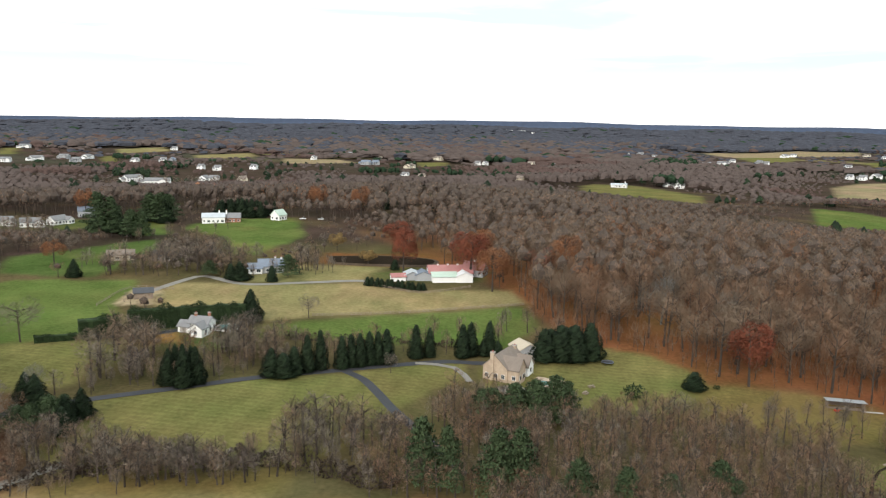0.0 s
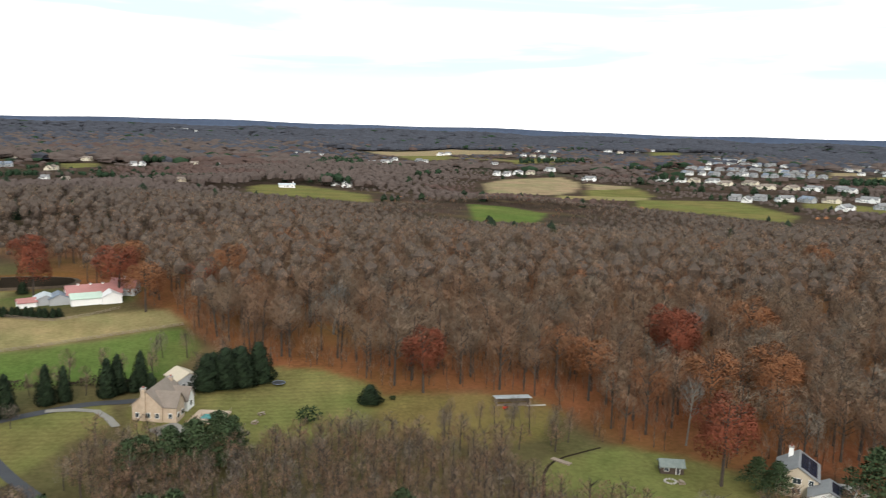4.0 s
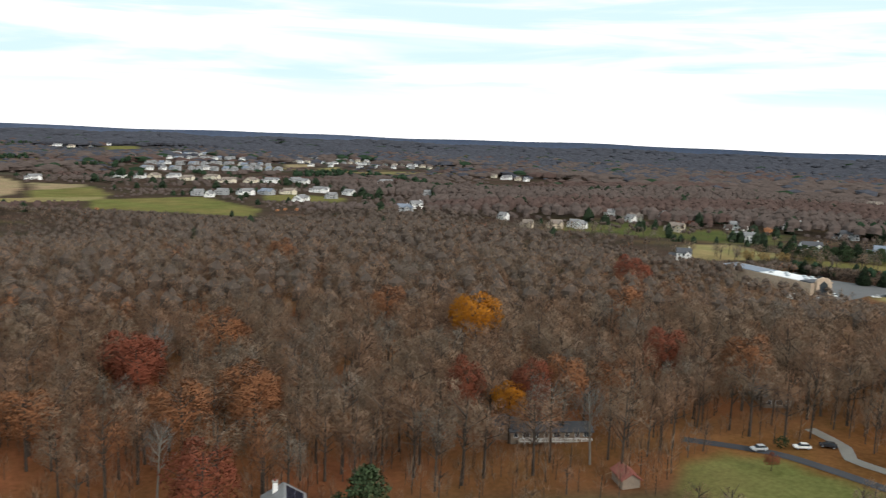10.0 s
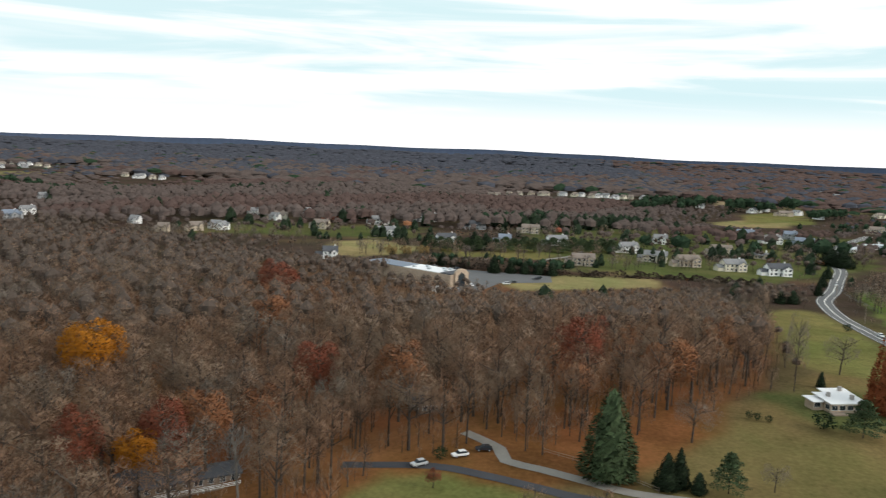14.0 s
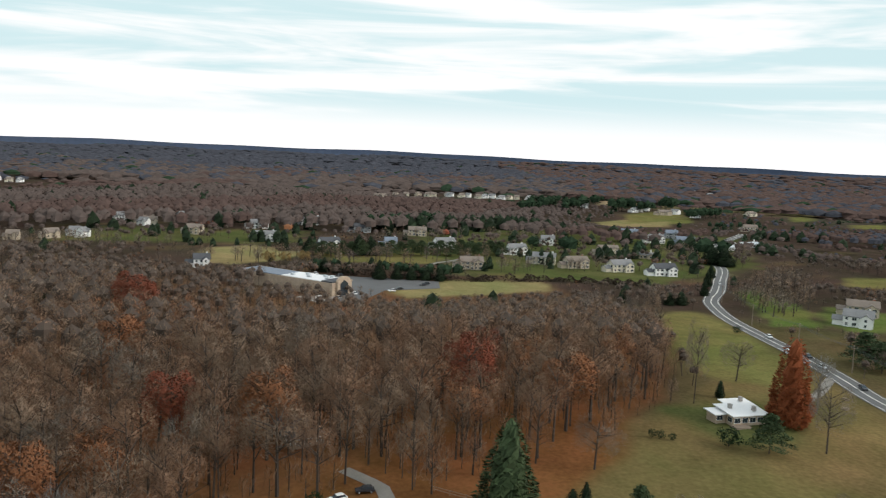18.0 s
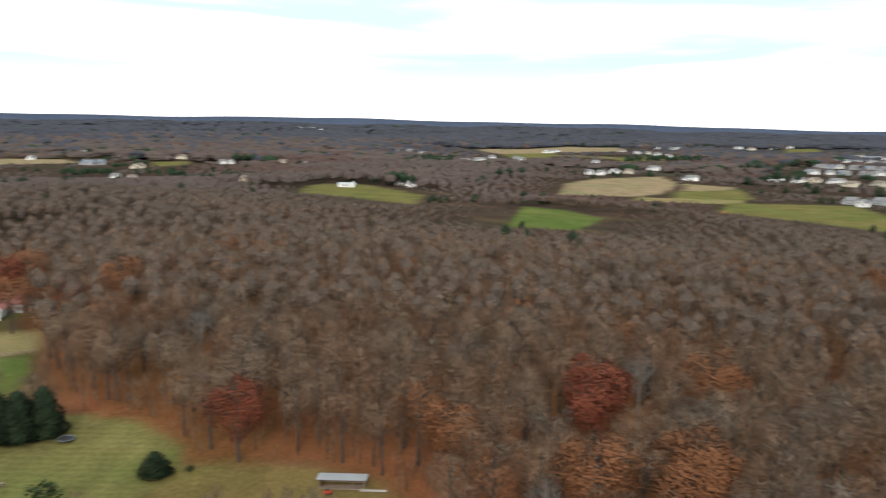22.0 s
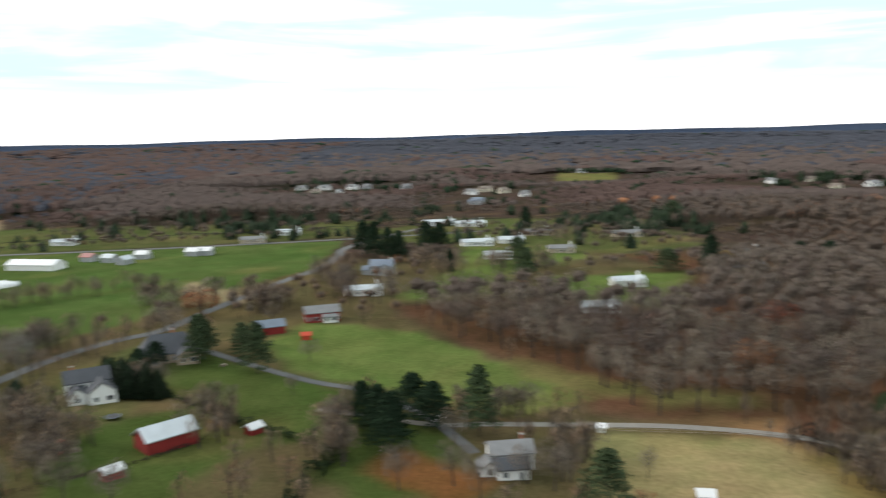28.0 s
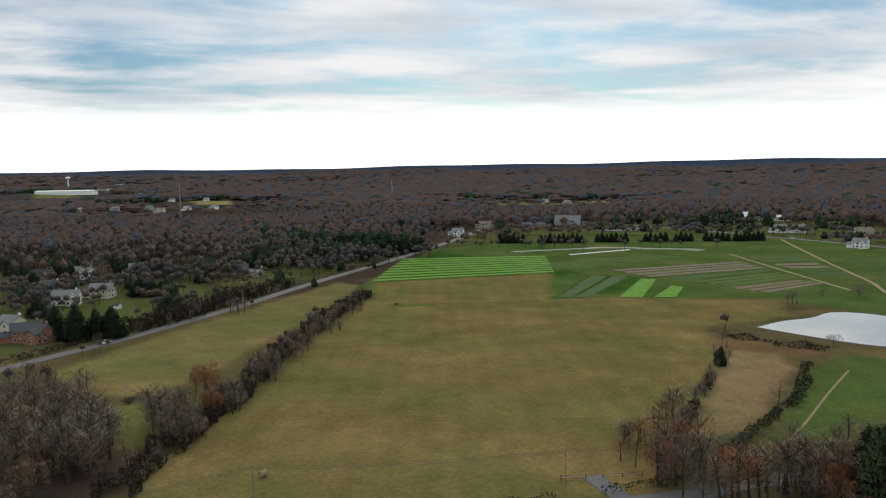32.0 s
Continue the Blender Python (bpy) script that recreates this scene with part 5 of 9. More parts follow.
def cloud_tris(seed, n, size, rx, ry, rz, low=0.0):
    """A rounded, ragged mass of small leaf clumps (bushes, leafy crowns), centred on its base."""
    rng = np.random.default_rng(seed)
    u = rng.normal(size=(n, 3))
    u /= np.linalg.norm(u, axis=1)[:, None]
    rad = rng.uniform(0.25, 1, n) ** 0.4 * (0.85 + 0.2 * np.sin(4 * np.arctan2(u[:, 1], u[:, 0]) + seed))
    p = u * rad[:, None] * (rx, ry, rz) + (0, 0, rz + low)
    p[:, 2] = np.maximum(p[:, 2], low + 0.04)
    e1 = rng.normal(size=(n, 3))
    e1 /= np.linalg.norm(e1, axis=1)[:, None]
    e2 = np.cross(e1, rng.normal(size=(n, 3)))
    e2 /= np.linalg.norm(e2, axis=1)[:, None]
    s = size * rng.uniform(0.6, 1.4, n)[:, None]
    return np.stack([p - s * e1 * 0.5 - s * e2 * 0.3, p + s * e1 * 0.5 - s * e2 * 0.3, p + s * e2 * 0.6], 1)


def dome_tris(seed, twigs, long, wide, limbs, sides, r=0.21, low=0.40, lobes=9, core=0, leafy=False, rise=0.30, inner=0.80, dense=False, flat=0.0):
    """A broad-crowned tree one metre high, as triangles, a part index (0 wood, 1 crown) and normals: fine twigs or leaves over rounded lobes."""
    rng = np.random.default_rng(seed)
    wood_, wi, wn = bare_tris(seed, 4, 0.02, 0.001, limbs, sides, r=r, low=low)
    wood_, wn = wood_[wi == 0], wn[wi == 0]
    mid, half = (1 + low) / 2, (1 - low) / 2
    k = np.arange(lobes)
    e = 0.80 - 1.45 * ((k + 0.5) / lobes) ** 0.8 + rng.uniform(-0.10, 0.10, lobes)
    a = k * 2.4 + rng.uniform(-0.5, 0.5, lobes)
    q = np.sqrt(np.maximum(0.05, 1 - e * e)) * rng.uniform(0.45, 0.72, lobes)
    centre = np.stack([np.cos(a) * q, np.sin(a) * q, e * 0.62], -1)
    size = rng.uniform(0.34, 0.50, lobes) if lobes > 3 else np.full(lobes, 0.7)
    pick = rng.integers(0, lobes, twigs)
    u = rng.normal(size=(twigs, 3)) + centre[pick] * 0.9 + (0, 0, 0.35)
    u /= np.linalg.norm(u, axis=1)[:, None]
    p = centre[pick] + u * (size[pick] * rng.uniform(0.30, 1.0, twigs) ** 0.5)[:, None]
    dome = p / np.linalg.norm(p, axis=1)[:, None]
    nrm = 0.45 * u + 0.85 * dome + (0, 0, 0.14)
    scale = np.array((r, r, half))
    d = rng.normal(size=(twigs, 3)) if leafy else u * 0.7 + rng.normal(0, 0.55, (twigs, 3)) + (0, 0, rise)
    d /= np.linalg.norm(d, axis=1)[:, None]
    w = np.cross(d, rng.normal(size=(twigs, 3)))
    w /= np.linalg.norm(w, axis=1)[:, None]
    ln, wd = (v * rng.uniform(0.6, 1.35, twigs)[:, None] for v in (long, wide))
    p = p * scale + (0, 0, mid)
    crown = np.stack([p + w * wd / 2 - d * ln / 2, p - w * wd / 2 - d * ln / 2, p + d * ln / 2], 1)
    flip = (face_normals(crown) * nrm).sum(1) < 0
    crown[flip] = crown[flip][:, ::-1]
    if core:
        # the dense inside of the crown
        rows = []
        for lv, f in ((-0.62, 0.60), (0.0, 0.98), (0.62, 0.74)) if core > 5 else ((-0.45, 0.80), (0.42, 0.86)):
            t = np.arange(core) * 6.2832 / core + rng.uniform(0, 1)
            v = np.stack([np.cos(t) * f, np.sin(t) * f, lv + rng.uniform(-0.12, 0.12, core)], -1)
            rows.append(v * rng.uniform(0.80, 1.10, (core, 1)) * inner)
        tip, body = np.array([0, 0, inner * rng.uniform(0.95, 1.08)]), []
        for lo_, hi_ in zip(rows, rows[1:]):
            for i in range(core):
                m = (i + 1) % core
                body += [[lo_[i], lo_[m], hi_[m]], [lo_[i], hi_[m], hi_[i]]]
        body += [[rows[-1][i], rows[-1][(i + 1) % core], tip] for i in range(core)]
        body = np.array(body)
        crown = np.concatenate([body * scale + (0, 0, mid), crown])
        nrm = np.concatenate([body.mean(1), nrm])
    branchy = 0 if dense or not core else len(body)  # the inside takes dark wood in place of shade, the outside is twigs
    nrm = nrm + (0, 0, flat)
    nrm = nrm / np.linalg.norm(nrm, axis=1)[:, None]
    return np.concatenate([wood_.reshape(-1, 3, 3), crown]), np.array([0] * (len(wood_) + branchy) + [1] * (len(crown) - branchy)), np.concatenate([wn.reshape(-1, 3), nrm])


NEAR = [dome_tris(k, 1700, 0.044, 0.0050, 13, 4, r=0.225 + 0.03 * (k % 3), low=0.25 + 0.05 * (k % 3), lobes=13) for k in range(6)]
NEXT = [dome_tris(10 + k, 540, 0.050, 0.0078, 3, 3, r=0.235 + 0.025 * (k % 3), low=0.28, lobes=11, core=5, inner=0.55) for k in range(6)]
MIDL = [dome_tris(20 + k, 125, 0.058, 0.017, 0, 3, r=0.235 + 0.03 * (k % 3), low=0.26, lobes=8, core=5, inner=0.64) for k in range(6)]
FARL = [dome_tris(40 + k, 22, 0.085, 0.048, -1, 3, r=0.30 + 0.03 * (k % 2), low=0.10, lobes=7, core=5, inner=0.78, dense=True, flat=0.5) for k in range(5)]
CLUMP = [dome_tris(60 + k, 6, 0.11, 0.085, -1, 3, r=0.56, low=0.0, lobes=5, core=5, inner=0.97, dense=True, flat=1.1) for k in range(5)]
FARPINE = [dome_tris(95 + k, 60, 0.11, 0.06, 0, 3, r=0.27, low=0.06, lobes=9, core=5, inner=0.80, dense=True, leafy=True) for k in range(4)]
SLENDER = [dome_tris(30 + k, 400, 0.075, 0.0062, 11, 3, r=0.17 + 0.03 * (k % 3), low=0.10, lobes=9, rise=0.7) for k in range(6)]
YARD = [dome_tris(36 + k, 120, 0.10, 0.014, 5, 3, r=0.20 + 0.03 * (k % 3), low=0.10, lobes=7, rise=0.6) for k in range(5)]
FIRS = [conifer_tris(80 + k, 120, r=0.28, wide=0.03, power=0.52) for k in range(4)]
FARFIR = [conifer_tris(90 + k, 8, r=0.29, seg=5, rings=3, wide=0.06, long=0.2, power=0.6) for k in range(3)]
HUES = ["brown", "umber", "grey", "rust", "red", "mauve", "fir", "slate", "russet", "dusk", "deep"]


def plant(name, templates, x, y, hgt, wid, hue, rng, label, category="woods", fir_templates=None, wood_="bark"):
    """Many trees in one mesh: hue is an index into HUES for each tree."""
    z = height(x, y)
    pick = rng.integers(0, len(templates), len(x))
    turn = rng.uniform(0, 6.2832, len(x))
    tris, index, nrm = [], [], []
    for k, (tt, ti, tn) in enumerate(templates):
        sel = np.where((pick == k) & (hue != 6))[0]
        if len(sel):
            tris.append(_spread(tt, sel, x, y, z, hgt, wid, turn))
            nrm.append(_turned(tn, turn[sel]))
            index.append(np.where(ti[None] == 0, 0, 1 + hue[sel][:, None]).ravel())
    for k, (tt, ti, tn) in enumerate(fir_templates or FARFIR):
        sel = np.where((pick % len(fir_templates or FARFIR) == k) & (hue == 6))[0]
        if len(sel):
            tris.append(_spread(tt, sel, x, y, z, np.clip(hgt * 1.25, 7, 16), wid * 1.25, turn))
            nrm.append(_turned(tn, turn[sel]))
            index.append(np.where(ti[None] == 0, 0, 7 + 0 * sel[:, None]).ravel())
    me = mesh_of_tris(name, np.concatenate(tris), [M[wood_]] + [CROWN[h] for h in HUES], np.concatenate(index), np.concatenate(nrm))
    return tagged(new(name, me), label, category, kind="stuff")


def _turned(n, turn):
    c, s = np.cos(turn)[:, None], np.sin(turn)[:, None]
    return np.stack([n[:, 0] * c - n[:, 1] * s, n[:, 0] * s + n[:, 1] * c, n[:, 2] + 0 * c], -1).reshape(-1, 3)


def _spread(tt, sel, x, y, z, hgt, wid, turn):
    c, s = np.cos(turn[sel])[:, None, None], np.sin(turn[sel])[:, None, None]
    h, w = hgt[sel][:, None, None], wid[sel][:, None, None]
    px, py = tt[None, :, :, 0] * h * w, tt[None, :, :, 1] * h * w
    out = np.stack([px * c - py * s + x[sel][:, None, None], px * s + py * c + y[sel][:, None, None], tt[None, :, :, 2] * h + z[sel][:, None, None]], -1)
    return out.reshape(-1, 3, 3)


def jitter_grid(r0, r1, step, rng):
    n = int(2 * r1 / step) + 1
    gx, gy = np.meshgrid(np.arange(n) * step - r1, np.arange(n) * step - r1)
    x = (gx + rng.uniform(-0.45, 0.45, gx.shape) * step).ravel() + HUB[0]
    y = (gy + rng.uniform(-0.45, 0.45, gy.shape) * step).ravel() + HUB[1]
    r = np.hypot(x - HUB[0], y - HUB[1])
    k = (r >= r0) & (r < r1)
    return x[k], y[k]


# crowns that stand out: x, y, height, width
AUTUMN_ORANGE = [(287, 183, 27, 20), (240, 146, 19, 11)]
AUTUMN_RED = [(193, 245, 24, 18), (237, 159, 24, 14), (419, 165, 22, 20), (197, 250, 24, 21), (-20, 407, 23, 18), (106, 267, 22, 19), (321, 39, 24, 20), (157, 181, 24, 20), (200, 258, 23, 24), (14, 402, 23, 26), (246, 142, 23, 15), (-26, 470, 20, 22), (250, 77, 5, 5), (425, 170, 25, 22), (296, 118, 22, 18)]
AUTUMN_RUST = [(-62, -64, 15, 11), (-68, -57, 14, 10), (-15, -77, 11, 8), (-28, -71, 12, 9), (104, -176, 9, 8), (292, 92, 23, 18), (363, 341, 22, 19), (199, 205, 21, 20), (204, 209, 23, 21), (157, 245, 22, 18), (24, 377, 21, 19), (-64, 627, 23, 20), (-102, 650, 22, 21), (-274, 616, 21, 18), (251, 134, 24, 16), (310, 12, 22, 20), (182, 215, 24, 22), (60, 392, 24, 22), (202, 212, 23, 22), (-64, -66, 15, 15), (-73, -62, 13, 13), (106, -196, 13, 12), (20, 420, 22, 20), (268, 126, 20, 14), (230, 250, 24, 22), (-205, 420, 14, 14), (-250, -30, 13, 20), (352, 150, 23, 20), (300, 230, 22, 20)]
AUTUMN_PALE = [(166, 206, 25, 18), (92, 330, 24, 26), (-150, -62, 20, 26), (236, 120, 25, 18), (330, -70, 21, 20), (215, 262, 25, 22), (-118, 226, 14, 14)]


def wooded(x, y, rng, margin=3.0):
    """Where woods stand: off the open covers, the roads and the house plots."""
    keep = np.ones(len(x), bool)
    for cover, soft, open_, poly in ZONES:
        if open_:
            d = poly_dist(poly, x, y)
            keep &= (d > margin) if open_ == 1 else ((d > 0) | (rng.uniform(0, 1, len(x)) < 0.50))
    for name, pts, width, *_ in ROADS:
        keep &= line_dist(pts, x, y) > width / 2 + 3.5
    for poly in PLOTS:
        keep &= (poly_dist(poly, x, y) > 0) | (rng.uniform(0, 1, len(x)) < 0.40)
    for px, py, pr in CLEAR:
        keep &= np.hypot(x - px, y - py) > pr
    for px, py, ph, pw in AUTUMN_ORANGE + AUTUMN_RED + AUTUMN_RUST + AUTUMN_PALE:
        away = math.hypot(HUB[0] - px, HUB[1] - py)
        keep &= np.hypot(x - px, y - py) > 0.32 * pw
        keep &= np.hypot(x - px - 9 * (HUB[0] - px) / away, y - py - 9 * (HUB[1] - py) / away) > 0.30 * pw + 2
    return keep


# house plots and yards kept free of woods: x, y, radius
CLEAR = [(248, 136, 7), (-94, 300, 16), (24, 272, 20), (38, 262, 14), (131, 252, 9), (150, 193, 8), (173, 170, 13), (318, -42, 16), (540, 120, 24), (560, 100, 24), (575, 70, 30),
         (-84, 94, 14), (-96, 4, 14), (-134, -32, 16), (-178, -20, 18), (-222, 12, 12), (-240, 25, 14), (-36, -42, 18), (-4, 402, 26), (-86, 412, 16), (-285, 44, 16),
         (-340, 45, 16), (-302, 178, 14), (617, 196, 14), (-250, 150, 12), (60, 60, 80), (-180, -222, 52), (-205, -236, 30), (-276, -202, 14), (-34, 442, 26)]


def hues(x, y, rng, fir=0.02):
    """Hue of each tree: brown and grey in drifts, with a few rust and red crowns; haze is painted in far off, backlit
    shade southwards.
    """
    q = rng.uniform(0, 1, len(x)) + 0.20 * ripple(x, y, 45) + 0.1 * ripple(x + 70, y, 140)
    h = np.full(len(x), 0)
    h[q > 0.52] = 1
    h[q < 0.13] = 2
    r = np.hypot(x - HUB[0], y - HUB[1])
    h[(q < 0.13) & (rng.uniform(0, 1, len(x)) < (r - 300) / 500)] = 0
    drift = ripple(x, y, 160) + 0.6 * ripple(x - 400, y + 250, 75)
    # haze painted in: duller hue the farther the tree
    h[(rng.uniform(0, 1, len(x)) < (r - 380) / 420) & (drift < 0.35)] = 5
    # past 760 m only the hues with haze and shade painted in
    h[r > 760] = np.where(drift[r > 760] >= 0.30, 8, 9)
    # the painted haze grows bluer from 1400 m on
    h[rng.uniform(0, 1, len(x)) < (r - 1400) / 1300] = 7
    copse = poly_dist(COPSE, x, y) < 0
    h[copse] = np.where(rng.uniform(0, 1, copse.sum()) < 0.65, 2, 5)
    q = np.where(copse, q - 0.12, q)
    h[(q > 1.0) & (r < 800)] = 3
    h[(q > 1.10) & (r < 800)] = 4
    # southern woods: backlit shade painted in with the darkest hues
    south = (y < -330) & (r > 620)
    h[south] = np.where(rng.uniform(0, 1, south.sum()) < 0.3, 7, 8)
    settled = np.zeros(len(x), bool)
    for cover, soft, open_, poly in ZONES:
        if open_ == 2:
            settled |= poly_dist(poly, x, y) < 25
    for poly in PLOTS:
        settled |= poly_dist(poly, x, y) < 40
    belt = (ripple(x + 300, y - 200, 38) + 0.6 * ripple(x - 150, y + 90, 120) > np.where(settled, 0.55, 1.2)) & (r > 560)
    h[rng.uniform(0, 1, len(x)) < np.where(belt, 0.85, np.where(settled, 0.12, fir * 0.4))] = 6
    h[(h == 6) & copse] = 2
    # far firs take a paler green in place of haze
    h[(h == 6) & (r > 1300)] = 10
    return h


# lower growth: thicket under the flight, the western copse, the southern corner
THICKET = [(-20, 176), (-12, 200), (2, 236), (14, 248), (30, 243), (48, 235), (72, 238), (92, 230), (112, 218), (106, 196), (112, 178), (138, 158), (172, 156), (130, 130), (60, 120), (0, 150)]



def tree_height(x, y, rng, lo, hi):
    """Height and keeping of each tree: tall in the great wood, lower elsewhere, and cut low before clearings to suit
    the camera's view.
    """
    hgt = rng.uniform(lo, hi, len(x))
    r = np.hypot(x - HUB[0], y - HUB[1])
    great = poly_dist(FOREST, x, y) < 0
    copse = poly_dist(COPSE, x, y) < 0
    corner = poly_dist(CORNER, x, y) < 0
    keep = np.ones(len(x), bool)
    open_land = ~great & ~copse & ~corner & (r < 470)
    hgt = np.where(open_land, hgt * 0.40, hgt)
    hgt = np.where(copse, hgt * 0.70, hgt)
    hgt = np.where(corner, hgt * 0.48, hgt)
    keep &= ~open_land | (rng.uniform(0, 1, len(x)) < np.where(y < -60, 0.30, 0.50))
    # clearings: trees between them and the flight are cut to its sight lines
    for poly, reach in [(z[3], 170) for z in ZONES if z[2]] + [(p, 140) for p in PLOTS]:
        cx, cy = sum(p[0] for p in poly) / len(poly), sum(p[1] for p in poly) / len(poly)
        far = math.hypot(cx - HUB[0], cy - HUB[1])
        if far < 480:
            continue
        near = (np.abs(x - cx) < 700) & (np.abs(y - cy) < 700)
        d = np.full(len(x), 1e9)
        d[near] = poly_dist(poly, x[near], y[near])
        front = near & (r < far + 40)
        hgt = np.where(front, np.minimum(hgt, np.where(d < 0, 9.0, 2.5 + np.maximum(d, 0) * 72 / far)), hgt)
    # those before far houses are cut low too, to keep these in view
    for px, py, w, _ in FAR_HOUSE:
        near = np.where((np.abs(x - px) < 110) & (np.abs(y - py) < 110))[0]
        if len(near):
            far = math.hypot(px - HUB[0], py - HUB[1])
            ux, uy = (HUB[0] - px) / far, (HUB[1] - py) / far
            dx, dy = x[near] - px, y[near] - py
            along, across = dx * ux + dy * uy, np.abs(dx * uy - dy * ux)
            hid = (along > -0.5 * w) & (along < 100) & (across < 0.62 * w + 3)
            hgt[near] = np.where(hid, np.minimum(hgt[near], 2.2 + np.maximum(along, 0) * 70 / far), hgt[near])
    keep &= hgt > 3.4
    for px, py, pr in ((500, 100, 90), (470, 120, 70)):
        hgt = np.where(np.hypot(x - px, y - py) < pr, np.minimum(hgt, 14), hgt)
    return hgt, keep


def wood(r0, r1, step, lo, hi, rng, wide=(0.9, 1.25), fir=0.02, margin=3.0):
    x, y = jitter_grid(r0, r1, step, rng)
    k = wooded(x, y, rng, margin)
    x, y = x[k], y[k]
    hgt, keep = tree_height(x, y, rng, lo, hi)
    keep &= poly_dist(THICKET, x, y) > 0
    x, y, hgt = x[keep], y[keep], hgt[keep]
    wid = rng.uniform(*wide, len(x)) * np.clip(17 / hgt, 1, 1.6) ** 0.7
    wid = np.where(poly_dist(COPSE, x, y) < 0, wid * 1.4, wid)
    return x, y, hgt, wid, hues(x, y, rng, fir)


_rng = np.random.default_rng(5)
NX, NY, NH, NW, NHUE = wood(120, 300, 9.5, 20, 27, _rng, fir=0.0)
# the wood's edge round the clearings is kept tree by tree
_edge = poly_dist([(62, 312), (98, 277), (128, 276), (152, 254), (160, 226), (176, 200), (206, 186), (250, 108), (290, 40), (276, 16), (214, 96), (120, 180), (90, 225), (40, 236)], NX, NY) < 0
_edge &= NH > 13
_edge &= np.cumsum(_edge) <= 290
EDGE = list(zip(NX[_edge], NY[_edge], NH[_edge], NW[_edge], NHUE[_edge]))
NX, NY, NH, NW, NHUE = (a[~_edge] for a in (NX, NY, NH, NW, NHUE))
# the dense thicket
_x, _y = jitter_grid(60, 240, 4.3, _rng)
_k = wooded(_x, _y, _rng, 1.0) & (poly_dist(THICKET, _x, _y) < 0)
_x, _y = _x[_k], _y[_k]
_h = hues(_x, _y, _rng, 0.0)
plant("thicket", SLENDER, _x, _y, _rng.uniform(6.5, 12.5, len(_x)), _rng.uniform(1.1, 1.6, len(_x)), np.where(_h > 2, 0, _h), _rng, "dense grey-brown leafless thicket")
# saplings and brush under the great wood
_x, _y = jitter_grid(120, 330, 4.9, _rng)
_k = wooded(_x, _y, _rng, 1.0) & (poly_dist(FOREST, _x, _y) < 8)
_x, _y = _x[_k], _y[_k]
_h = hues(_x, _y, _rng, 0.0)
UNDER = [bare_tris(70 + k, 60, 0.26, 0.012, 0, 3, r=0.30, low=0.12) for k in range(4)]
plant("undergrowth", UNDER, _x, _y, _rng.uniform(3, 13, len(_x)), _rng.uniform(0.6, 1.0, len(_x)), np.where(_h == 4, 3, _h), _rng, "brown saplings and brush under the trees")
_rng = np.random.default_rng(7)
_tall = NH > 13
plant("near_woodland", NEAR, NX[_tall], NY[_tall], NH[_tall], NW[_tall], NHUE[_tall], _rng, "leafless brown and grey autumn woods with some rust crowns", fir_templates=FIRS)
plant("low_woodland", SLENDER, NX[~_tall], NY[~_tall], NH[~_tall], NW[~_tall] * 1.15, NHUE[~_tall], _rng, "low leafless grey-brown trees and scrub", fir_templates=FIRS)
plant("inner_woodland", NEXT, *wood(300, 440, 9.7, 20, 27, _rng, fir=0.003), _rng, "leafless brown woods behind the clearings", fir_templates=FIRS, wood_="twigwood")
_w = wood(440, 780, 10.4, 17, 24, _rng)
_tall = _w[2] > 5.5
plant("middle_woodland", MIDL, *(v[_tall] for v in _w), _rng, "leafless brown woods in the middle distance", wood_="twigwood")
plant("garden_scrub", YARD, *(v[~_tall] for v in _w), _rng, "low leafless trees between far gardens")
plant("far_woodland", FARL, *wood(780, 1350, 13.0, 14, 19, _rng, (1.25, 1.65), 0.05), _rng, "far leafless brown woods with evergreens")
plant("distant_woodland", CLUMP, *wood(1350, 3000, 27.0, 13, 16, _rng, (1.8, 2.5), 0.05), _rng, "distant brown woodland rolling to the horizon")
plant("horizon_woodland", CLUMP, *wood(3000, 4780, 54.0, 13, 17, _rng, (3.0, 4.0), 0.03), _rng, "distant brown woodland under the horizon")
# bare trees in gardens, along roads and round the farmyards
_x, _y, _h = (np.array(v, float) for v in zip(*[(x, y, _rng.uniform(lo, hi)) for x0, y0, x1, y1, x2, y2, n, lo, hi in GROVES
                                                for x, y in [(x0 + a * x1 + b * x2, y0 + a * y1 + b * y2) for r_, t_ in zip(np.sqrt(_rng.uniform(0, 1, n)), _rng.uniform(0, 6.2832, n)) for a, b in [(r_ * math.cos(t_), r_ * math.sin(t_))]]]))
_k = np.ones(len(_x), bool)
for _n, _pts, _w, *_ in ROADS:
    _k &= line_dist(_pts, _x, _y) > _w / 2 + 1.5
for _px, _py, _pr in CLEAR:
    _k &= np.hypot(_x - _px, _y - _py) > 0.55 * _pr
_x, _y, _h = _x[_k], _y[_k], _h[_k]
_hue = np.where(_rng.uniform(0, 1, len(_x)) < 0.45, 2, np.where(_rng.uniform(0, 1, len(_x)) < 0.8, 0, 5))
# southern gardens get a darker hue for their shaded, backlit side
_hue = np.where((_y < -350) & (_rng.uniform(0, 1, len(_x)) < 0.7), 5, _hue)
_hue = np.where((_y < -50) & (_x > -120) & (_x < 50) & (_y > -300) & (_rng.uniform(0, 1, len(_x)) < 0.4), 3, _hue)
_w = _rng.uniform(1.4, 2.3, len(_x))
_by = np.hypot(_x - HUB[0], _y - HUB[1]) < 430
_GARDEN = list(zip(_x, _y, _h))
plant("garden_trees", SLENDER, _x[_by], _y[_by], _h[_by] * 1.3, _w[_by], _hue[_by], _rng, "scattered leafless trees in gardens and along roads")
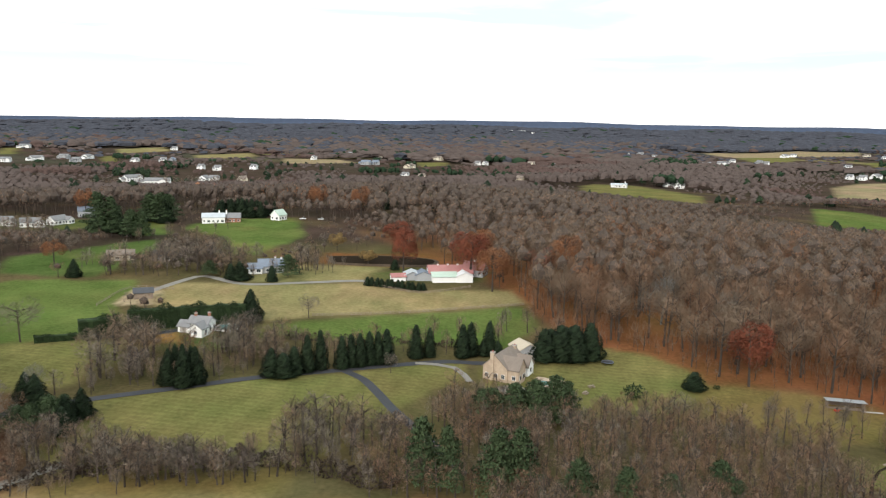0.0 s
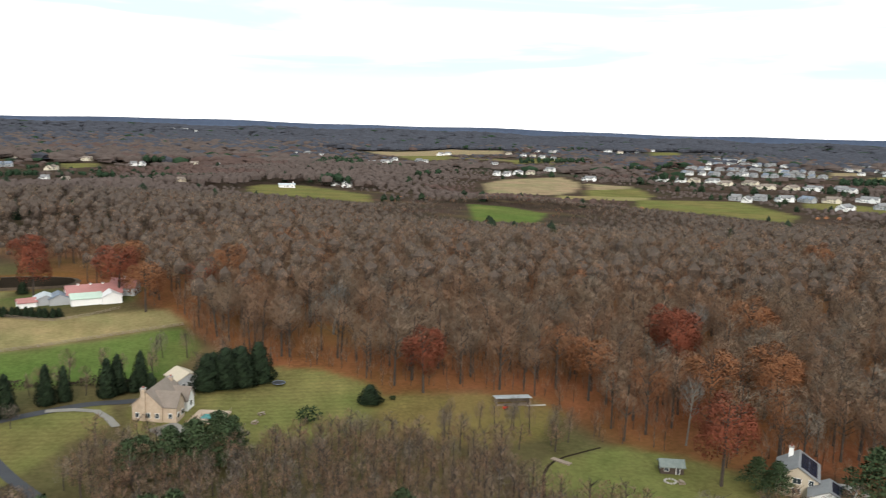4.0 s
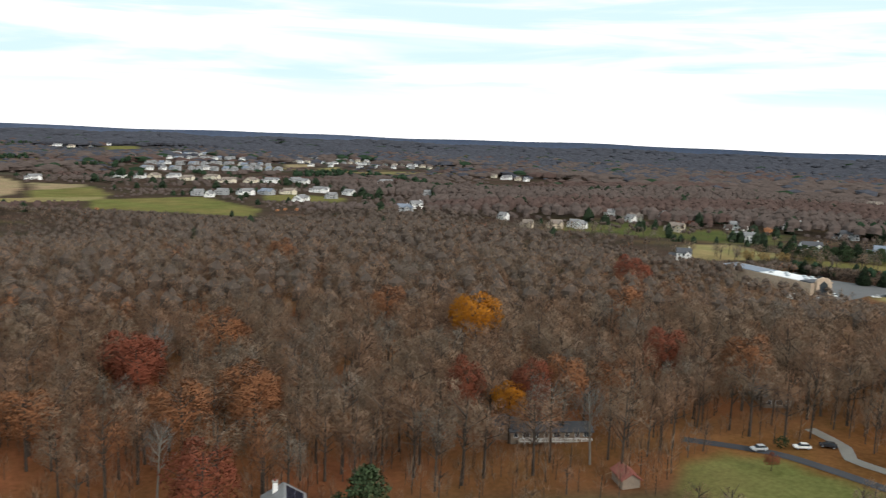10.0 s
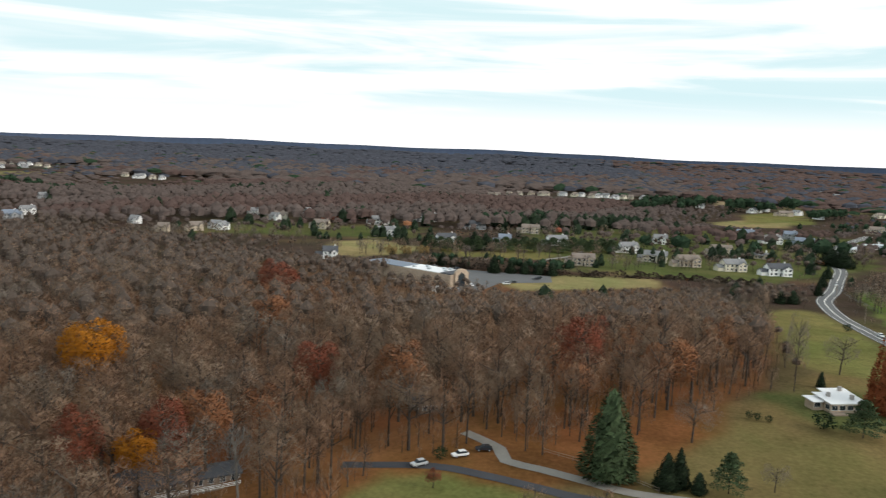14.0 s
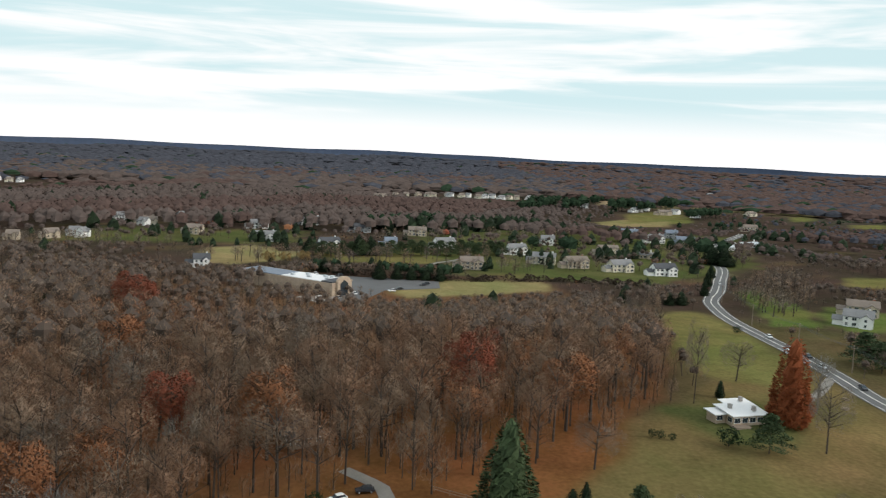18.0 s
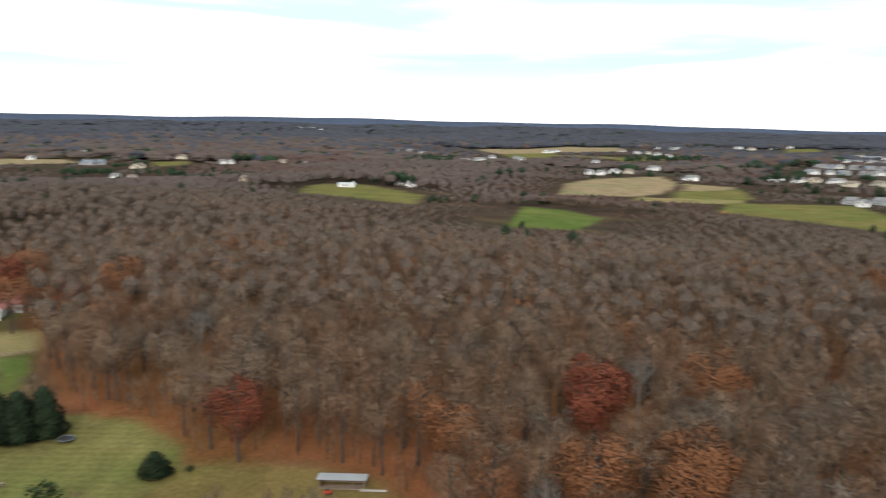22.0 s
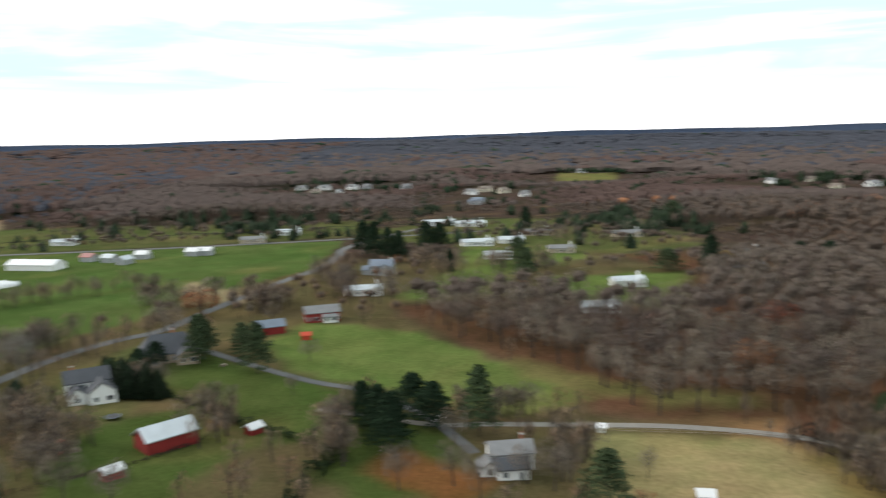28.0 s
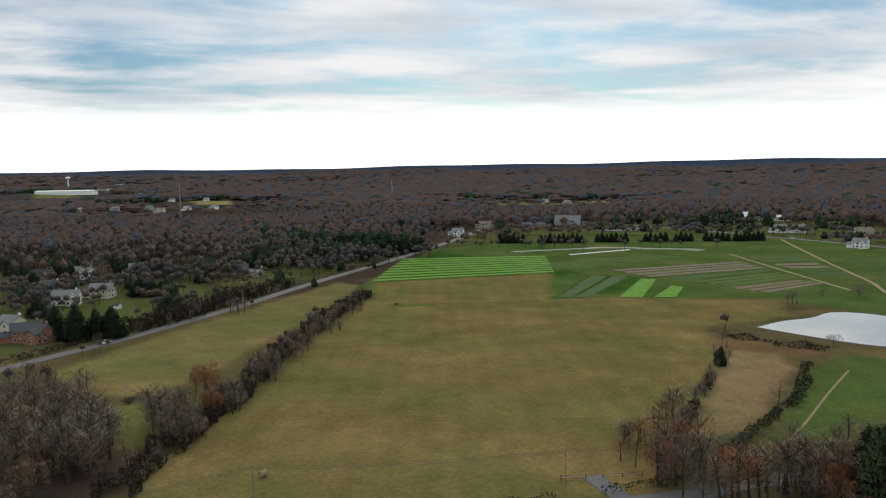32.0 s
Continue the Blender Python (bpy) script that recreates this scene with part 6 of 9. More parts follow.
_x, _y, _h = (np.array(v, float) for v in zip(*[(x0 + f * (x1 - x0) + _rng.normal(0, 3), y0 + f * (y1 - y0) + _rng.normal(0, 3), h * _rng.uniform(1.0, 1.45)) for x0, y0, x1, y1, n, h in FAR_EVERGREEN for f in [(k + _rng.uniform(-0.3, 0.3)) / max(1, n - 1) for k in range(n)]]))
plant("far_pines", FARPINE, _x, _y, _h, _rng.uniform(1.3, 1.9, len(_x)), np.full(len(_x), 10), _rng, "dark green pine belts among far houses and woods")
_x, _y, _h = (np.array(v, float) for v in zip(*_GARDEN))
# slate and russet paint the backlit shade into the southern groves
_south = ~_by & (_y < -350)
plant("dark_garden_trees", MIDL, _x[_south], _y[_south], _h[_south] * 1.1, _w[_south] * 0.75, np.where(_hue[_south] == 5, 7, 8), _rng, "leafless southern garden trees, backlit shade painted into their colour")
_by |= _south
plant("roadside_trees", YARD, _x[~_by], _y[~_by], _h[~_by] * 1.1, _w[~_by] * 0.8, _hue[~_by], _rng, "leafless trees among far houses and along roads")


# x, y, height, width of trees that stand on their own
FIR_1 = [(-86, 246, 12.6, 6.5), (-81, 245, 14.7, 7.2), (-78, 248, 13.1, 6.9), (-80, 250, 12.4, 6.6), (-85, 250, 12.8, 6.6), (-56, 258, 10.3, 5.8), (-52, 258, 8.9, 6.6), (-49, 261, 10.2, 5.5), (-45, 264, 13.8, 4.7), (-41, 267, 14.8, 4.4), (-34, 269, 12.3, 4.4), (-31, 271, 12.4, 4.4), (-28, 272, 12.6, 4.4), (-25, 274, 12.9, 4.4), (-22, 275, 12.7, 4), (-19, 276, 13.4, 4.9), (-9, 283, 13.3, 4.6), (-4, 285, 11.9, 3.7), (8, 286, 13.2, 5), (11, 288, 13.7, 4.6), (18, 290, 13.8, 4.7), (16, 289, 6.9, 3.8)]
FIR_2 = [(21, 288, 6.5, 3.8), (38, 286, 12.8, 8.4), (44, 287, 14.1, 9.3), (49, 287, 14.3, 9.3), (55, 289, 14.6, 8.6), (48, 293, 11.3, 8.6), (41, 292, 10.9, 7.7), (-77, 319, 14.1, 9.5), (-78, 321, 12.5, 8.1), (-114, 218, 12.6, 10.2), (-232, 540, 17.2, 14.1), (-218, 535, 19.7, 13.9), (-202, 520, 17, 14.2), (-215, 593, 21.8, 16), (-203, 584, 20.6, 14.8), (-171, 623, 14.1, 10.9), (-164, 623, 15, 10.9), (-155, 620, 16.2, 11.7), (-147, 617, 15.7, 11.6), (-140, 617, 13.1, 9.8), (-180, 388, 9.5, 7.3), (-99, 389, 9.8, 10.3)]
FIR_3 = [(-83, 387, 8.4, 6.2), (-104, 391, 8.2, 6.9), (-25, 419, 6, 5.4), (86, 263, 6.6, 8.9), (344, -45, 6, 3.3), (337, -69, 6.9, 5), (590, 75, 12.8, 8.7), (615, 118, 8.8, 6.9), (612, 111, 10.3, 6.8), (608, 102, 9.4, 7.5), (607, 95, 8.7, 7.5), (592, 64, 9.2, 7.3), (592, 55, 8.8, 8), (592, 46, 8.5, 8), (591, 37, 8.8, 8), (713, 153, 11.2, 9.1), (720, 134, 11.8, 10), (703, 95, 15.9, 13.3), (705, 86, 15.1, 12.4), (909, 78, 12.9, 23.4), (532, -89, 7.3, 8.8)]
FIR_4 = [(533, -96, 8, 8.9), (608, -139, 11.6, 5.6), (650, -157, 10.4, 6.1), (726, -187, 15, 19.6), (718, -193, 15.3, 17.5), (570, -123, 10.8, 5.2), (250, 15, 5.6, 4.1), (252, 22, 9.4, 6), (253, 19, 10.4, 5), (-122, 228, 9.4, 6.6), (-103, 212, 9.4, 6.8), (-101, 218, 9.1, 6.8), (-101, 206, 8.4, 6.7), (-168, 276, 11, 6), (-424, 29, 23.5, 13.7), (-411, 37, 23.7, 12.6), (-395, 47, 21.6, 12.2), (-391, 54, 19.9, 12.1)]
FIR_5 = [(-439, 71, 20.1, 14), (-446, 80, 17.9, 14.2), (-339, 85, 15.3, 5.8), (-527, 149, 20.3, 10.9), (-324, 227, 21.5, 11.8), (-361, 293, 11.2, 8.9), (-349, 305, 12.5, 13.1), (-271, 258, 12.2, 9.1), (-42, -71, 16.5, 10.4), (-103, -70, 15.1, 8.6), (-106, -68, 13, 8.7), (-111, -80, 11.9, 7), (-39, -18, 18.4, 6.7), (-37, -20, 9.2, 5.3), (-118, -46, 9.9, 3.4), (-148, -32, 11.1, 6.9), (-139, -23, 13.5, 7.4), (-137, -15, 12.3, 6.9), (-136, -11, 10.3, 5.7), (-489, -362, 22.4, 13.6), (147, -461, 12.2, 15.2)]
FIR_6 = [(140, -458, 10.4, 13.6), (174, -333, 16.6, 12.9), (164, -324, 18.4, 12.6), (156, -328, 14.7, 11.5), (149, -327, 15.5, 13.2), (195, -404, 11.5, 12.4), (214, -459, 11, 7.7), (-80, -185, 7.8, 5), (-44, -76, 15.3, 9.3), (-45, -73, 14.8, 7.7), (221, -526, 11.6, 12.9), (207, -548, 12.1, 13.3), (200, -576, 8.5, 12), (-172, -676, 10.1, 7.8), (-178, -672, 10.1, 7.8), (-185, -670, 9.5, 7.8), (-191, -667, 9.5, 7.8), (-201, -662, 11.7, 8.9), (-210, -658, 12.2, 8.9), (-220, -653, 12.2, 8.9), (-230, -649, 11.6, 8.9), (-239, -644, 11, 7.8)]
FIR_7 = [(-258, -635, 10.4, 7.8), (-265, -631, 10.4, 7.8), (-273, -628, 10.4, 7.8), (-281, -625, 9.8, 7.8), (-303, -626, 12.7, 10.2), (-314, -621, 12.7, 10.2), (-332, -618, 10.5, 8), (-340, -614, 10.5, 8), (-360, -605, 13.7, 12.7), (-376, -603, 15.4, 13.9), (-389, -597, 15.4, 14), (-401, -591, 14.7, 14), (70, -572, 20.1, 8.2), (57, -578, 16.3, 8.3), (-22, -613, 17.2, 8.8), (-35, -622, 17, 10), (-46, -617, 17.9, 9.9), (-58, -621, 16.1, 10), (-73, -633, 13.3, 9.2), (23, -769, 17.6, 11.9), (24, -572, 18.2, 7.3), (-172, 619, 14, 10.9)]
FIR_8 = [(-167, 626, 14.1, 10.9), (-161, 630, 14.2, 11), (-154, 630, 13.8, 11), (-146, 631, 12.9, 10.9), (-139, 631, 12.5, 10), (-133, 635, 11.7, 9.1), (-36, 384, 4.7, 4.1), (-34, 384, 4.5, 4.1), (-31, 383, 4.5, 4.1), (-29, 382, 4.4, 4.1), (-26, 381, 4.4, 4.1), (-24, 381, 4.4, 4.1), (-21, 380, 4.4, 4.1), (-19, 379, 4.4, 4.1), (-16, 378, 4.4, 4.1), (-14, 377, 4.4, 4), (-11, 376, 4.4, 4), (-9, 377, 4.1, 4), (-144, -30, 9.8, 10), (-139, -22, 11.1, 11.7), (-138, -16, 9.6, 9.7), (-140, -13, 7.1, 7.8)]
FIR_9 = [(-133, -54, 7.6, 7.2), (110, -508, 11.9, 12.3), (106, -606, 9.2, 9.6), (86, -561, 10.9, 10.7), (41, -579, 13.7, 12), (29, -605, 10.5, 11.5), (-10, -643, 12.7, 13.2), (-20, -615, 12.3, 12.8), (-49, -635, 11.7, 11.2), (-65, -636, 13.4, 12.3), (-82, -649, 12.6, 11.5), (126, -379, 12.3, 16.1)]
# evergreen belts at the far end of the market garden: ends
BELT = [(-168, -672, -189, -664), (-204, -655, -242, -644), (-258, -642, -282, -630), (-302, -627, -319, -619), (-328, -615, -343, -613), (-356, -607, -375, -599), (-381, -595, -407, -590)]
FIR = [p for p in FIR_1 + FIR_2 + FIR_3 + FIR_4 + FIR_5 + FIR_6 + FIR_7 + FIR_8 + FIR_9 if not (-410 < p[0] < -165 and p[1] < -585)]
for _a, _b, _c, _d in BELT:
    _n = int(math.hypot(_c - _a, _d - _b) / 4.2)
    FIR += [(_a + (_c - _a) * k / _n, _b + (_d - _b) * k / _n, 9.5 + 1.6 * math.sin(k * 2.3 + _a), 6.4) for k in range(_n + 1)]
PINE_1 = [(-4, 180, 17.9, 9.8), (2, 178, 16.7, 8.3), (14, 178, 16.5, 11.1), (19, 178, 16.8, 9.7), (32, 174, 11.7, 8.3), (43, 173, 10.6, 8.4), (53, 174, 9, 7.8), (66, 178, 11.5, 8.8), (70, 180, 6.4, 8.9), (-105, 207, 10.3, 9.7), (-114, 207, 7.2, 8.8), (-106, 218, 6.3, 7.2), (-77, 397, 11.5, 11.5), (-116, 396, 8, 8.8), (180, 153, 16.3, 14.3), (164, 176, 8.7, 7.5), (165, 170, 9.5, 8), (251, 8, 9.8, 7.7), (294, -39, 10.7, 9.5), (399, -125, 13.2, 15.9), (389, -126, 11.7, 15.6), (-107, 88, 20.3, 10.9)]
PINE_2 = [(-61, 114, 14.4, 11.6), (-108, 203, 9.5, 6.8), (-570, 279, 17.5, 25.1), (-42, -13, 17.5, 7.5), (-182, -10, 16.4, 7.9), (-163, 14, 18.1, 11.3), (-183, 4, 11, 7.4), (699, 129, 10.5, 13.3), (695, 121, 10.5, 13.1), (690, 114, 10.4, 13), (705, 107, 10.2, 13.3), (701, 100, 10.2, 13.2), (697, 92, 12.3, 13.1), (712, 85, 9.9, 13.5), (707, 78, 9.8, 13.3), (703, 70, 12, 13.2), (719, 63, 9.6, 13.6), (714, 55, 11.8, 13.5), (710, 47, 11.7, 13.4), (725, 39, 9.2, 13.7), (721, 32, 11.4, 13.6), (716, 24, 11.4, 13.5)]
PINE_3 = [(733, 15, 11.2, 13.9), (728, 8, 11.1, 13.8), (723, 1, 11, 13.7), (740, -9, 10.9, 14.1), (735, -16, 10.8, 14), (-35, -63, 19.3, 10.4), (-36, -58, 16.8, 8.8), (-102, -67, 15.2, 10.3), (-106, -66, 13, 9.3), (-148, -30, 9.5, 8), (-152, -25, 8.5, 8.1), (-191, -11, 12, 8.9), (15, 227, 10.5, 10.6), (22, 227, 12.5, 11), (28, 227, 13.8, 11.5), (34, 229, 14.6, 10.8), (38, 231, 12.5, 8.4), (12, 224, 11.1, 8.6), (-219, 510, 28.9, 17.3), (-213, 515, 25.6, 15.7), (-197, 506, 18.7, 13.8), (-191, 507, 17.7, 13)]
PINE_4 = [(-205, 584, 21.9, 17.5), (-203, 594, 19.7, 17.7), (-214, 587, 21.2, 17.6), (-174, -10, 17.8, 8.6), (-201, 0, 8.7, 9.3), (-199, 6, 8.4, 9.2), (-369, 126, 17.1, 17.1), (-315, 125, 18.3, 13.4), (-336, 207, 12.8, 16.5)]
PINE = PINE_1 + PINE_2 + PINE_3 + PINE_4
ROUND_1 = [(299, -30, 5.9, 7.4), (305, -11, 2.8, 2.8), (304, -13, 2.9, 2.8), (303, -16, 2.4, 2.5), (455, -96, 4.2, 4.7), (266, 77, 4, 4.3), (-81, 315, 7.4, 8), (94, 264, 1.8, 2.9), (63, 252, 5.9, 8.4), (5, -364, 1.9, 2.5), (130, -201, 2.4, 4.4)]
DARK_BUSH = [(-111, -175, 2.6, 4.0), (-104, -168, 2.0, 3.4), (-97, -159, 2.4, 3.6), (-90, -151, 4.0, 5.6), (-83, -145, 2.6, 4.4), (-77, -139, 3.0, 5.2), (-71, -134, 3.2, 5.6), (-61, -129, 2.2, 3.6), (-56, -124, 2.8, 4.4),
             (-49, -119, 2.4, 4.6), (-42, -115, 2.8, 5.0), (-36, -110, 2.4, 4.4), (-31, -107, 2.6, 4.8), (-25, -103, 2.8, 5.2), (-81, -188, 5.6, 4.6), (-63, -167, 3.6, 2.6), (-137, -205, 2.0, 4.4), (-124, -209, 2.2, 4.6),
             (-53, -156, 2.4, 3.0), (-33, -131, 2.8, 3.6), (-24, -121, 3.0, 4.0), (-14, -110, 3.2, 4.4)]
ROUND = ROUND_1 + DARK_BUSH + [(-137, -8, 3.0, 3.4), (-131, -1, 2.6, 3.0), (-126, 6, 2.8, 3.4), (-120, 12, 4.2, 5.0), (-114, 18, 3.2, 4.4), (-109, 25, 2.6, 3.4), (-104, 35, 2.0, 3.0)]
LONE_1 = [(-55, 327, 11, 9.6), (-151, 281, 17, 17.3), (-17, 267, 8, 5.5), (-73, 498, 7.1, 8.9), (-99, 425, 13.7, 9.3), (283, 10, 14.3, 14.2), (295, -55, 21.2, 12.6), (253, -36, 7.1, 9), (253, -3, 7.5, 7.1), (365, -59, 16.1, 13.4), (337, -34, 28.9, 8), (-196, -292, 7.7, 8.7), (-226, -301, 7.1, 6.3), (-247, -297, 7.4, 9.3), (-147, -203, 5.3, 7.9), (-147, -70, 20.4, 19.2), (-153, -59, 13.9, 12.8)]
LONE_2 = [(-71, -18, 13, 12), (-63, -8, 12, 11), (-60, 4, 11, 11), (-56, -22, 13, 12), (-95, 50, 17, 8), (-88, 53, 12, 8), (-71, 67, 13, 10), (-74, 80, 13, 11), (-66, 86, 12, 10), (-72, 104, 13, 13),
          (-76, 98, 11, 10), (-79, 128, 9, 6), (-101, 81, 12, 9), (-131, 49, 9, 6), (-141, 30, 7, 6), (-178, 30, 9, 9), (-221, -37, 14, 18), (-211, -30, 11, 12), (-41, -142, 9, 8), (-102, -216, 8, 7), (-198, -291, 9, 9), (-255, -304, 8, 10), (-84, 110, 10, 9)]
LONE = LONE_1 + LONE_2


# ---- trees that stand on their own ----
def two_meshes(tris, idx, nrm, name, bark, leaf):
    out = []
    for k, (nm, mat) in enumerate((("trunk", bark), ("crown", leaf))):
        sel = tris[idx == k]
        out.append(mesh_of_tris(name + "_" + nm, sel, [mat], np.zeros(len(sel)), nrm[idx == k]))
    return out


def tree_thing(name, meshes, x, y, hgt, wid, label, category, group, turn):
    """An upright tree: trunk and crown under one Empty."""
    ob = thing(name, pose(x, y, ground_z(x, y), 0, 0, turn), label, category, group)
    ob.scale = (wid, wid, hgt)
    share("trunk", meshes[0], ob)
    share("crown", meshes[1], ob)
    return ob


def fir_row(places, name, kinds, label, group, seed, ref):
    rng = random.Random(seed)
    for x, y, h, w in places:
        ms = rng.choice(kinds)
        tree_thing(name, ms, x, y, h, w / ref, label(h, w), name.replace("_", " "), group, rng.uniform(0, 360))


FIR_MESH = [two_meshes(*conifer_tris(200 + k, 2600, power=0.78, long=0.095, wide=0.017, seg=12, rings=11, inner=0.76), "fir", M["bark"], CROWN["fir"]) for k in range(4)]
COLUMN_MESH = [two_meshes(*conifer_tris(210 + k, 2200, power=0.55, long=0.09, wide=0.017, droop=0.3, seg=11, rings=10, inner=0.78), "fir", M["bark"], CROWN["fir"]) for k in range(3)]
_broad = [p for p in FIR if p[0] < -320 and 0 < p[1] < 330]
FIR = [p for p in FIR if p not in _broad]
_row = [p for p in FIR if -60 < p[0] < 60 and 250 < p[1] < 296]
FIR = [p for p in FIR if p not in _row]
fir_row(_row, "fir_tree", COLUMN_MESH, lambda h, w: "dense dark evergreen in a planted row", "evergreens", 8, 0.68)
GREEN_FIR_MESH = [two_meshes(*conifer_tris(220, 3200, power=0.62, long=0.095, wide=0.017, seg=12, rings=11, inner=0.72), "fir", M["bark"], CROWN["pine"])]
fir_row([(257, 35, 23.5, 12.5)], "fir_tree", GREEN_FIR_MESH, lambda h, w: "tall green fir beside the forked lane", "evergreens", 9, 0.82)
fir_row([p for p in FIR if p[3] / p[2] > 0.42 and p[2] > 9], "fir_tree", FIR_MESH, lambda h, w: "tall dark green fir on grass" if h > 12 else "dark green fir with dense branches", "evergreens", 3, 0.82)
fir_row([p for p in FIR if p[3] / p[2] > 0.42 and p[2] <= 9], "fir_tree", COLUMN_MESH, lambda h, w: "low dense dark evergreen on grass", "evergreens", 6, 0.95)
fir_row([p for p in FIR if p[3] / p[2] <= 0.42], "fir_tree", COLUMN_MESH, lambda h, w: "narrow dark evergreen in a planted row", "evergreens", 4, 0.60)


def pine_tris(seed, clumps=46, per=110):
    """A white pine one metre high and about one wide: plumes of needles on level boughs."""
    rng = np.random.default_rng(seed)
    base, idx, _ = fir_tris(seed, 4, 3, r=0.05)
    keep = idx == 0
    tris, ids = [base[keep]], [np.zeros(keep.sum(), int)]
    for k in range(clumps):
        f = (k + 0.5) / clumps
        a = k * 2.4
        reach = 0.46 * (1 - f) ** 0.6 * rng.uniform(0.35, 1.0)
        c = np.array([math.cos(a) * reach, math.sin(a) * reach, 0.12 + 0.82 * f])
        s = 0.10 + 0.08 * (1 - f)
        t = cloud_tris(seed + k, per, 0.032, s * 1.2, s * 1.2, 0.055)
        tris.append(t + c)
        ids.append(np.ones(per, int))
    t, i = np.concatenate(tris), np.concatenate(ids)
    n = t.mean(1) * (2, 2, 0) + (0, 0, 0.45)
    n = n / np.linalg.norm(n, axis=1)[:, None] * 0.7 + np.random.default_rng(seed).normal(0, 0.25, n.shape)
    f = face_normals(t)
    return np.where(((f * n).sum(1) < 0)[:, None, None], t[:, ::-1], t), i, n / np.linalg.norm(n, axis=1)[:, None]


PINE_MESH = [two_meshes(*pine_tris(300 + 40 * k), "pine", M["bark"], CROWN["pine"]) for k in range(4)]
fir_row(PINE, "pine_tree", PINE_MESH, lambda h, w: "tall green pine with tiered boughs" if h > 12 else "bushy green pine among bare trees", "pines", 5, 0.80)


def shrub(places, name, leaf, label, group, seed, n=260, size=0.10):
    t = cloud_tris(seed, n, size, 0.5, 0.5, 0.5)
    tr, ix, _ = fir_tris(seed, 3, 3, r=0.04)
    ms = [mesh_of_tris(name + "_stem", tr[ix == 0] * (1, 1, 0.5), [M["bark"]], np.zeros(4)), mesh_of_tris(name + "_leaves", t, [leaf], np.zeros(n))]
    for x, y, h, w in places:
        ob = thing(name, pose(x, y, ground_z(x, y), 0, 0, (x * 37 + y * 11) % 360), label, "shrub", group)
        ob.scale = (w, w, h)
        share("stem", ms[0], ob)
        share("foliage", ms[1], ob)


DARK_PINE_MESH = [two_meshes(*pine_tris(340 + 40 * k, clumps=60), "pine", M["bark"], CROWN["deep"]) for k in range(2)]
fir_row([(-112, 55, 14, 9), (-104, 60, 15.5, 9.5), (-95, 64, 16.5, 11), (-121, 69, 14, 12), (-114, 75, 13.5, 12), (-172, -24, 9, 8), (-166, -28, 8, 8)] + _broad, "pine_tree", DARK_PINE_MESH, lambda h, w: "dark round-topped pine beside the lane", "pines", 15, 0.80)


shrub(ROUND, "shrub", CROWN["hedge"], "rounded dark green garden shrub on grass", "shrubs", 31)

# bare trees in the open
LONE_MESH = [two_meshes(*dome_tris(400 + k, 2600, 0.05, 0.0042, 20, 6, r=0.36, low=0.18, lobes=14, rise=0.4), "bare_tree", M["bark"], CROWN["grey"]) for k in range(3)]
for _i, (_tx, _ty, _th, _tw) in enumerate(LONE):
    tree_thing("bare_tree", LONE_MESH[_i % 3], _tx, _ty, _th, max(_tw / 0.76, 0.4 * _th), "spreading leafless tree in open grass", "tree", "lone trees", _i * 77)

ROWTREE_MESH = [two_meshes(*dome_tris(430 + k, 900, 0.065, 0.0050, 14, 5, r=0.20, low=0.10, lobes=10, rise=0.7), "bare_tree", M["bark"], CROWN["grey" if k % 2 else "brown"]) for k in range(4)]


def tree_row(a, b, n, lo, hi, spread, label, seed):
    """Thin bare trees along a line."""
    rng = random.Random(seed)
    for k in range(n):
        f = (k + rng.uniform(-0.4, 0.4)) / max(1, n - 1)
        x, y = a[0] + f * (b[0] - a[0]) + rng.uniform(-spread, spread), a[1] + f * (b[1] - a[1]) + rng.uniform(-spread, spread)
        h = rng.uniform(lo, hi)
        tree_thing("bare_tree", ROWTREE_MESH[rng.randrange(4)], x, y, h, h * rng.uniform(0.8, 1.3), label, "tree", "hedgerow trees", rng.uniform(0, 360))


tree_row((-116, 190), (-18, 186), 34, 6, 12, 5, "thin leafless tree along the lawn's lower edge", 1)
tree_row((-112, 240), (-62, 262), 24, 6, 11, 6, "thin leafless tree beside the driveway", 2)
tree_row((-88, 262), (-40, 285), 18, 6, 11, 8, "thin leafless tree below the white house", 3)
tree_row((-8, 292), (36, 316), 10, 8, 13, 6, "leafless tree behind the evergreens", 4)
tree_row((-90, 398), (-50, 420), 10, 7, 11, 8, "leafless garden tree beside the grey house", 5)
tree_row((-170, 400), (-110, 415), 16, 7, 12, 12, "leafless tree among the farm gardens", 6)
tree_row((-240, 470), (-150, 540), 20, 7, 12, 16, "leafless tree between pastures", 7)
tree_row((96, 240), (140, 222), 12, 9, 14, 7, "leafless tree in the golden clearing", 8)
tree_row((-112, 170), (-40, 190), 20, 6, 11, 6, "leafless tree in the brushy field edge", 9)
tree_row((118, -140), (20, -396), 60, 4, 8.5, 3, "small leafless hedgerow tree between fields", 10)
tree_row((-96, -206), (-24, -118), 14, 4, 8, 3, "small leafless hedgerow tree between fields", 11)
tree_row((-10, -96), (-110, -84), 22, 7, 12, 6, "leafless tree along the country road", 12)
tree_row((-80, -60), (-140, -76), 14, 7, 12, 8, "leafless tree along the country road", 13)
tree_row((-100, -30), (-74, -18), 8, 6, 10, 6, "leafless tree beside the farmyard", 14)
tree_row((-170, -60), (-260, -36), 16, 6, 11, 5, "leafless tree along the country road", 15)
tree_row((-130, 84), (-90, 110), 12, 6, 10, 6, "leafless tree beside the gravel lane", 16)
tree_row((170, -300), (60, -460), 30, 5, 11, 10, "leafless tree beyond the road", 17)
tree_row((480, -60), (360, -30), 16, 14, 20, 8, "tall leafless tree on the meadow's edge", 18)

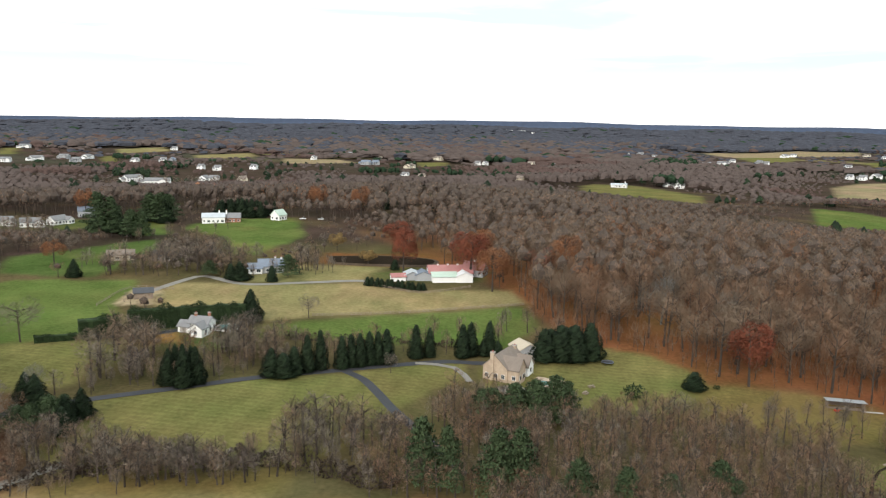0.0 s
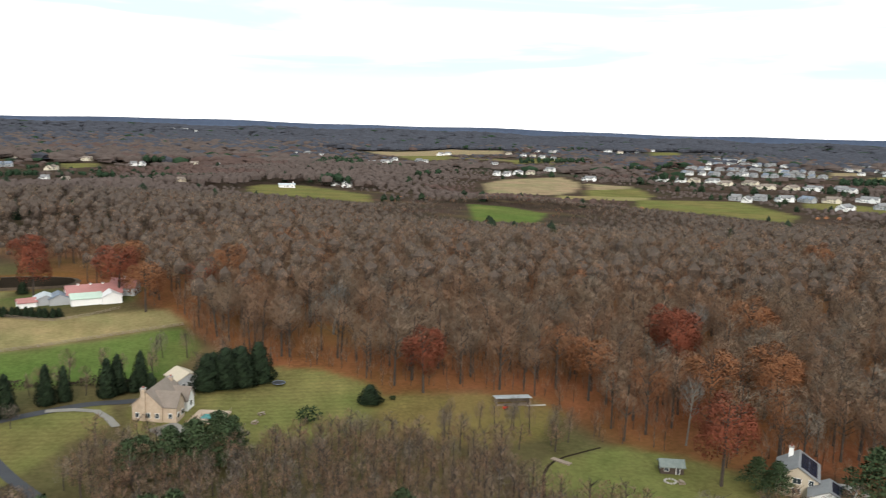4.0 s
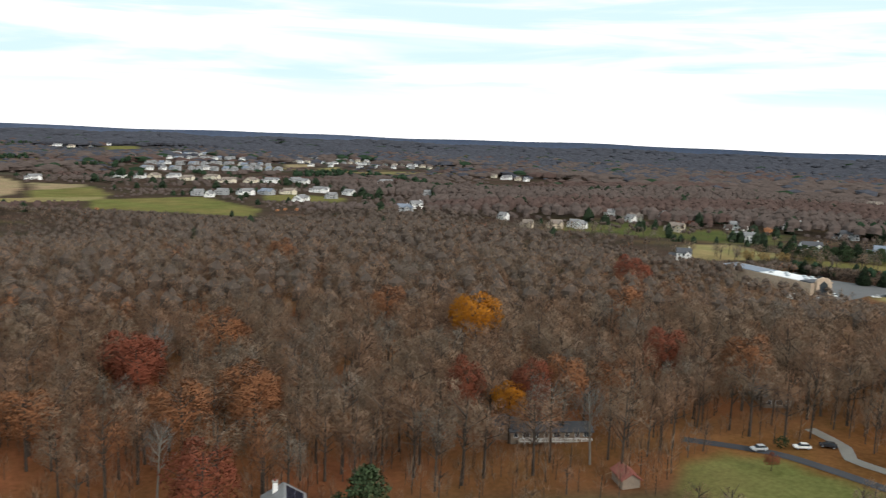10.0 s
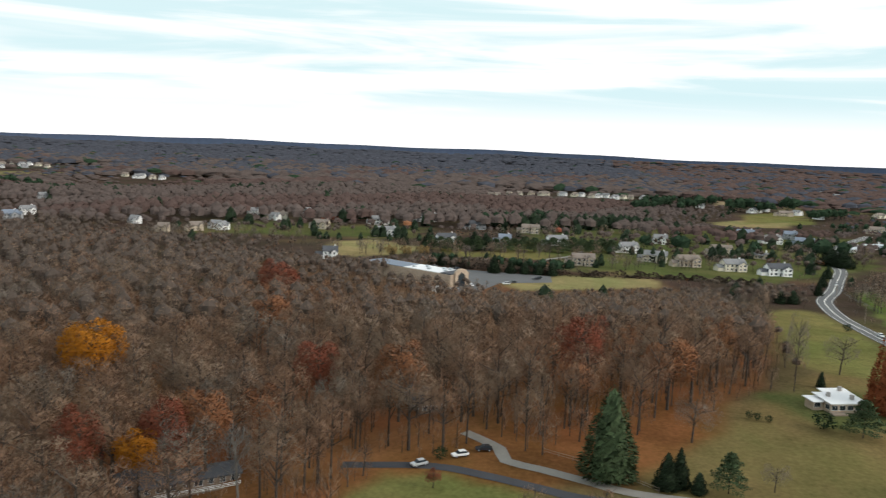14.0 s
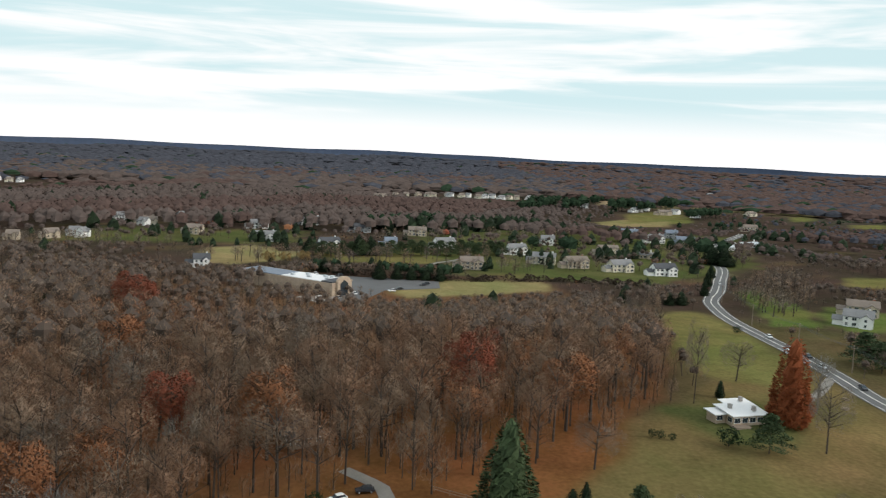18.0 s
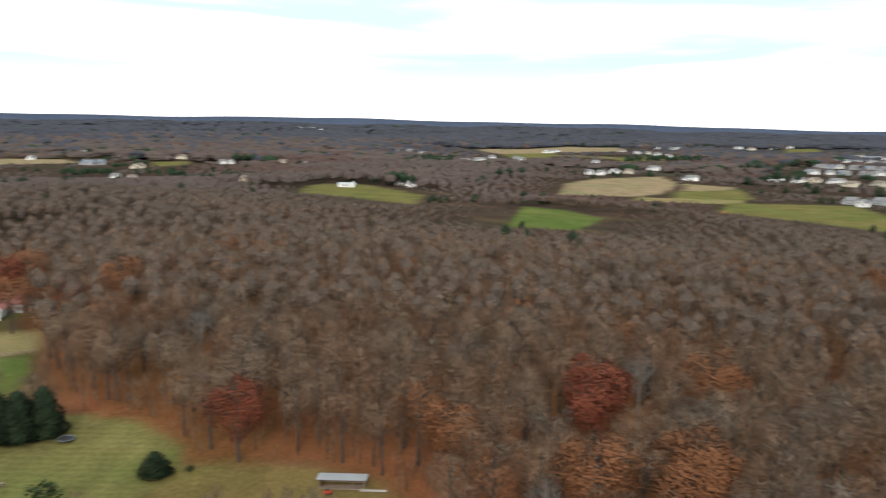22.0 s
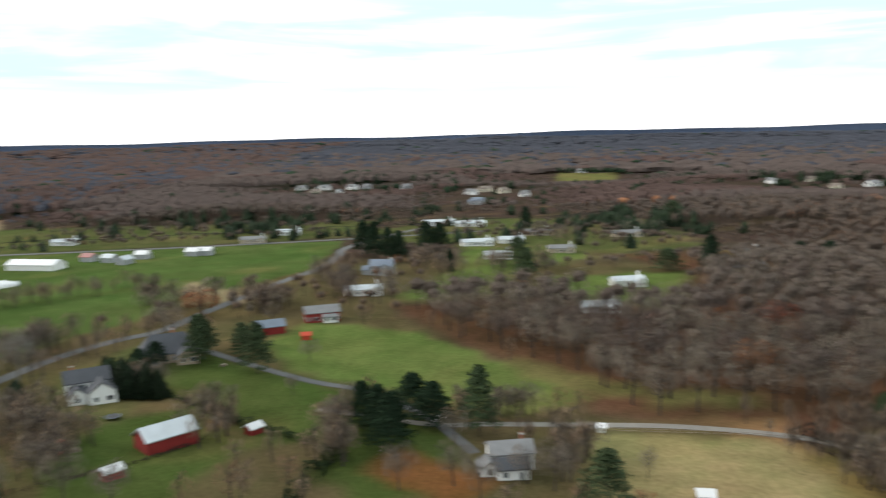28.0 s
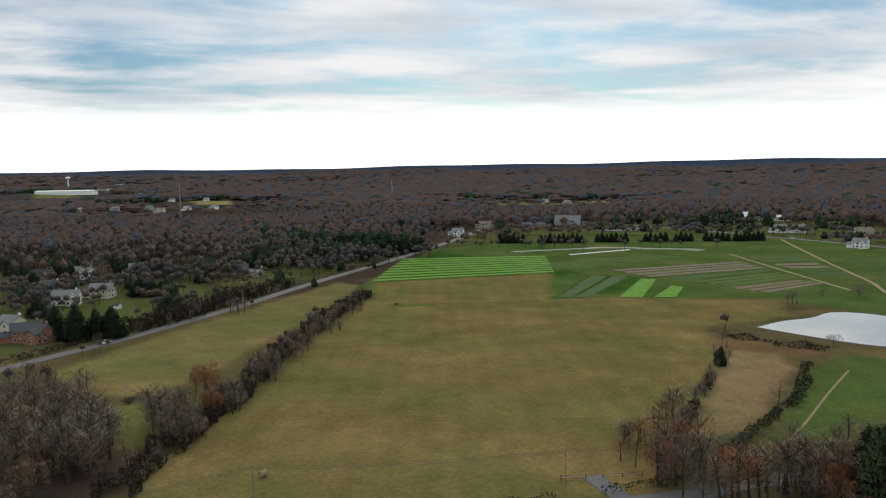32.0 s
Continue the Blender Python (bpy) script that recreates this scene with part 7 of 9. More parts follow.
# crowns that still hold leaves
ORANGE_MESH = two_meshes(*dome_tris(500, 5600, 0.022, 0.016, 14, 6, r=0.31, low=0.40, lobes=18, leafy=True), "maple", M["bark"], CROWN["orange"])
RED_MESH = two_meshes(*dome_tris(501, 4200, 0.021, 0.015, 14, 6, r=0.27, low=0.20, lobes=12, leafy=True), "maple", M["bark"], CROWN["red"])
RUST_MESH = two_meshes(*dome_tris(502, 3600, 0.021, 0.015, 14, 6, r=0.27, low=0.24, lobes=12, leafy=True), "oak", M["bark"], CROWN["rust"])
PALE_MESH = two_meshes(*bare_tris(503, 420, 0.12, 0.0042, 12, 4, r=0.22, low=0.34), "sycamore", M["palebark"], CROWN["pale"])
for _n, _ms, _lab, _list in (
    ("maple_tree", ORANGE_MESH, "bright orange maple above the brown woods", AUTUMN_ORANGE),
    ("maple_tree", RED_MESH, "dark red maple at the woods' edge", AUTUMN_RED),
    ("oak_tree", RUST_MESH, "rust-brown oak still holding its leaves", AUTUMN_RUST),
    ("sycamore_tree", PALE_MESH, "pale leafless sycamore among brown trees", AUTUMN_PALE),
):
    for _i, (_tx, _ty, _th, _tw) in enumerate(_list):
        tree_thing(_n, _ms, _tx, _ty, _th * (0.94 if _n == "sycamore_tree" else 1.12 if _th > 20 else 1.0), _tw * (1.25 if _n == "sycamore_tree" else 1.6), _lab, "tree", "autumn trees", _i * 61 + 13)
CYPRESS_MESH = two_meshes(*conifer_tris(520, 3200, power=0.42, long=0.10, wide=0.022, seg=10, rings=9, inner=0.62, droop=0.2), "cypress", M["bark"], CROWN["cypress"])
for _tx, _ty, _th, _tw in ((317, -55, 27, 13), (-64, -30, 19, 8.5)):
    tree_thing("cypress_tree", CYPRESS_MESH, _tx, _ty, _th, _tw, "tall rust-orange cypress with a pointed crown", "tree", "autumn trees", 20)
YELLOW = two_meshes(*dome_tris(530, 1800, 0.04, 0.024, 8, 5, r=0.34, low=0.20, lobes=9, leafy=True), "willow", M["bark"], CROWN["straw"])
for _tx, _ty, _th, _tw in ((-332, 236, 13, 15), (640, 128, 11, 11), (636, 140, 10, 10), (630, 150, 11, 11), (-62, 470, 12, 13), (-40, 430, 9, 12)):
    tree_thing("willow_tree", YELLOW, _tx, _ty, _th, _tw * 1.3, "yellow-brown leafy tree beside a lawn", "tree", "autumn trees", 40)

# tall trees over the forked lane
for _tx, _ty in ((270, 99), (274, 92), (283, 82), (277, 71), (288, 66), (273, 55), (285, 51), (290, 44), (287, 24), (302, 17), (314, 10), (295, 87), (301, 77), (278, 106), (254, 103), (260, 110)):
    EDGE.append((_tx, _ty, 19 + (_tx * 7 + _ty * 3) % 6, 0.85, (_tx + _ty) % 2))
# woods' edge nearest to the flight, tree by tree
EDGE_MESH = {h: [two_meshes(*NEAR[k], "tree", M["bark"], CROWN[h]) for k in (0, 2, 4)] for h in ("brown", "umber", "grey", "rust", "red")}
for _i, (_tx, _ty, _th, _tw, _hh) in enumerate(EDGE):
    tree_thing("forest_tree", EDGE_MESH[HUES[_hh] if _hh < 5 else "brown"][_i % 3], _tx, _ty, _th, _th * _tw,
               {0: "leafless brown forest tree", 1: "leafless umber forest tree", 2: "leafless grey forest tree", 3: "forest tree with rust leaves", 4: "forest tree with dark red leaves"}[min(_hh, 4)] + " at the wood's edge",
               "tree", "forest edge trees", _i * 53 % 360)


# ---- clipped hedges and brush ----
def hedge(points, hgt, wid, label, leaf="hedge", name="hedge", density=16.0, size=0.42, kind="", ragged=0.12):
    rng = np.random.default_rng(int(abs(points[0][0]) * 7 + abs(points[0][1])))
    tris = []
    for a, b in zip(points, points[1:]):
        a, b = np.array(a, float), np.array(b, float)
        n = int(np.linalg.norm(b - a) * (hgt + wid) * density)
        f = rng.uniform(0, 1, n)
        if ragged > 0.3:
            f = f[ripple(a[0] + f * (b - a)[0], a[1] + f * (b - a)[1], 5.0) > rng.uniform(-0.9, 0.5, n)]
            n = len(f)
        d = (b - a) / np.linalg.norm(b - a)
        side = np.where(rng.uniform(0, 1, n) < 0.35, rng.uniform(-1, 1, n), np.sign(rng.normal(size=n)))
        swell = 1 + ragged * ripple(a[0] + f * (b - a)[0], a[1] + f * (b - a)[1], 2.2) * 1.6
        up = np.where(np.abs(side) == 1, rng.uniform(0, 1, n), rng.uniform(0.85, 1, n)) * hgt * swell
        x = a[0] + f * (b - a)[0] - d[1] * side * wid / 2 * swell
        y = a[1] + f * (b - a)[1] + d[0] * side * wid / 2 * swell
        p = np.stack([x, y, height(x, y) + up], -1)
        e1 = rng.normal(size=(n, 3))
        e1 /= np.linalg.norm(e1, axis=1)[:, None]
        e2 = np.cross(e1, rng.normal(size=(n, 3)))
        e2 /= np.linalg.norm(e2, axis=1)[:, None]
        s = size * rng.uniform(0.6, 1.4, n)[:, None]
        tris.append(np.stack([p - s * e1 * 0.5, p + s * e1 * 0.5, p + s * e2 * 0.8], 1))
        if ragged < 0.2:
            # the dense inside of a clipped hedge
            n = max(2, int(np.linalg.norm(b - a) / 1.5))
            e = np.linspace(0, 1, n + 1)
            c = a + e[:, None] * (b - a)
            s = np.array([-d[1], d[0]]) * wid * 0.44
            z = height(c[:, 0], c[:, 1])
            rim = [np.column_stack([c + o * s, z + k * hgt * rng.uniform(0.90, 0.97, n + 1)]) for o, k in ((1, 0), (1, 0.9), (0.7, 1), (-0.7, 1), (-1, 0.9), (-1, 0))]
            for p, q in zip(rim, rim[1:]):
                tris += [np.stack([p[:-1], p[1:], q[1:]], 1), np.stack([p[:-1], q[1:], q[:-1]], 1)]
            tris.append(np.array([[rim[i][j] for i in tri] for j in (0, n) for tri in ((0, 1, 2), (0, 2, 3), (0, 3, 4), (0, 4, 5))]))
    t = np.concatenate(tris)
    ob = new(name, mesh_of_tris(name, t, [CROWN[leaf]], np.zeros(len(t))))
    return tagged(ob, label, "hedge", kind=kind)


hedge([(-120, 301), (-100, 310), (-79, 318)], 8.2, 4.0, "tall clipped dark green arborvitae hedge")
hedge([(-134, 290), (-121, 297)], 6.8, 5.0, "tall clipped dark green hedge")
hedge([(-146, 281), (-133, 287)], 2.4, 2.5, "low clipped dark green hedge")
hedge([(126, -118), (111, -160), (96, -194), (76, -262), (46, -338), (14, -408)], 3.2, 7.0, "wild brown hedgerow between two fields", "brush", "hedgerow", kind="stuff", density=14.0, size=0.7, ragged=0.35)
hedge([(190, -280), (158, -322), (128, -362)], 2.0, 3.0, "low brown brush beside the road", "brush", "hedgerow", kind="stuff", density=5.0, size=0.7, ragged=0.4)
hedge([(127, -364), (91, -416), (52, -474)], 4.5, 7.0, "brown brush beside the country road", "brush", "hedgerow", kind="stuff", density=6.0, size=0.8, ragged=0.4)
hedge([(-66, -170), (-44, -146), (-18, -114)], 1.2, 2.2, "wild brown hedgerow beside a dry strip", "brush", "hedgerow", kind="stuff", density=8.0, size=0.6, ragged=0.5)
hedge([(-112, -178), (-76, -140), (-24, -103)], 0.9, 1.8, "low brown brush along a dry strip", "brush", "hedgerow", kind="stuff", density=7.0, size=0.5, ragged=0.5)
hedge([(-116, -234), (-138, -196)], 1.0, 7.0, "low rusty brush below the pond", "brush", "brushwood", kind="stuff", density=5.0, size=0.6, ragged=0.5)
hedge([(-139, -10), (-128, 3), (-117, 15), (-108, 28), (-99, 43)], 1.6, 1.8, "row of dark garden shrubs along a fence", "hedge", "hedge", 14.0, 0.45, ragged=0.45)
hedge([(-94, 50), (-80, 46.5), (-66, 43), (-58, 42)], 2.6, 3.2, "dark overgrown hedge beside a lawn", "hedge", "hedge", 16.0, 0.5, ragged=0.35)
hedge([(-64, -24), (-79, -6), (-85, 1), (-101, 13), (-107, 18)], 1.1, 1.4, "low dark brush along the barnyard fence", "brush", "hedge", 12.0, 0.4, ragged=0.45)
hedge([(142, -338), (117, -372), (99, -402), (76, -440)], 6.5, 10.0, "tall dark brush beside the country road", "brush", "hedgerow", kind="stuff", density=6.0, size=0.9, ragged=0.4)
hedge([(-105, 176), (-80, 188), (-40, 194), (-10, 182)], 2.6, 6.0, "brown thicket between two fields", "brush", "hedgerow", kind="stuff", density=6.0, size=0.8, ragged=0.5)
hedge([(18, -88), (-6, -90)], 1.6, 1.6, "low dark roadside hedge", "hedge", "hedge", 8.0, 0.4, ragged=0.3)
hedge([(70, -86), (30, -88)], 1.4, 1.6, "low dark roadside hedge", "hedge", "hedge", 8.0, 0.4, ragged=0.3)
hedge([(-60, 300), (-20, 300), (16, 298)], 1.8, 4.0, "brown undergrowth behind evergreens", "brush", "brushwood", kind="stuff", density=5.0, size=0.7, ragged=0.5)
hedge([(604, 104), (598, 60), (594, 20), (606, -40), (600, -100)], 3.0, 5.0, "brown brush behind the car park", "brush", "hedgerow", kind="stuff", density=5.0, size=1.0, ragged=0.5)


# ---- beds of the market garden ----
def beds(a, b, c, d, n, share_, mat, label, lift=0.22):
    """n parallel beds over the four-sided plot a, b, c, d; they run from side a-d to side b-c."""
    a, b, c, d = (Vector((*p, 0)) for p in (a, b, c, d))
    for k in range(n):
        f0, f1 = (k + 0.5 - share_ / 2) / n, (k + 0.5 + share_ / 2) / n
        bm, rows = bmesh.new(), []
        for i in range(13):
            e = i / 12
            p, q = a.lerp(b, e), d.lerp(c, e)
            row = []
            for f, z in ((f0, -0.1), (f0 + 0.15 / n, lift), (f1 - 0.15 / n, lift), (f1, -0.1)):
                v = p.lerp(q, f)
                row.append(bm.verts.new((v.x, v.y, ground_z(v.x, v.y) + z)))
            rows.append(row)
        for r0, r1 in zip(rows, rows[1:]):
            for i in range(3):
                bm.faces.new((r0[i], r0[i + 1], r1[i + 1], r1[i]))
        tagged(part("crop_bed", bm, mat, None), label, "crop bed", "crop beds")


CROPMAT = {k: material(n, c, 0.9, 0.35, 5.0, 10.0, 0.1, spec=0.1) for k, n, c in (("bright", "young_cover_crop", (0.085, 0.205, 0.014)), ("dark", "dark_leaf_crop", (0.036, 0.075, 0.016)), ("earth", "bare_bed_soil", (0.155, 0.112, 0.088)), ("film", "white_row_cover", (0.55, 0.55, 0.52)), ("mid", "green_leaf_crop", (0.058, 0.098, 0.022)))}
beds((-175, -458), (-289, -464), (-281, -421), (-184, -413), 4, 0.72, CROPMAT["earth"], "bare brown planting bed")
beds((-195, -387), (-275, -402), (-270, -374), (-207, -360), 3, 0.7, CROPMAT["mid"], "green leafy crop bed")
beds((-190, -408), (-279, -416), (-276, -406), (-193, -392), 1, 0.8, CROPMAT["dark"], "dark green leafy crop bed")
beds((-203, -355), (-262, -366), (-271, -348), (-213, -329), 3, 0.72, CROPMAT["earth"], "bare brown planting bed")
beds((-90, -359), (-149, -436), (-171, -419), (-106, -350), 2, 0.86, CROPMAT["dark"], "dark green leafy crop bed")
beds((-122, -347), (-172, -409), (-182, -402), (-137, -340), 1, 0.9, CROPMAT["bright"], "bright green bed of young cover crop")
beds((-140, -339), (-175, -376), (-180, -366), (-155, -334), 1, 0.9, CROPMAT["bright"], "bright green bed of young cover crop")
beds((0, -464), (-133, -460), (-168, -560), (-52, -590), 9, 0.7, CROPMAT["bright"], "bright green bed of young cover crop")
beds((-110, -500), (-250, -530), (-270, -500), (-140, -470), 5, 0.5, CROPMAT["mid"], "green leafy crop bed")
beds((-309, -484), (-352, -474), (-338, -440), (-302, -448), 2, 0.7, CROPMAT["dark"], "dark green leafy crop bed")
beds((-301, -444), (-336, -436), (-324, -404), (-296, -412), 2, 0.7, CROPMAT["earth"], "bare brown planting bed")
beds((-295, -408), (-322, -400), (-308, -364), (-287, -368), 3, 0.7, CROPMAT["dark"], "dark green leafy crop bed")
beds((-375, -462), (-446, -348), (-386, -302), (-312, -348), 9, 0.45, CROPMAT["dark"], "dark green leafy crop bed")
beds((-186, -560), (-250, -575), (-255, -565), (-190, -552), 1, 0.6, CROPMAT["film"], "white cloth over a planted bed")


# ---- fences ----
def fence(points, label, post=1.3, gap=4.0, rails=2, mat="wood", name="fence", thick=0.14):
    line = bezier_line(points, gap)
    root = thing(name, pose(line[0].x, line[0].y, ground_z(line[0].x, line[0].y)), label, "fence")
    o = root.matrix_basis.translation
    bm = bmesh.new()
    box(bm, -thick / 2, -thick / 2, -0.2, thick / 2, thick / 2, post)
    me = bpy.data.meshes.new("post")
    bm.to_mesh(me)
    bm.free()
    me.materials.append(M[mat])
    spots = [Vector((p.x, p.y, ground_z(p.x, p.y))) - o for p in line]
    for p in spots:
        share("post", me, root, Matrix.Translation(p))
    for k in range(rails):
        z = post * (k + 0.75) / (rails + 0.1)
        for a, b in zip(spots, spots[1:]):
            bm = bmesh.new()
            tube(bm, a + Vector((0, 0, z)), b + Vector((0, 0, z)), thick * 0.5, thick * 0.5, 4)
            part("rail", bm, M[mat], root)
    return root


fence([(-54, 330), (-22, 337), (10, 347), (37, 355)], "weathered wooden post and rail pasture fence", rails=3)
fence([(-38, 386), (-24, 378), (-11, 371.5), (2, 376), (14, 384)], "low dark wooden boundary fence", rails=3)
fence([(-146, 334), (-144, 366), (-124, 366)], "wooden fence round a sandy paddock")
fence([(-112, 118), (-106, 158), (-101, 172)], "wooden fence beside a gravel lane")
fence([(-66, 122), (-54, 140), (-46, 160)], "wooden fence across a pasture")
fence([(188, -286), (152, -330), (106, -392), (62, -452)], "weathered wooden fence beside the road", post=1.1)
fence([(-34, -100), (-60, -110), (-92, -112)], "wire and post pasture fence", rails=2, thick=0.10)
fence([(250, 24), (262, 36), (272, 50)], "split rail fence under the trees")
fence([(14, -96), (4, -95)], "dark gate fence at a field entrance", mat="metal")
fence([(18, -97), (24, -98)], "dark gate fence at a field entrance", mat="metal")


# ---- buildings ----
def unit_mesh(name, boxes, mats):
    bm = bmesh.new()
    for *b, k in boxes:
        box(bm, *b, k)
    me = bpy.data.meshes.new(name)
    bm.to_mesh(me)
    bm.free()
    for m in mats:
        me.materials.append(m)
    return me


def window_mesh(name, w, h, frame):
    return unit_mesh(name, [(-w / 2 - 0.1, -0.07, -h / 2 - 0.1, w / 2 + 0.1, 0.0, h / 2 + 0.1, 0), (-w / 2, -0.10, -h / 2, -0.03, -0.071, h / 2, 1), (0.03, -0.10, -h / 2, w / 2, -0.071, h / 2, 1)], [frame, M["glass"]])


WINDOW = window_mesh("window", 1.1, 1.4, M["white"])
WIDEWIN = window_mesh("window", 1.9, 1.4, M["white"])
DOOR = unit_mesh("door", [(-0.6, -0.08, 0, 0.6, 0, 2.2, 0), (-0.45, -0.12, 0.1, 0.45, -0.081, 2.05, 1)], [M["white"], M["metal"]])
GARAGE = unit_mesh("garage_door", [(-1.5, -0.08, 0, 1.5, 0, 2.4, 0), (-1.35, -0.12, 0.05, 1.35, -0.081, 2.25, 1)], [M["white"], M["concrete"]])


def block(root, x, y, w, d, eave, ridge, axis, wall, roof, windows=True, over=0.45, door="", hip=0.0, base=-1.2):
    """One gabled or hipped block of a building, its walls, roof, windows and door; axis: along which the ridge runs."""
    turn = 0 if axis == "x" else 90
    m = pose(x, y, 0, 0, 0, turn)
    bm = bmesh.new()
    W, D = (w, d) if axis == "x" else (d, w)
    if hip:
        box(bm, -W / 2, -D / 2, base, W / 2, D / 2, eave)
    else:
        prism(bm, [(-D / 2, base), (D / 2, base), (D / 2, eave), (0, ridge), (-D / 2, eave)], -W / 2, W / 2)
    ob = part("wall", bm, M[wall], root)
    ob.matrix_basis = m
    bm = bmesh.new()
    s = (ridge - eave) / (D / 2)
    lo, t = eave - s * over, 0.28
    if hip:
        e, f = W / 2 + over, D / 2 + over
        q = max(0.05, W / 2 - hip)
        pts = [(-e, -f, lo + 0.05), (e, -f, lo + 0.05), (e, f, lo + 0.05), (-e, f, lo + 0.05), (-q, 0, ridge), (q, 0, ridge)]
        v = [bm.verts.new(p) for p in pts] + [bm.verts.new((a, b, c + t)) for a, b, c in pts]
        for f_ in ((0, 1, 2, 3), (6, 7, 11, 10), (7, 8, 11), (8, 9, 10, 11), (9, 6, 10), (0, 6, 7, 1) [::-1], (1, 7, 8, 2)[::-1], (2, 8, 9, 3)[::-1], (3, 9, 6, 0)[::-1]):
            bm.faces.new([v[i] for i in f_])
    else:
        f = D / 2 + over
        prism(bm, [(-f, lo), (0, ridge), (f, lo), (f, lo + t), (0, ridge + t), (-f, lo + t)], -W / 2 - over, W / 2 + over)
    ob = part("roof", bm, M[roof], root)
    ob.matrix_basis = m
    if windows:
        for side, length, half, a in ((0, W, D / 2, 0), (1, D, W / 2, 90), (2, W, D / 2, 180), (3, D, W / 2, 270)):
            n = max(1, int(length / 3.0))
            for z in ((1.6, 4.3) if eave > 4.6 else (1.6,)):
                for k in range(n):
                    u = (k + 0.5) / n * length - length / 2
                    if door and side == 0 and z < 2 and k == n // 2:
                        share("door" if door == "door" else "garage_door", DOOR if door == "door" else GARAGE, root, m @ pose(0, 0, 0, 0, 0, a) @ pose(u, -half, 0))
                        continue
                    share("window", WIDEWIN if (k + side) % 3 == 1 else WINDOW, root, m @ pose(0, 0, 0, 0, 0, a) @ pose(u, -half, z))


def chimney(root, x, y, top, size=0.9, mat="brick"):
    bm = bmesh.new()
    box(bm, x - size / 2, y - size / 2, 0, x + size / 2, y + size / 2, top)
    stack = part("chimney", bm, M[mat], root)
    bm = bmesh.new()
    box(bm, x - size / 2 - 0.08, y - size / 2 - 0.08, top, x + size / 2 + 0.08, y + size / 2 + 0.08, top + 0.25)
    part("chimney_cap", bm, M["concrete"], stack, "pale stone cap")
    bm = bmesh.new()
    tube(bm, (x, y, top + 0.25), (x, y, top + 0.7), size / 4, size / 5, 8)
    part("chimney_pot", bm, M["roofrust"], stack, "red clay pot")


def house(x, y, rot, label, blocks, chimneys=(), name="house", category="house", group="", lift=0.0):
    root = thing(name, pose(x, y, ground_z(x, y) + lift, 0, 0, rot), label, category, group)
    for b in blocks:
        block(root, *b[:9], **(b[9] if len(b) > 9 else {}))
    for c in chimneys:
        chimney(root, *c)
    return root


# white house with a hedge, and its round pool
house(-93, 301, -14, "white sided house with grey roofs and brick chimneys",
      [(0, 2.6, 8.4, 6, 3.9, 6.0, "x", "white", "roofgrey"), (1.8, -2.4, 5.4, 5.6, 3.1, 5.0, "y", "white", "roofgrey"), (-5.6, 1.0, 4.6, 5.2, 2.6, 4.4, "x", "white", "roofgrey", {"door": "garage"})],
      [(-2.4, 2.6, 7.0), (2.6, 3.9, 7.3)])


def round_pool(x, y, r, label):
    root = thing("swimming_pool", pose(x, y, ground_z(x, y)), label, "pool")
    for nm, r0, r1, z0, z1, mat in (("rim", r, r + 0.35, -0.4, 1.0, "white"), ("water_cover", 0.0, r, 0.5, 0.85, "teal")):
        bm = bmesh.new()
        n = 28
        rings = [[bm.verts.new((q * math.cos(6.2832 * k / n), q * math.sin(6.2832 * k / n), z)) for k in range(n)] for q, z in ((max(r0, 0.05), z0), (r1, z0), (r1, z1), (max(r0, 0.05), z1))]
        for i in range(4):
            a, b = rings[i], rings[(i + 1) % 4]
            for k in range(n):
                bm.faces.new((a[k], a[(k + 1) % n], b[(k + 1) % n], b[k]))
        part(nm, bm, M[mat], root)


round_pool(-83.5, 308, 4.2, "round above-ground pool with a winter cover")

# brick house with the pool deck
house(22, 271, 62, "tan stone house with steep brown gabled roofs and chimneys",
      [(0, 0, 15, 9, 4.6, 8.8, "x", "stone", "roofbrown"), (-4.0, -5, 6, 7, 4.6, 8.0, "y", "stone", "roofbrown"), (5.0, -5, 5, 6, 3.4, 6.6, "y", "white", "roofbrown")],
      [(-7.4, 1, 9.6, 1.3, "stone"), (6.8, -1, 8.8, 1.2, "stone")])
house(31, 291, 20, "tan garage with a pale metal roof", [(0, 0, 8, 9, 3.4, 5.4, "y", "greywall", "tan", {"door": "garage", "windows": True})], name="garage", category="garage")


def pool_deck():
    x, y = 36, 263.5
    root = thing("pool_terrace", pose(x, y, ground_z(x, y) + 0.1, 0, 0, 64), "tan paved terrace with a teal covered pool", "terrace")
    bm = bmesh.new()
    for a in ((-5.2, -5, 5.2, -2.2), (-5.2, 2.4, 5.2, 5), (-5.2, -2.2, -2.2, 2.4), (2.0, -2.2, 5.2, 2.4)):
        box(bm, a[0], a[1], -1.4, a[2], a[3], 0.25)
    part("paving", bm, M["paver"], root)
    bm = bmesh.new()
    box(bm, -2.2, -2.2, -1.2, 2.0, 2.4, 0.12)
    part("pool_cover", bm, M["teal"], root)
    bm = bmesh.new()
    for k in range(7):
        tube(bm, (-5.1 + 1.7 * k, -4.9, 0.2), (-5.1 + 1.7 * k, -4.9, 1.3), 0.05, 0.05, 4)
    tube(bm, (-5.1, -4.9, 1.25), (5.1, -4.9, 1.25), 0.05, 0.05, 4)
    part("railing", bm, M["wood"], root)


pool_deck()
sheet("courtyard", [(18, 258), (26, 262), (32, 250), (24, 246)], M["gravel"], "pale paved court beside the house", 0.14, "paving")

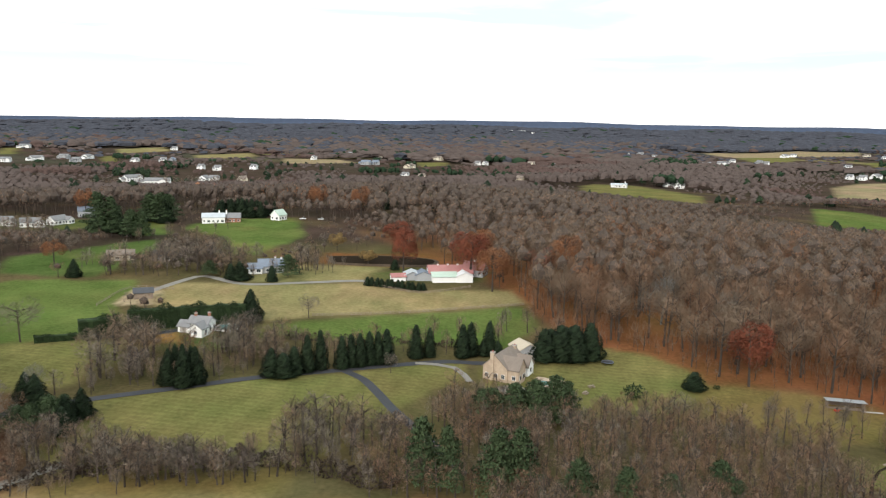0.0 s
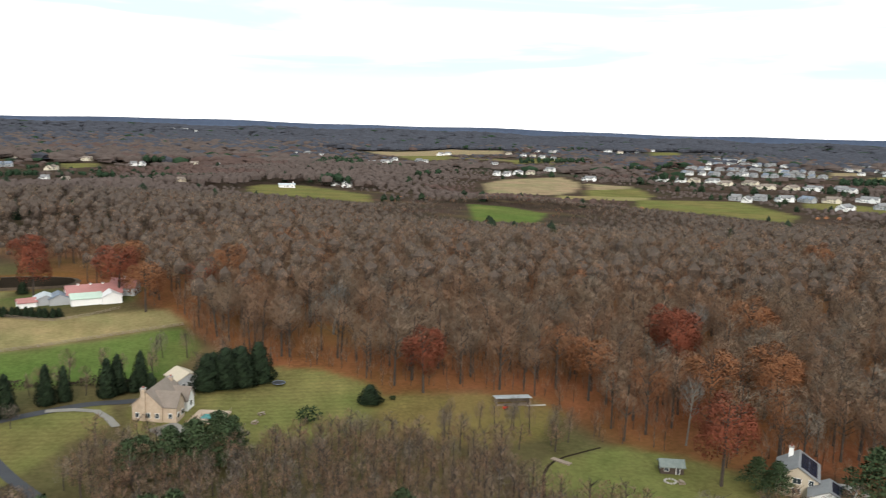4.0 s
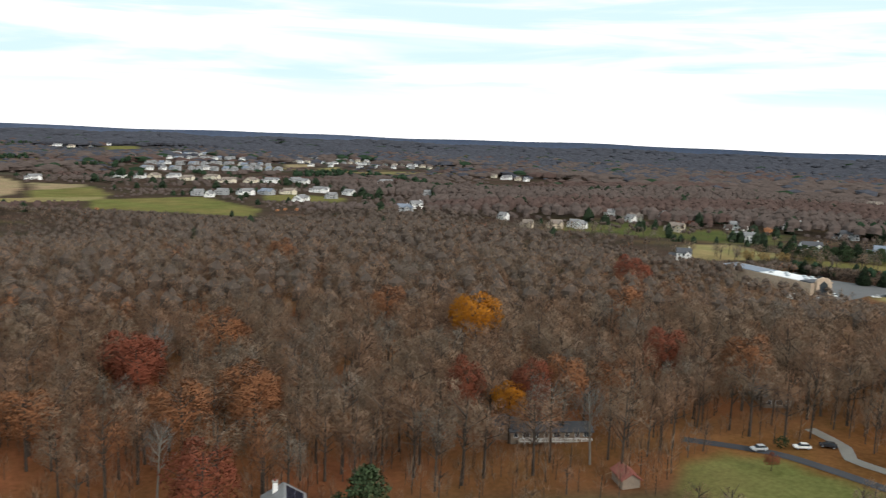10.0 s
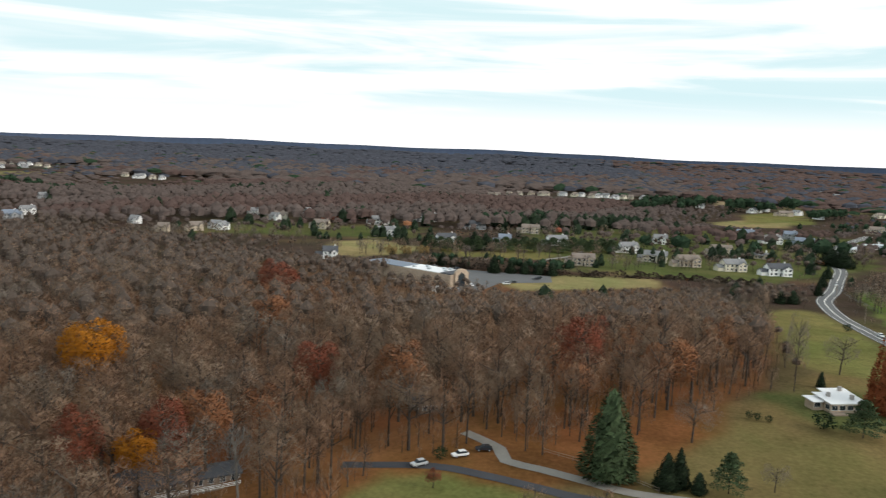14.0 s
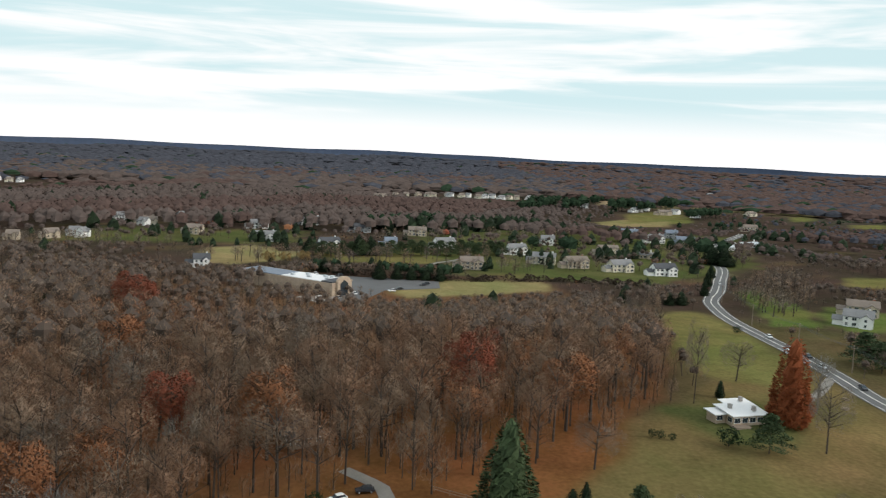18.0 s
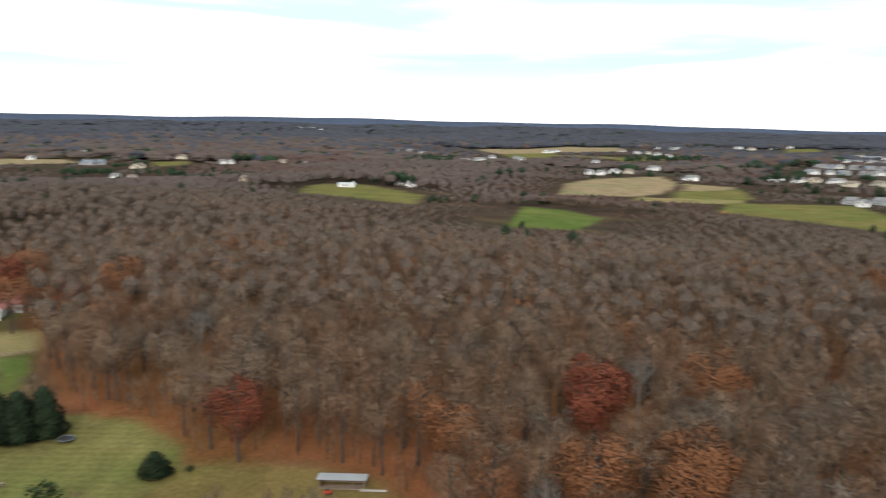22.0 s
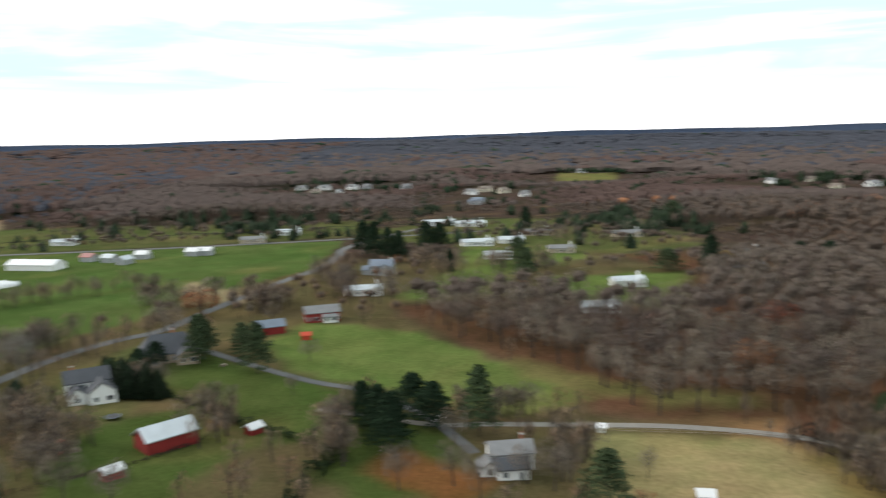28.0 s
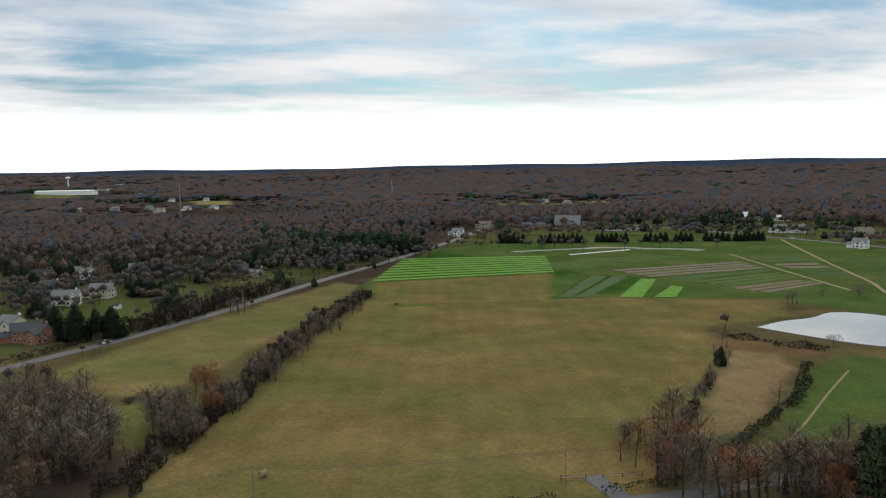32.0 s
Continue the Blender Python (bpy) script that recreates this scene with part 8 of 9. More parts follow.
# barns beyond the pasture
house(4, 402, 8, "long pale barn with faded red and green roofs",
      [(0, 2, 22, 12, 3.2, 6.4, "x", "white", "roofred", {"windows": False}), (-4, -5.5, 12, 7, 2.6, 4.3, "x", "white", "roofgreen", {"windows": False}), (6, -6, 8, 8, 2.8, 4.6, "y", "white", "roofwhite", {"windows": False, "door": "garage"}), (-14, -1, 8, 8, 2.6, 4.4, "y", "greywall", "roofblue", {"windows": False})],
      [(-6, 2, 6.9, 0.9, "white"), (-1, 2, 6.9, 0.9, "white"), (4, 2, 6.9, 0.9, "white")], name="barn", category="barn")
house(17, 410, -20, "barn with a faded red gambrel roof and cupola", [(0, 0, 11, 9, 3.6, 7.0, "x", "greywall", "roofred")], [(0, 0, 8.0, 1.2, "white")], name="barn", category="barn")
house(-15, 400, 8, "grey farm building with a metal roof", [(0, 0, 8, 8, 2.6, 4.2, "y", "greywall", "roofmetal", {"windows": False})], name="barn", category="barn")
house(-22, 396, 15, "low shed with a faded red roof", [(0, 0, 7, 5, 2.2, 3.5, "x", "white", "roofred", {"windows": False})], name="shed", category="shed")
house(-132, 350, 20, "small dark wooden stable in a sandy paddock", [(0, 0, 8, 4.5, 2.8, 4.4, "x", "wood", "roofdark", {"windows": False, "door": "door"})], name="stable", category="stable")
house(-88, 410, 10, "grey house with dark blue roofs and white chimneys", [(0, 0, 13, 8, 3.6, 6.6, "x", "greywall", "roofblue"), (-8, -2.5, 7, 6, 2.8, 5.0, "x", "white", "roofblue")], [(2, 1, 7.6, 0.9, "white"), (5, 0, 7.4, 0.9, "white")])
house(-168, 588, 12, "white hilltop house with pale grey roofs", [(0, 0, 16, 9, 4.4, 7.0, "x", "white", "roofmetal"), (13, 3, 12, 9, 3.6, 6.6, "x", "brick", "roofgrey")], [(4, 0, 9.0, 1.0, "white"), (9, 2, 8.8, 1.0, "white")])
house(-124, 606, 60, "white gabled garage with a green roof", [(0, 0, 9, 8, 4.0, 7.6, "x", "white", "roofgreen")], name="garage", category="garage")
for _hx, _hy, _hr in ((-310, 566, 8), (-288, 560, 20), (-276, 574, 70)):
    house(_hx, _hy, _hr, "low white house with a grey roof among trees", [(0, 0, 13, 8, 3.4, 6.2, "x", "white", "roofgrey"), (6, -4, 6, 6, 3.0, 5.2, "y", "white", "roofgrey")], group="houses")
house(-176, 436, 20, "low brown house under bare trees", [(0, 0, 14, 8, 3.0, 5.4, "x", "tan", "roofbrown")])
house(-152, 436, -10, "low brown house under bare trees", [(0, 0, 12, 8, 3.0, 5.2, "x", "wood", "roofdark")])
house(-274, 620, 20, "grey barn with a blue-grey roof", [(0, 0, 14, 9, 4.6, 7.6, "x", "greywall", "roofblue")], name="barn", category="barn")


# ---- the clearing: shed, cabin, footbridge, solar house ----
def run_in_shed(x, y, rot):
    root = thing("field_shed", pose(x, y, ground_z(x, y), 0, 0, rot), "open-fronted wooden field shed with a metal roof", "shed")
    for nm, b, mat in (("back_wall", (-5.6, 1.9, -0.5, 5.6, 2.05, 2.2), "wood"), ("side_wall", (-5.6, -1.6, -0.5, -5.45, 1.9, 2.3), "wood"), ("side_wall", (5.45, -1.6, -0.5, 5.6, 1.9, 2.3), "wood"), ("floor", (-5.4, -1.5, -0.3, 5.4, 1.85, 0.06), "wood")):
        bm = bmesh.new()
        box(bm, *b)
        part(nm, bm, M[mat], root)
    for k in range(5):
        bm = bmesh.new()
        box(bm, -5.4 + 2.7 * k - 0.09, -1.75, -0.5, -5.4 + 2.7 * k + 0.09, -1.57, 2.75)
        part("post", bm, M["wood"], root)
    bm = bmesh.new()
    prism(bm, [(-2.5, 2.75), (2.4, 2.2), (2.4, 2.32), (-2.5, 2.87)], -6.1, 6.1)
    part("roof", bm, M["roofmetal"], root)
    for k in range(20):
        bm = bmesh.new()
        u = -5.9 + 0.62 * k
        prism(bm, [(-2.5, 2.872), (2.4, 2.322), (2.4, 2.37), (-2.5, 2.92)], u, u + 0.06)
        part("roof_seam", bm, M["roofmetal"], root)


run_in_shed(131, 250.5, -14)
_t = thing("tractor_mower", pose(127, 247.4, ground_z(127, 247.4), 0, 0, 20), "small red mower beside the shed", "mower")
for _nm, _b, _m in (("body", (-0.9, -0.5, 0.3, 0.9, 0.5, 0.9), "redplay"), ("seat", (-0.3, -0.3, 0.9, 0.3, 0.3, 1.4), "metal"), ("wheel", (-0.8, -0.6, 0, -0.3, -0.45, 0.5), "tyre"), ("wheel", (0.3, -0.6, 0, 0.8, -0.45, 0.5), "tyre")):
    _bm = bmesh.new()
    box(_bm, *_b)
    bmesh.ops.bevel(_bm, geom=_bm.edges[:], offset=0.06, segments=1, affect="EDGES")
    part(_nm, _bm, M[_m], _t)
_t = thing("log_pile", pose(138, 246.5, ground_z(138, 246.5), 0, 0, -14), "long pale stacked beams on grass", "timber")
for _k in range(3):
    _bm = bmesh.new()
    tube(_bm, (-3.2, 0.3 * _k, 0.2), (3.2, 0.3 * _k, 0.2), 0.16, 0.16, 6)
    part("beam", _bm, M["concrete"], _t)
house(150.5, 193.5, -28, "small dark log cabin with a mossy tin roof", [(0, 0, 6.2, 4.0, 2.2, 3.4, "x", "darkwood", "roofold", {"door": "door"})], name="cabin", category="cabin")
_t = thing("fire_ring", pose(146, 188, ground_z(146, 188)), "ring of pale stones round a fire pit", "fire pit")
for _k in range(12):
    _bm = bmesh.new()
    bmesh.ops.create_icosphere(_bm, subdivisions=1, radius=0.35, matrix=Matrix.Translation((1.5 * math.cos(_k * 0.5236), 1.5 * math.sin(_k * 0.5236), 0.15)))
    part("stone", _bm, M["concrete"], _t)
strip("creek", [(108, 190), (116, 203), (123, 209.5), (132, 212), (141, 213.5)], 0.8, M["darkwater"], "narrow dark creek winding along the wood", 0.05)
_t = thing("footbridge", pose(124.5, 208.5, ground_z(124.5, 208.5) + 0.3, 0, 0, 118), "small plank footbridge over a creek", "bridge")
for _k in range(14):
    _bm = bmesh.new()
    box(_bm, -3.0 + 0.43 * _k, -0.8, 0, -2.62 + 0.43 * _k, 0.8, 0.08)
    part("plank", _bm, M["wood"], _t)
for _s in (-0.7, 0.7):
    _bm = bmesh.new()
    box(_bm, -3.1, _s - 0.08, -0.4, 3.1, _s + 0.08, -0.002)
    part("beam", _bm, M["wood"], _t)


def solar_house(x, y, rot):
    root = house(x, y, rot, "pale house with dark solar panels on its roof",
                 [(-3, 3, 10, 12, 5.0, 8.0, "y", "tan", "roofgrey"), (4.5, -5, 9, 8, 3.2, 5.4, "y", "white", "roofgrey", {"door": "garage"})], [(-5, 7, 9.4, 1.2, "white")])
    for cx, cy, w, d, eave, ridge in ((-3, 3, 10, 12, 5.0, 8.0), (4.5, -5, 9, 8, 3.2, 5.4)):
        s = (ridge - eave) / (w / 2)
        for i in range(5):
            for j in range(2):
                bm = bmesh.new()
                y0 = cy - d / 2 + 0.8 + i * (d - 1.6) / 5
                x0 = 0.6 + j * (w / 2 - 0.9) / 2
                x1 = x0 + (w / 2 - 0.9) / 2 - 0.08
                y1 = y0 + (d - 1.6) / 5 - 0.08
                v = [bm.verts.new((cx + a, b, ridge - s * a + c)) for c in (0.30, 0.37) for a, b in ((x0, y0), (x1, y0), (x1, y1), (x0, y1))]
                for q in ((3, 2, 1, 0), (4, 5, 6, 7), (0, 1, 5, 4), (1, 2, 6, 5), (2, 3, 7, 6), (3, 0, 4, 7)):
                    bm.faces.new([v[k] for k in q])
                part("solar_panel", bm, M["panel"], root)


solar_house(174, 168, -48)
sheet("terrace", [(184, 172), (190, 165), (184, 156), (178, 160)], M["concrete"], "grey driveway slab beside the solar house", 0.12, "paving")
house(229, 108, 40, "log shed with a dull red roof at the lawn's edge", [(0, 0, 7, 4.6, 2.4, 3.9, "x", "wood", "roofrust", {"windows": False, "door": "door"})], name="shed", category="shed")
_t = house(250, 138, -53, "long low grey house with a white deck rail in the woods", [(0, 0, 24, 8, 2.5, 3.9, "x", "wood", "roofdark"), (-12, 3, 8, 7, 2.5, 3.8, "y", "wood", "roofdark")])
for _k in range(15):
    _bm = bmesh.new()
    box(_bm, -10.05 + 1.5 * _k, -7.05, 0.0, -9.95 + 1.5 * _k, -6.95, 1.55)
    part("rail_post", _bm, M["white"], _t)
for _z in (0.75, 1.15, 1.55):
    _bm = bmesh.new()
    box(_bm, -10.1, -7.06, _z, 11.1, -6.94, _z + 0.12)
    part("rail", _bm, M["white"], _t)
_bm = bmesh.new()
box(_bm, -10.2, -7.1, 0.3, 11.2, -4.55, 0.5)
part("deck", _bm, M["wood"], _t)
house(306, 86, 30, "grey house under the bare trees", [(0, 0, 14, 9, 3.0, 5.2, "x", "wood", "roofdark")])


# ---- flat-roofed white house and the office building ----
def flat_house(x, y, rot):
    root = thing("house", pose(x, y, ground_z(x, y), 0, 0, rot), "low house with white membrane roofs and tan walls", "house")
    for (x0, y0, x1, y1, a, b) in ((-6.5, -4.5, 5, 4, 3.0, 3.7), (-1.5, 4.02, 6.5, 9, 2.9, 3.4), (-10, -1, -6.52, 3.5, 2.6, 2.8)):
        bm = bmesh.new()
        box(bm, x0, y0, -1.2, x1, y1, a)
        part("wall", bm, M["stone"], root)
        bm = bmesh.new()
        prism(bm, [(y0 - 0.7, a + 0.02), (y1 + 0.7, b + 0.02), (y1 + 0.7, b + 0.3), (y0 - 0.7, a + 0.3)], x0 - 0.7, x1 + 0.7)
        part("roof", bm, M["roofwhite"], root)
        for k in range(int((x1 - x0) / 2.6)):
            share("window", WIDEWIN, root, pose(x0 + 1.3 + 2.6 * k, y0, 1.7))
    for k in range(4):
        share("window", WIDEWIN, root, pose(5, -3.2 + 1.9 * k, 1.7, 0, 0, 90))
        share("window", WIDEWIN, root, pose(-6.5, -3.0 + 1.1 * k, 1.7, 0, 0, 270)) if k == 0 else None
    for cx, cy in ((-4, 1), (2, -2), (4, 7)):
        bm = bmesh.new()
        box(bm, cx - 0.5, cy - 0.5, 3.6, cx + 0.5, cy + 0.5, 5.0)
        part("roof_vent", bm, M["concrete"], root)
    bm = bmesh.new()
    box(bm, -7, -7, -1.2, -2, -4.52, 0.5)
    part("deck", bm, M["wood"], root)


flat_house(321, -43, -76)


def office(x, y, rot):
    root = thing("office_building", pose(x, y, ground_z(x, y), 0, 0, rot), "long tan brick office building with white flat roof", "building")
    L, D, H = 70, 17, 7.6
    for nm, b, mat in (("wall", (-L / 2, -D / 2, -2, L / 2, D / 2, H), "stone"), ("roof_dark", (2, -D / 2 + 0.4, H + 0.004, L / 2 - 0.4, D / 2 - 0.4, H + 0.35), "roofblue"), ("roof_white", (-27, -D / 2 + 0.4, H + 0.004, 1.99, D / 2 - 0.4, H + 0.4), "roofwhite"),
                       ("roof_end", (-L / 2 + 0.4, -D / 2 + 0.4, H + 0.004, -27.01, D / 2 - 0.4, H + 0.7), "roofdark"), ("cornice", (-L / 2 - 0.3, -D / 2 - 0.3, H - 0.5, L / 2 + 0.3, -D / 2 - 0.003, H + 0.3), "tan")):
        bm = bmesh.new()
        box(bm, *b)
        part(nm, bm, M[mat], root)
    bm = bmesh.new()
    outline = [(-5.5, -1.0), (5.5, -1.0), (5.5, 8.2)] + [(5.5 * math.cos(a), 8.2 + 2.6 * math.sin(a)) for a in (0.5, 1.0, 1.57, 2.14, 2.64)] + [(-5.5, 8.2)]
    prism(bm, outline, -L / 2 - 1.4, -L / 2 - 0.003)
    part("entrance_portal", bm, M["stone"], root)
    bm = bmesh.new()
    prism(bm, [(-3.2, -0.5), (3.2, -0.5), (3.2, 6.8), (0, 8.8), (-3.2, 6.8)], -L / 2 - 1.55, -L / 2 - 1.403)
    part("entrance_glass", bm, M["glass"], root)
    for z in (2.2, 5.6):
        for k in range(23):
            share("window", WIDEWIN, root, pose(-L / 2 + 2.2 + 2.98 * k, -D / 2, z))
    for k in range(5):
        share("window", WIDEWIN, root, pose(L / 2, -6 + 3 * k, 4, 0, 0, 90))
    for k, (u, v) in enumerate(((-26, 2), (-20, -4), (-14, 3), (-8, -3), (-3, 4), (-24, -5))):
        bm = bmesh.new()
        box(bm, u - 1.2, v - 0.8, H + 0.4, u + 1.2, v + 0.8, H + 1.6)
        bmesh.ops.bevel(bm, geom=bm.edges[:], offset=0.1, segments=1, affect="EDGES")
        part("roof_unit", bm, M["roofmetal"], root)


office(549.5, 122, 56)
sheet("car_park", [(566, 168), (604, 118), (599, 104), (588, 38), (562, 38), (548, 70), (516, 80), (508, 92), (522, 96), (540, 92)], M["road"], "grey asphalt car park", 0.16, "car park")
sheet("forecourt", [(500, 98), (518, 118), (532, 108), (524, 92)], M["concrete"], "pale forecourt along the building", 0.13, "paving")


# ---- house lots ----
def plain_house(x, y, rot, kind, w=12.0, d=8.5, group="houses"):
    wall, roof, label = {
        "white": ("white", "roofgrey", "white two-storey house with a grey roof"), "whitedark": ("white", "roofdark", "white house with a dark roof"),
        "tan": ("tan", "roofbrown", "tan two-storey house with a brown roof"), "cream": ("cream", "roofgrey", "cream two-storey house with a porch"),
        "grey": ("greywall", "roofdark", "grey sided house with a dark roof"), "brick": ("brick", "roofdark", "red brick house with a dark roof"),
        "blue": ("greywall", "roofblue", "grey-blue house with slate roof"), "low": ("white", "roofmetal", "low white house with a pale roof"),
        "lowtan": ("tan", "roofgrey", "low tan house with a grey roof"),
    }[kind]
    low = kind in ("low", "lowtan")
    e = 3.0 if low else 5.6
    wing = w * 0.4
    return house(x, y, rot, label, [(0, 0, w, d, e, e + (1.8 if low else 3.0), "x", wall, roof, {"door": "door"}), (w * 0.24, -d * 0.55, wing, d * 0.5, e * 0.92, e * 0.92 + 2.0, "y", wall, roof),
                                    (-w * 0.5 - 2.4, 0.6, 4.8, d * 0.75, 2.9, 4.7, "x", wall, roof, {"windows": False})],
                 [(w * 0.35, d * 0.2, e + 3.9, 0.9, "brick" if kind in ("tan", "brick") else "white")], group=group)


for _hx, _hy, _hr, _hk, _hw in [
    # behind the office and along the road
    (617, 191, -72, "whitedark", 10), (872, 201, -66, "white", 17), (772, 177, -83, "white", 17), (804, 244, -96, "tan", 14), (900, 256, -84, "brick", 14), (922, 170, -63, "grey", 10), (931, 155, -72, "white", 11), (741, 121, -64, "whitedark", 16), (872, 103, -70, "grey", 17), (758, 72, -84, "blue", 10), (860, 49, -90, "tan", 17), (771, 27, -68, "white", 17), (652, 13, -85, "tan", 16), (745, -31, -72, "white", 15), (692, -45, -104, "cream", 17), (677, -66, -72, "tan", 17), (824, -70, -97, "white", 12), (761, -110, -83, "tan", 17), (666, -96, -70, "cream", 17), (925, -173, -94, "blue", 17), (877, -186, -75, "white", 16), (654, -124, -76, "whitedark", 17), (932, -220, -99, "blue", 12), (865, -212, -102, "blue", 17), (839, -248, -66, "low", 16), (874, -281, -68, "low", 16), (1053, -356, -94, "tan", 16), (751, -140, -96, "lowtan", 12),
    (522, -194, -115, "tan", 16), (489, -173, -120, "white", 14), (874, 308, -60, "tan", 13),
    # across the road to the south
    (221, -559, 152, "brick", 17), (186, -597, 178, "brick", 17), (196, -565, 151, "white", 16), (157, -571, 181, "white", 14), (205, -495, 146, "grey", 13), (187, -443, 177, "white", 15), (170, -465, 165, "cream", 14), (199, -362, 148, "cream", 10), (182, -330, 146, "brick", 14), (29, -1024, 181, "cream", 17), (91, -692, 152, "tan", 10), (87, -533, 177, "brick", 17), (73, -529, 154, "lowtan", 10), (52, -600, 159, "low", 10), (16, -875, 182, "lowtan", 12), (-153, -765, 146, "white", 12), (-215, -852, 161, "tan", 16), (187, -336, -170, "brick", 13), (-5, -737, 170, "grey", 14), (4, -596, 150, "lowtan", 15),
    # west of the lane
    (-294, 42, 100, "low", 14), (-350, 46, 80, "blue", 13), (-398, 119, 96, "low", 12), (-459, 109, 100, "low", 17), (-467, 134, 90, "low", 13), (-417, 162, 90, "lowtan", 12), (-300, 178, 100, "low", 12), (-486, 222, 96, "lowtan", 17),
    (-508, 158, 95, "lowtan", 16), (-591, 83, 100, "low", 22), (-576, 110, 90, "low", 20), (-246, 153, 95, "low", 12), (-330, 252, 100, "lowtan", 15), (-380, 270, 100, "lowtan", 14),
    # farms along the far road
    (-611, -376, 110, "blue", 22), (-658, -380, 120, "white", 15), (-588, -318, 120, "cream", 13), (-517, -434, 110, "lowtan", 16), (-518, -584, 140, "tan", 14), (-535, -522, 130, "whitedark", 14), (-513, -574, 150, "tan", 14), (-476, -652, 150, "white", 12),
    (-490, -640, 150, "white", 12), (-438, -500, 120, "white", 12), (-496, -505, 115, "lowtan", 14), (-512, -330, 115, "lowtan", 15), (-520, -210, 100, "low", 14), (-505, -60, 100, "lowtan", 14), (-548, -40, 95, "low", 14),
    (214, 976, -10, "low", 14), (793, 528, -40, "white", 13), (747, 515, -50, "blue", 12),
]:
    plain_house(_hx, _hy, _hr, _hk, _hw)

# west: houses and barns seen from the fields
house(-86, 95, 96, "white house with grey roofs and skylights", [(0, 2, 11, 8, 4.4, 6.4, "x", "white", "roofgrey"), (-1, -5, 8, 6, 3.0, 4.8, "x", "white", "roofdark", {"door": "door"}), (-6.5, -3, 5, 5, 2.6, 4.0, "y", "white", "roofgrey")], [(3.4, 3.4, 7.4)])
house(-97, 4, 133, "red barn with a white metal roof", [(0, 0, 14, 8.4, 3.8, 6.4, "x", "redbarn", "roofmetal", {"windows": False})], name="barn", category="barn")
house(-75, -2, 140, "small red hut with a white roof", [(0, 0, 4.6, 3.2, 2.2, 3.2, "x", "redbarn", "roofwhite", {"windows": False})], name="shed", category="shed")
house(-107, 25, 140, "small dark shed with a pale roof", [(0, 0, 4.0, 3.2, 2.0, 3.0, "x", "redbarn", "roofwhite", {"windows": False})], name="shed", category="shed")
house(-66, 138, 80, "small red hen house with a pale roof", [(0, 0, 3.6, 3.0, 2.0, 3.0, "x", "redbarn", "roofwhite", {"windows": False})], name="shed", category="shed")
house(-111, 123, 80, "tiny white shed beside the lane", [(0, 0, 2.6, 2.2, 1.7, 2.4, "x", "white", "roofwhite", {"windows": False})], name="shed", category="shed")
house(-136, -33, 118, "white farmhouse with dark roofs and a porch",
      [(0, 3, 13, 8, 5.8, 8.8, "x", "white", "roofdark"), (3.5, -4, 8, 8, 3.8, 6.6, "y", "white", "roofdark"), (9, 0, 6, 6, 3.0, 5.0, "x", "white", "roofdark"), (-3.5, -3, 5, 6, 3.2, 5.2, "y", "white", "roofdark", {"door": "door"})], [(-4, 4, 9.8)])
house(-180, -22, 112, "broad house under a large grey-brown roof", [(0, 2, 20, 13, 3.6, 9.4, "x", "stone", "roofdark", {"hip": 4.0}), (6, -6, 7, 6, 3.4, 5.8, "y", "stone", "roofdark"), (-5, -6, 5, 5, 3.2, 5.6, "y", "wood", "roofdark")], [(2, 4, 10.4, 1.2)])
house(-219, 7, 112, "red shed with a blue-grey roof", [(0, 0, 12, 7, 3.2, 5.4, "x", "redbarn", "roofblue", {"windows": False})], name="shed", category="shed")
house(-240, 26, 106, "red house with a grey roof and white front", [(0, 0, 15, 8, 4.2, 6.6, "x", "redbarn", "roofgrey"), (3, -5, 6, 3, 2.6, 3.4, "x", "white", "roofgrey")], [])
house(-208, 24, 100, "tiny bright red shed on a lawn", [(0, 0, 3.4, 2.8, 2.0, 2.9, "x", "redplay", "redplay", {"windows": False})], name="shed", category="shed")
house(-37, -43, 140, "house with grey-green roofs and a patio", [(0, 0, 13, 9, 3.4, 6.0, "x", "cream", "roofgrey"), (7, 4, 7, 6, 3.0, 4.8, "x", "cream", "roofblue"), (-8, -2, 9, 7, 2.8, 4.8, "x", "tan", "roofgrey")], [(2, 1, 7.0)])
sheet("patio", [(-34, -32), (-48, -28), (-54, -37), (-43, -42)], M["concrete"], "pale concrete patio behind a house", 0.12, "patio")
sheet("play_mat", [(-47, -32), (-51, -31.5), (-53, -36), (-48.5, -37)], M["bright"], "bright green mat on the patio", 0.17, "mat", kind="")
house(-357, -208, 62, "large dark grey barn with a grey roof", [(0, 0, 26, 20, 7.0, 11.6, "y", "greywall", "roofgrey"), (-2, 14, 18, 8, 3.4, 4.6, "x", "greywall", "roofgrey", {"windows": False})], name="barn", category="barn")
house(-402, -178, 78, "long white greenhouse with a pale roof", [(0, 0, 34, 13, 3.6, 6.2, "x", "white", "roofwhite", {"windows": False})], name="greenhouse", category="greenhouse")
for _k in range(3):
    _t = thing("poly_tunnel", pose(-334 - 5.2 * _k * 0.45, -173 - 5.2 * _k * 0.9 + 5, ground_z(-336, -175), 0, 0, 150), "low white plastic growing tunnel", "tunnel", "poly tunnels")
    _bm = bmesh.new()
    prism(_bm, [(2.3 * math.cos(a), 2.4 * math.sin(a)) for a in np.linspace(0, math.pi, 9)], -13, 13)
    part("cover", _bm, M["roofwhite"], _t)
    for _e in (-13.05, 12.95):
        _bm = bmesh.new()
        prism(_bm, [(-0.5, 0), (0.5, 0), (0.5, 1.9), (-0.5, 1.9)], _e, _e + 0.1)
        part("door", _bm, M["wood"], _t)
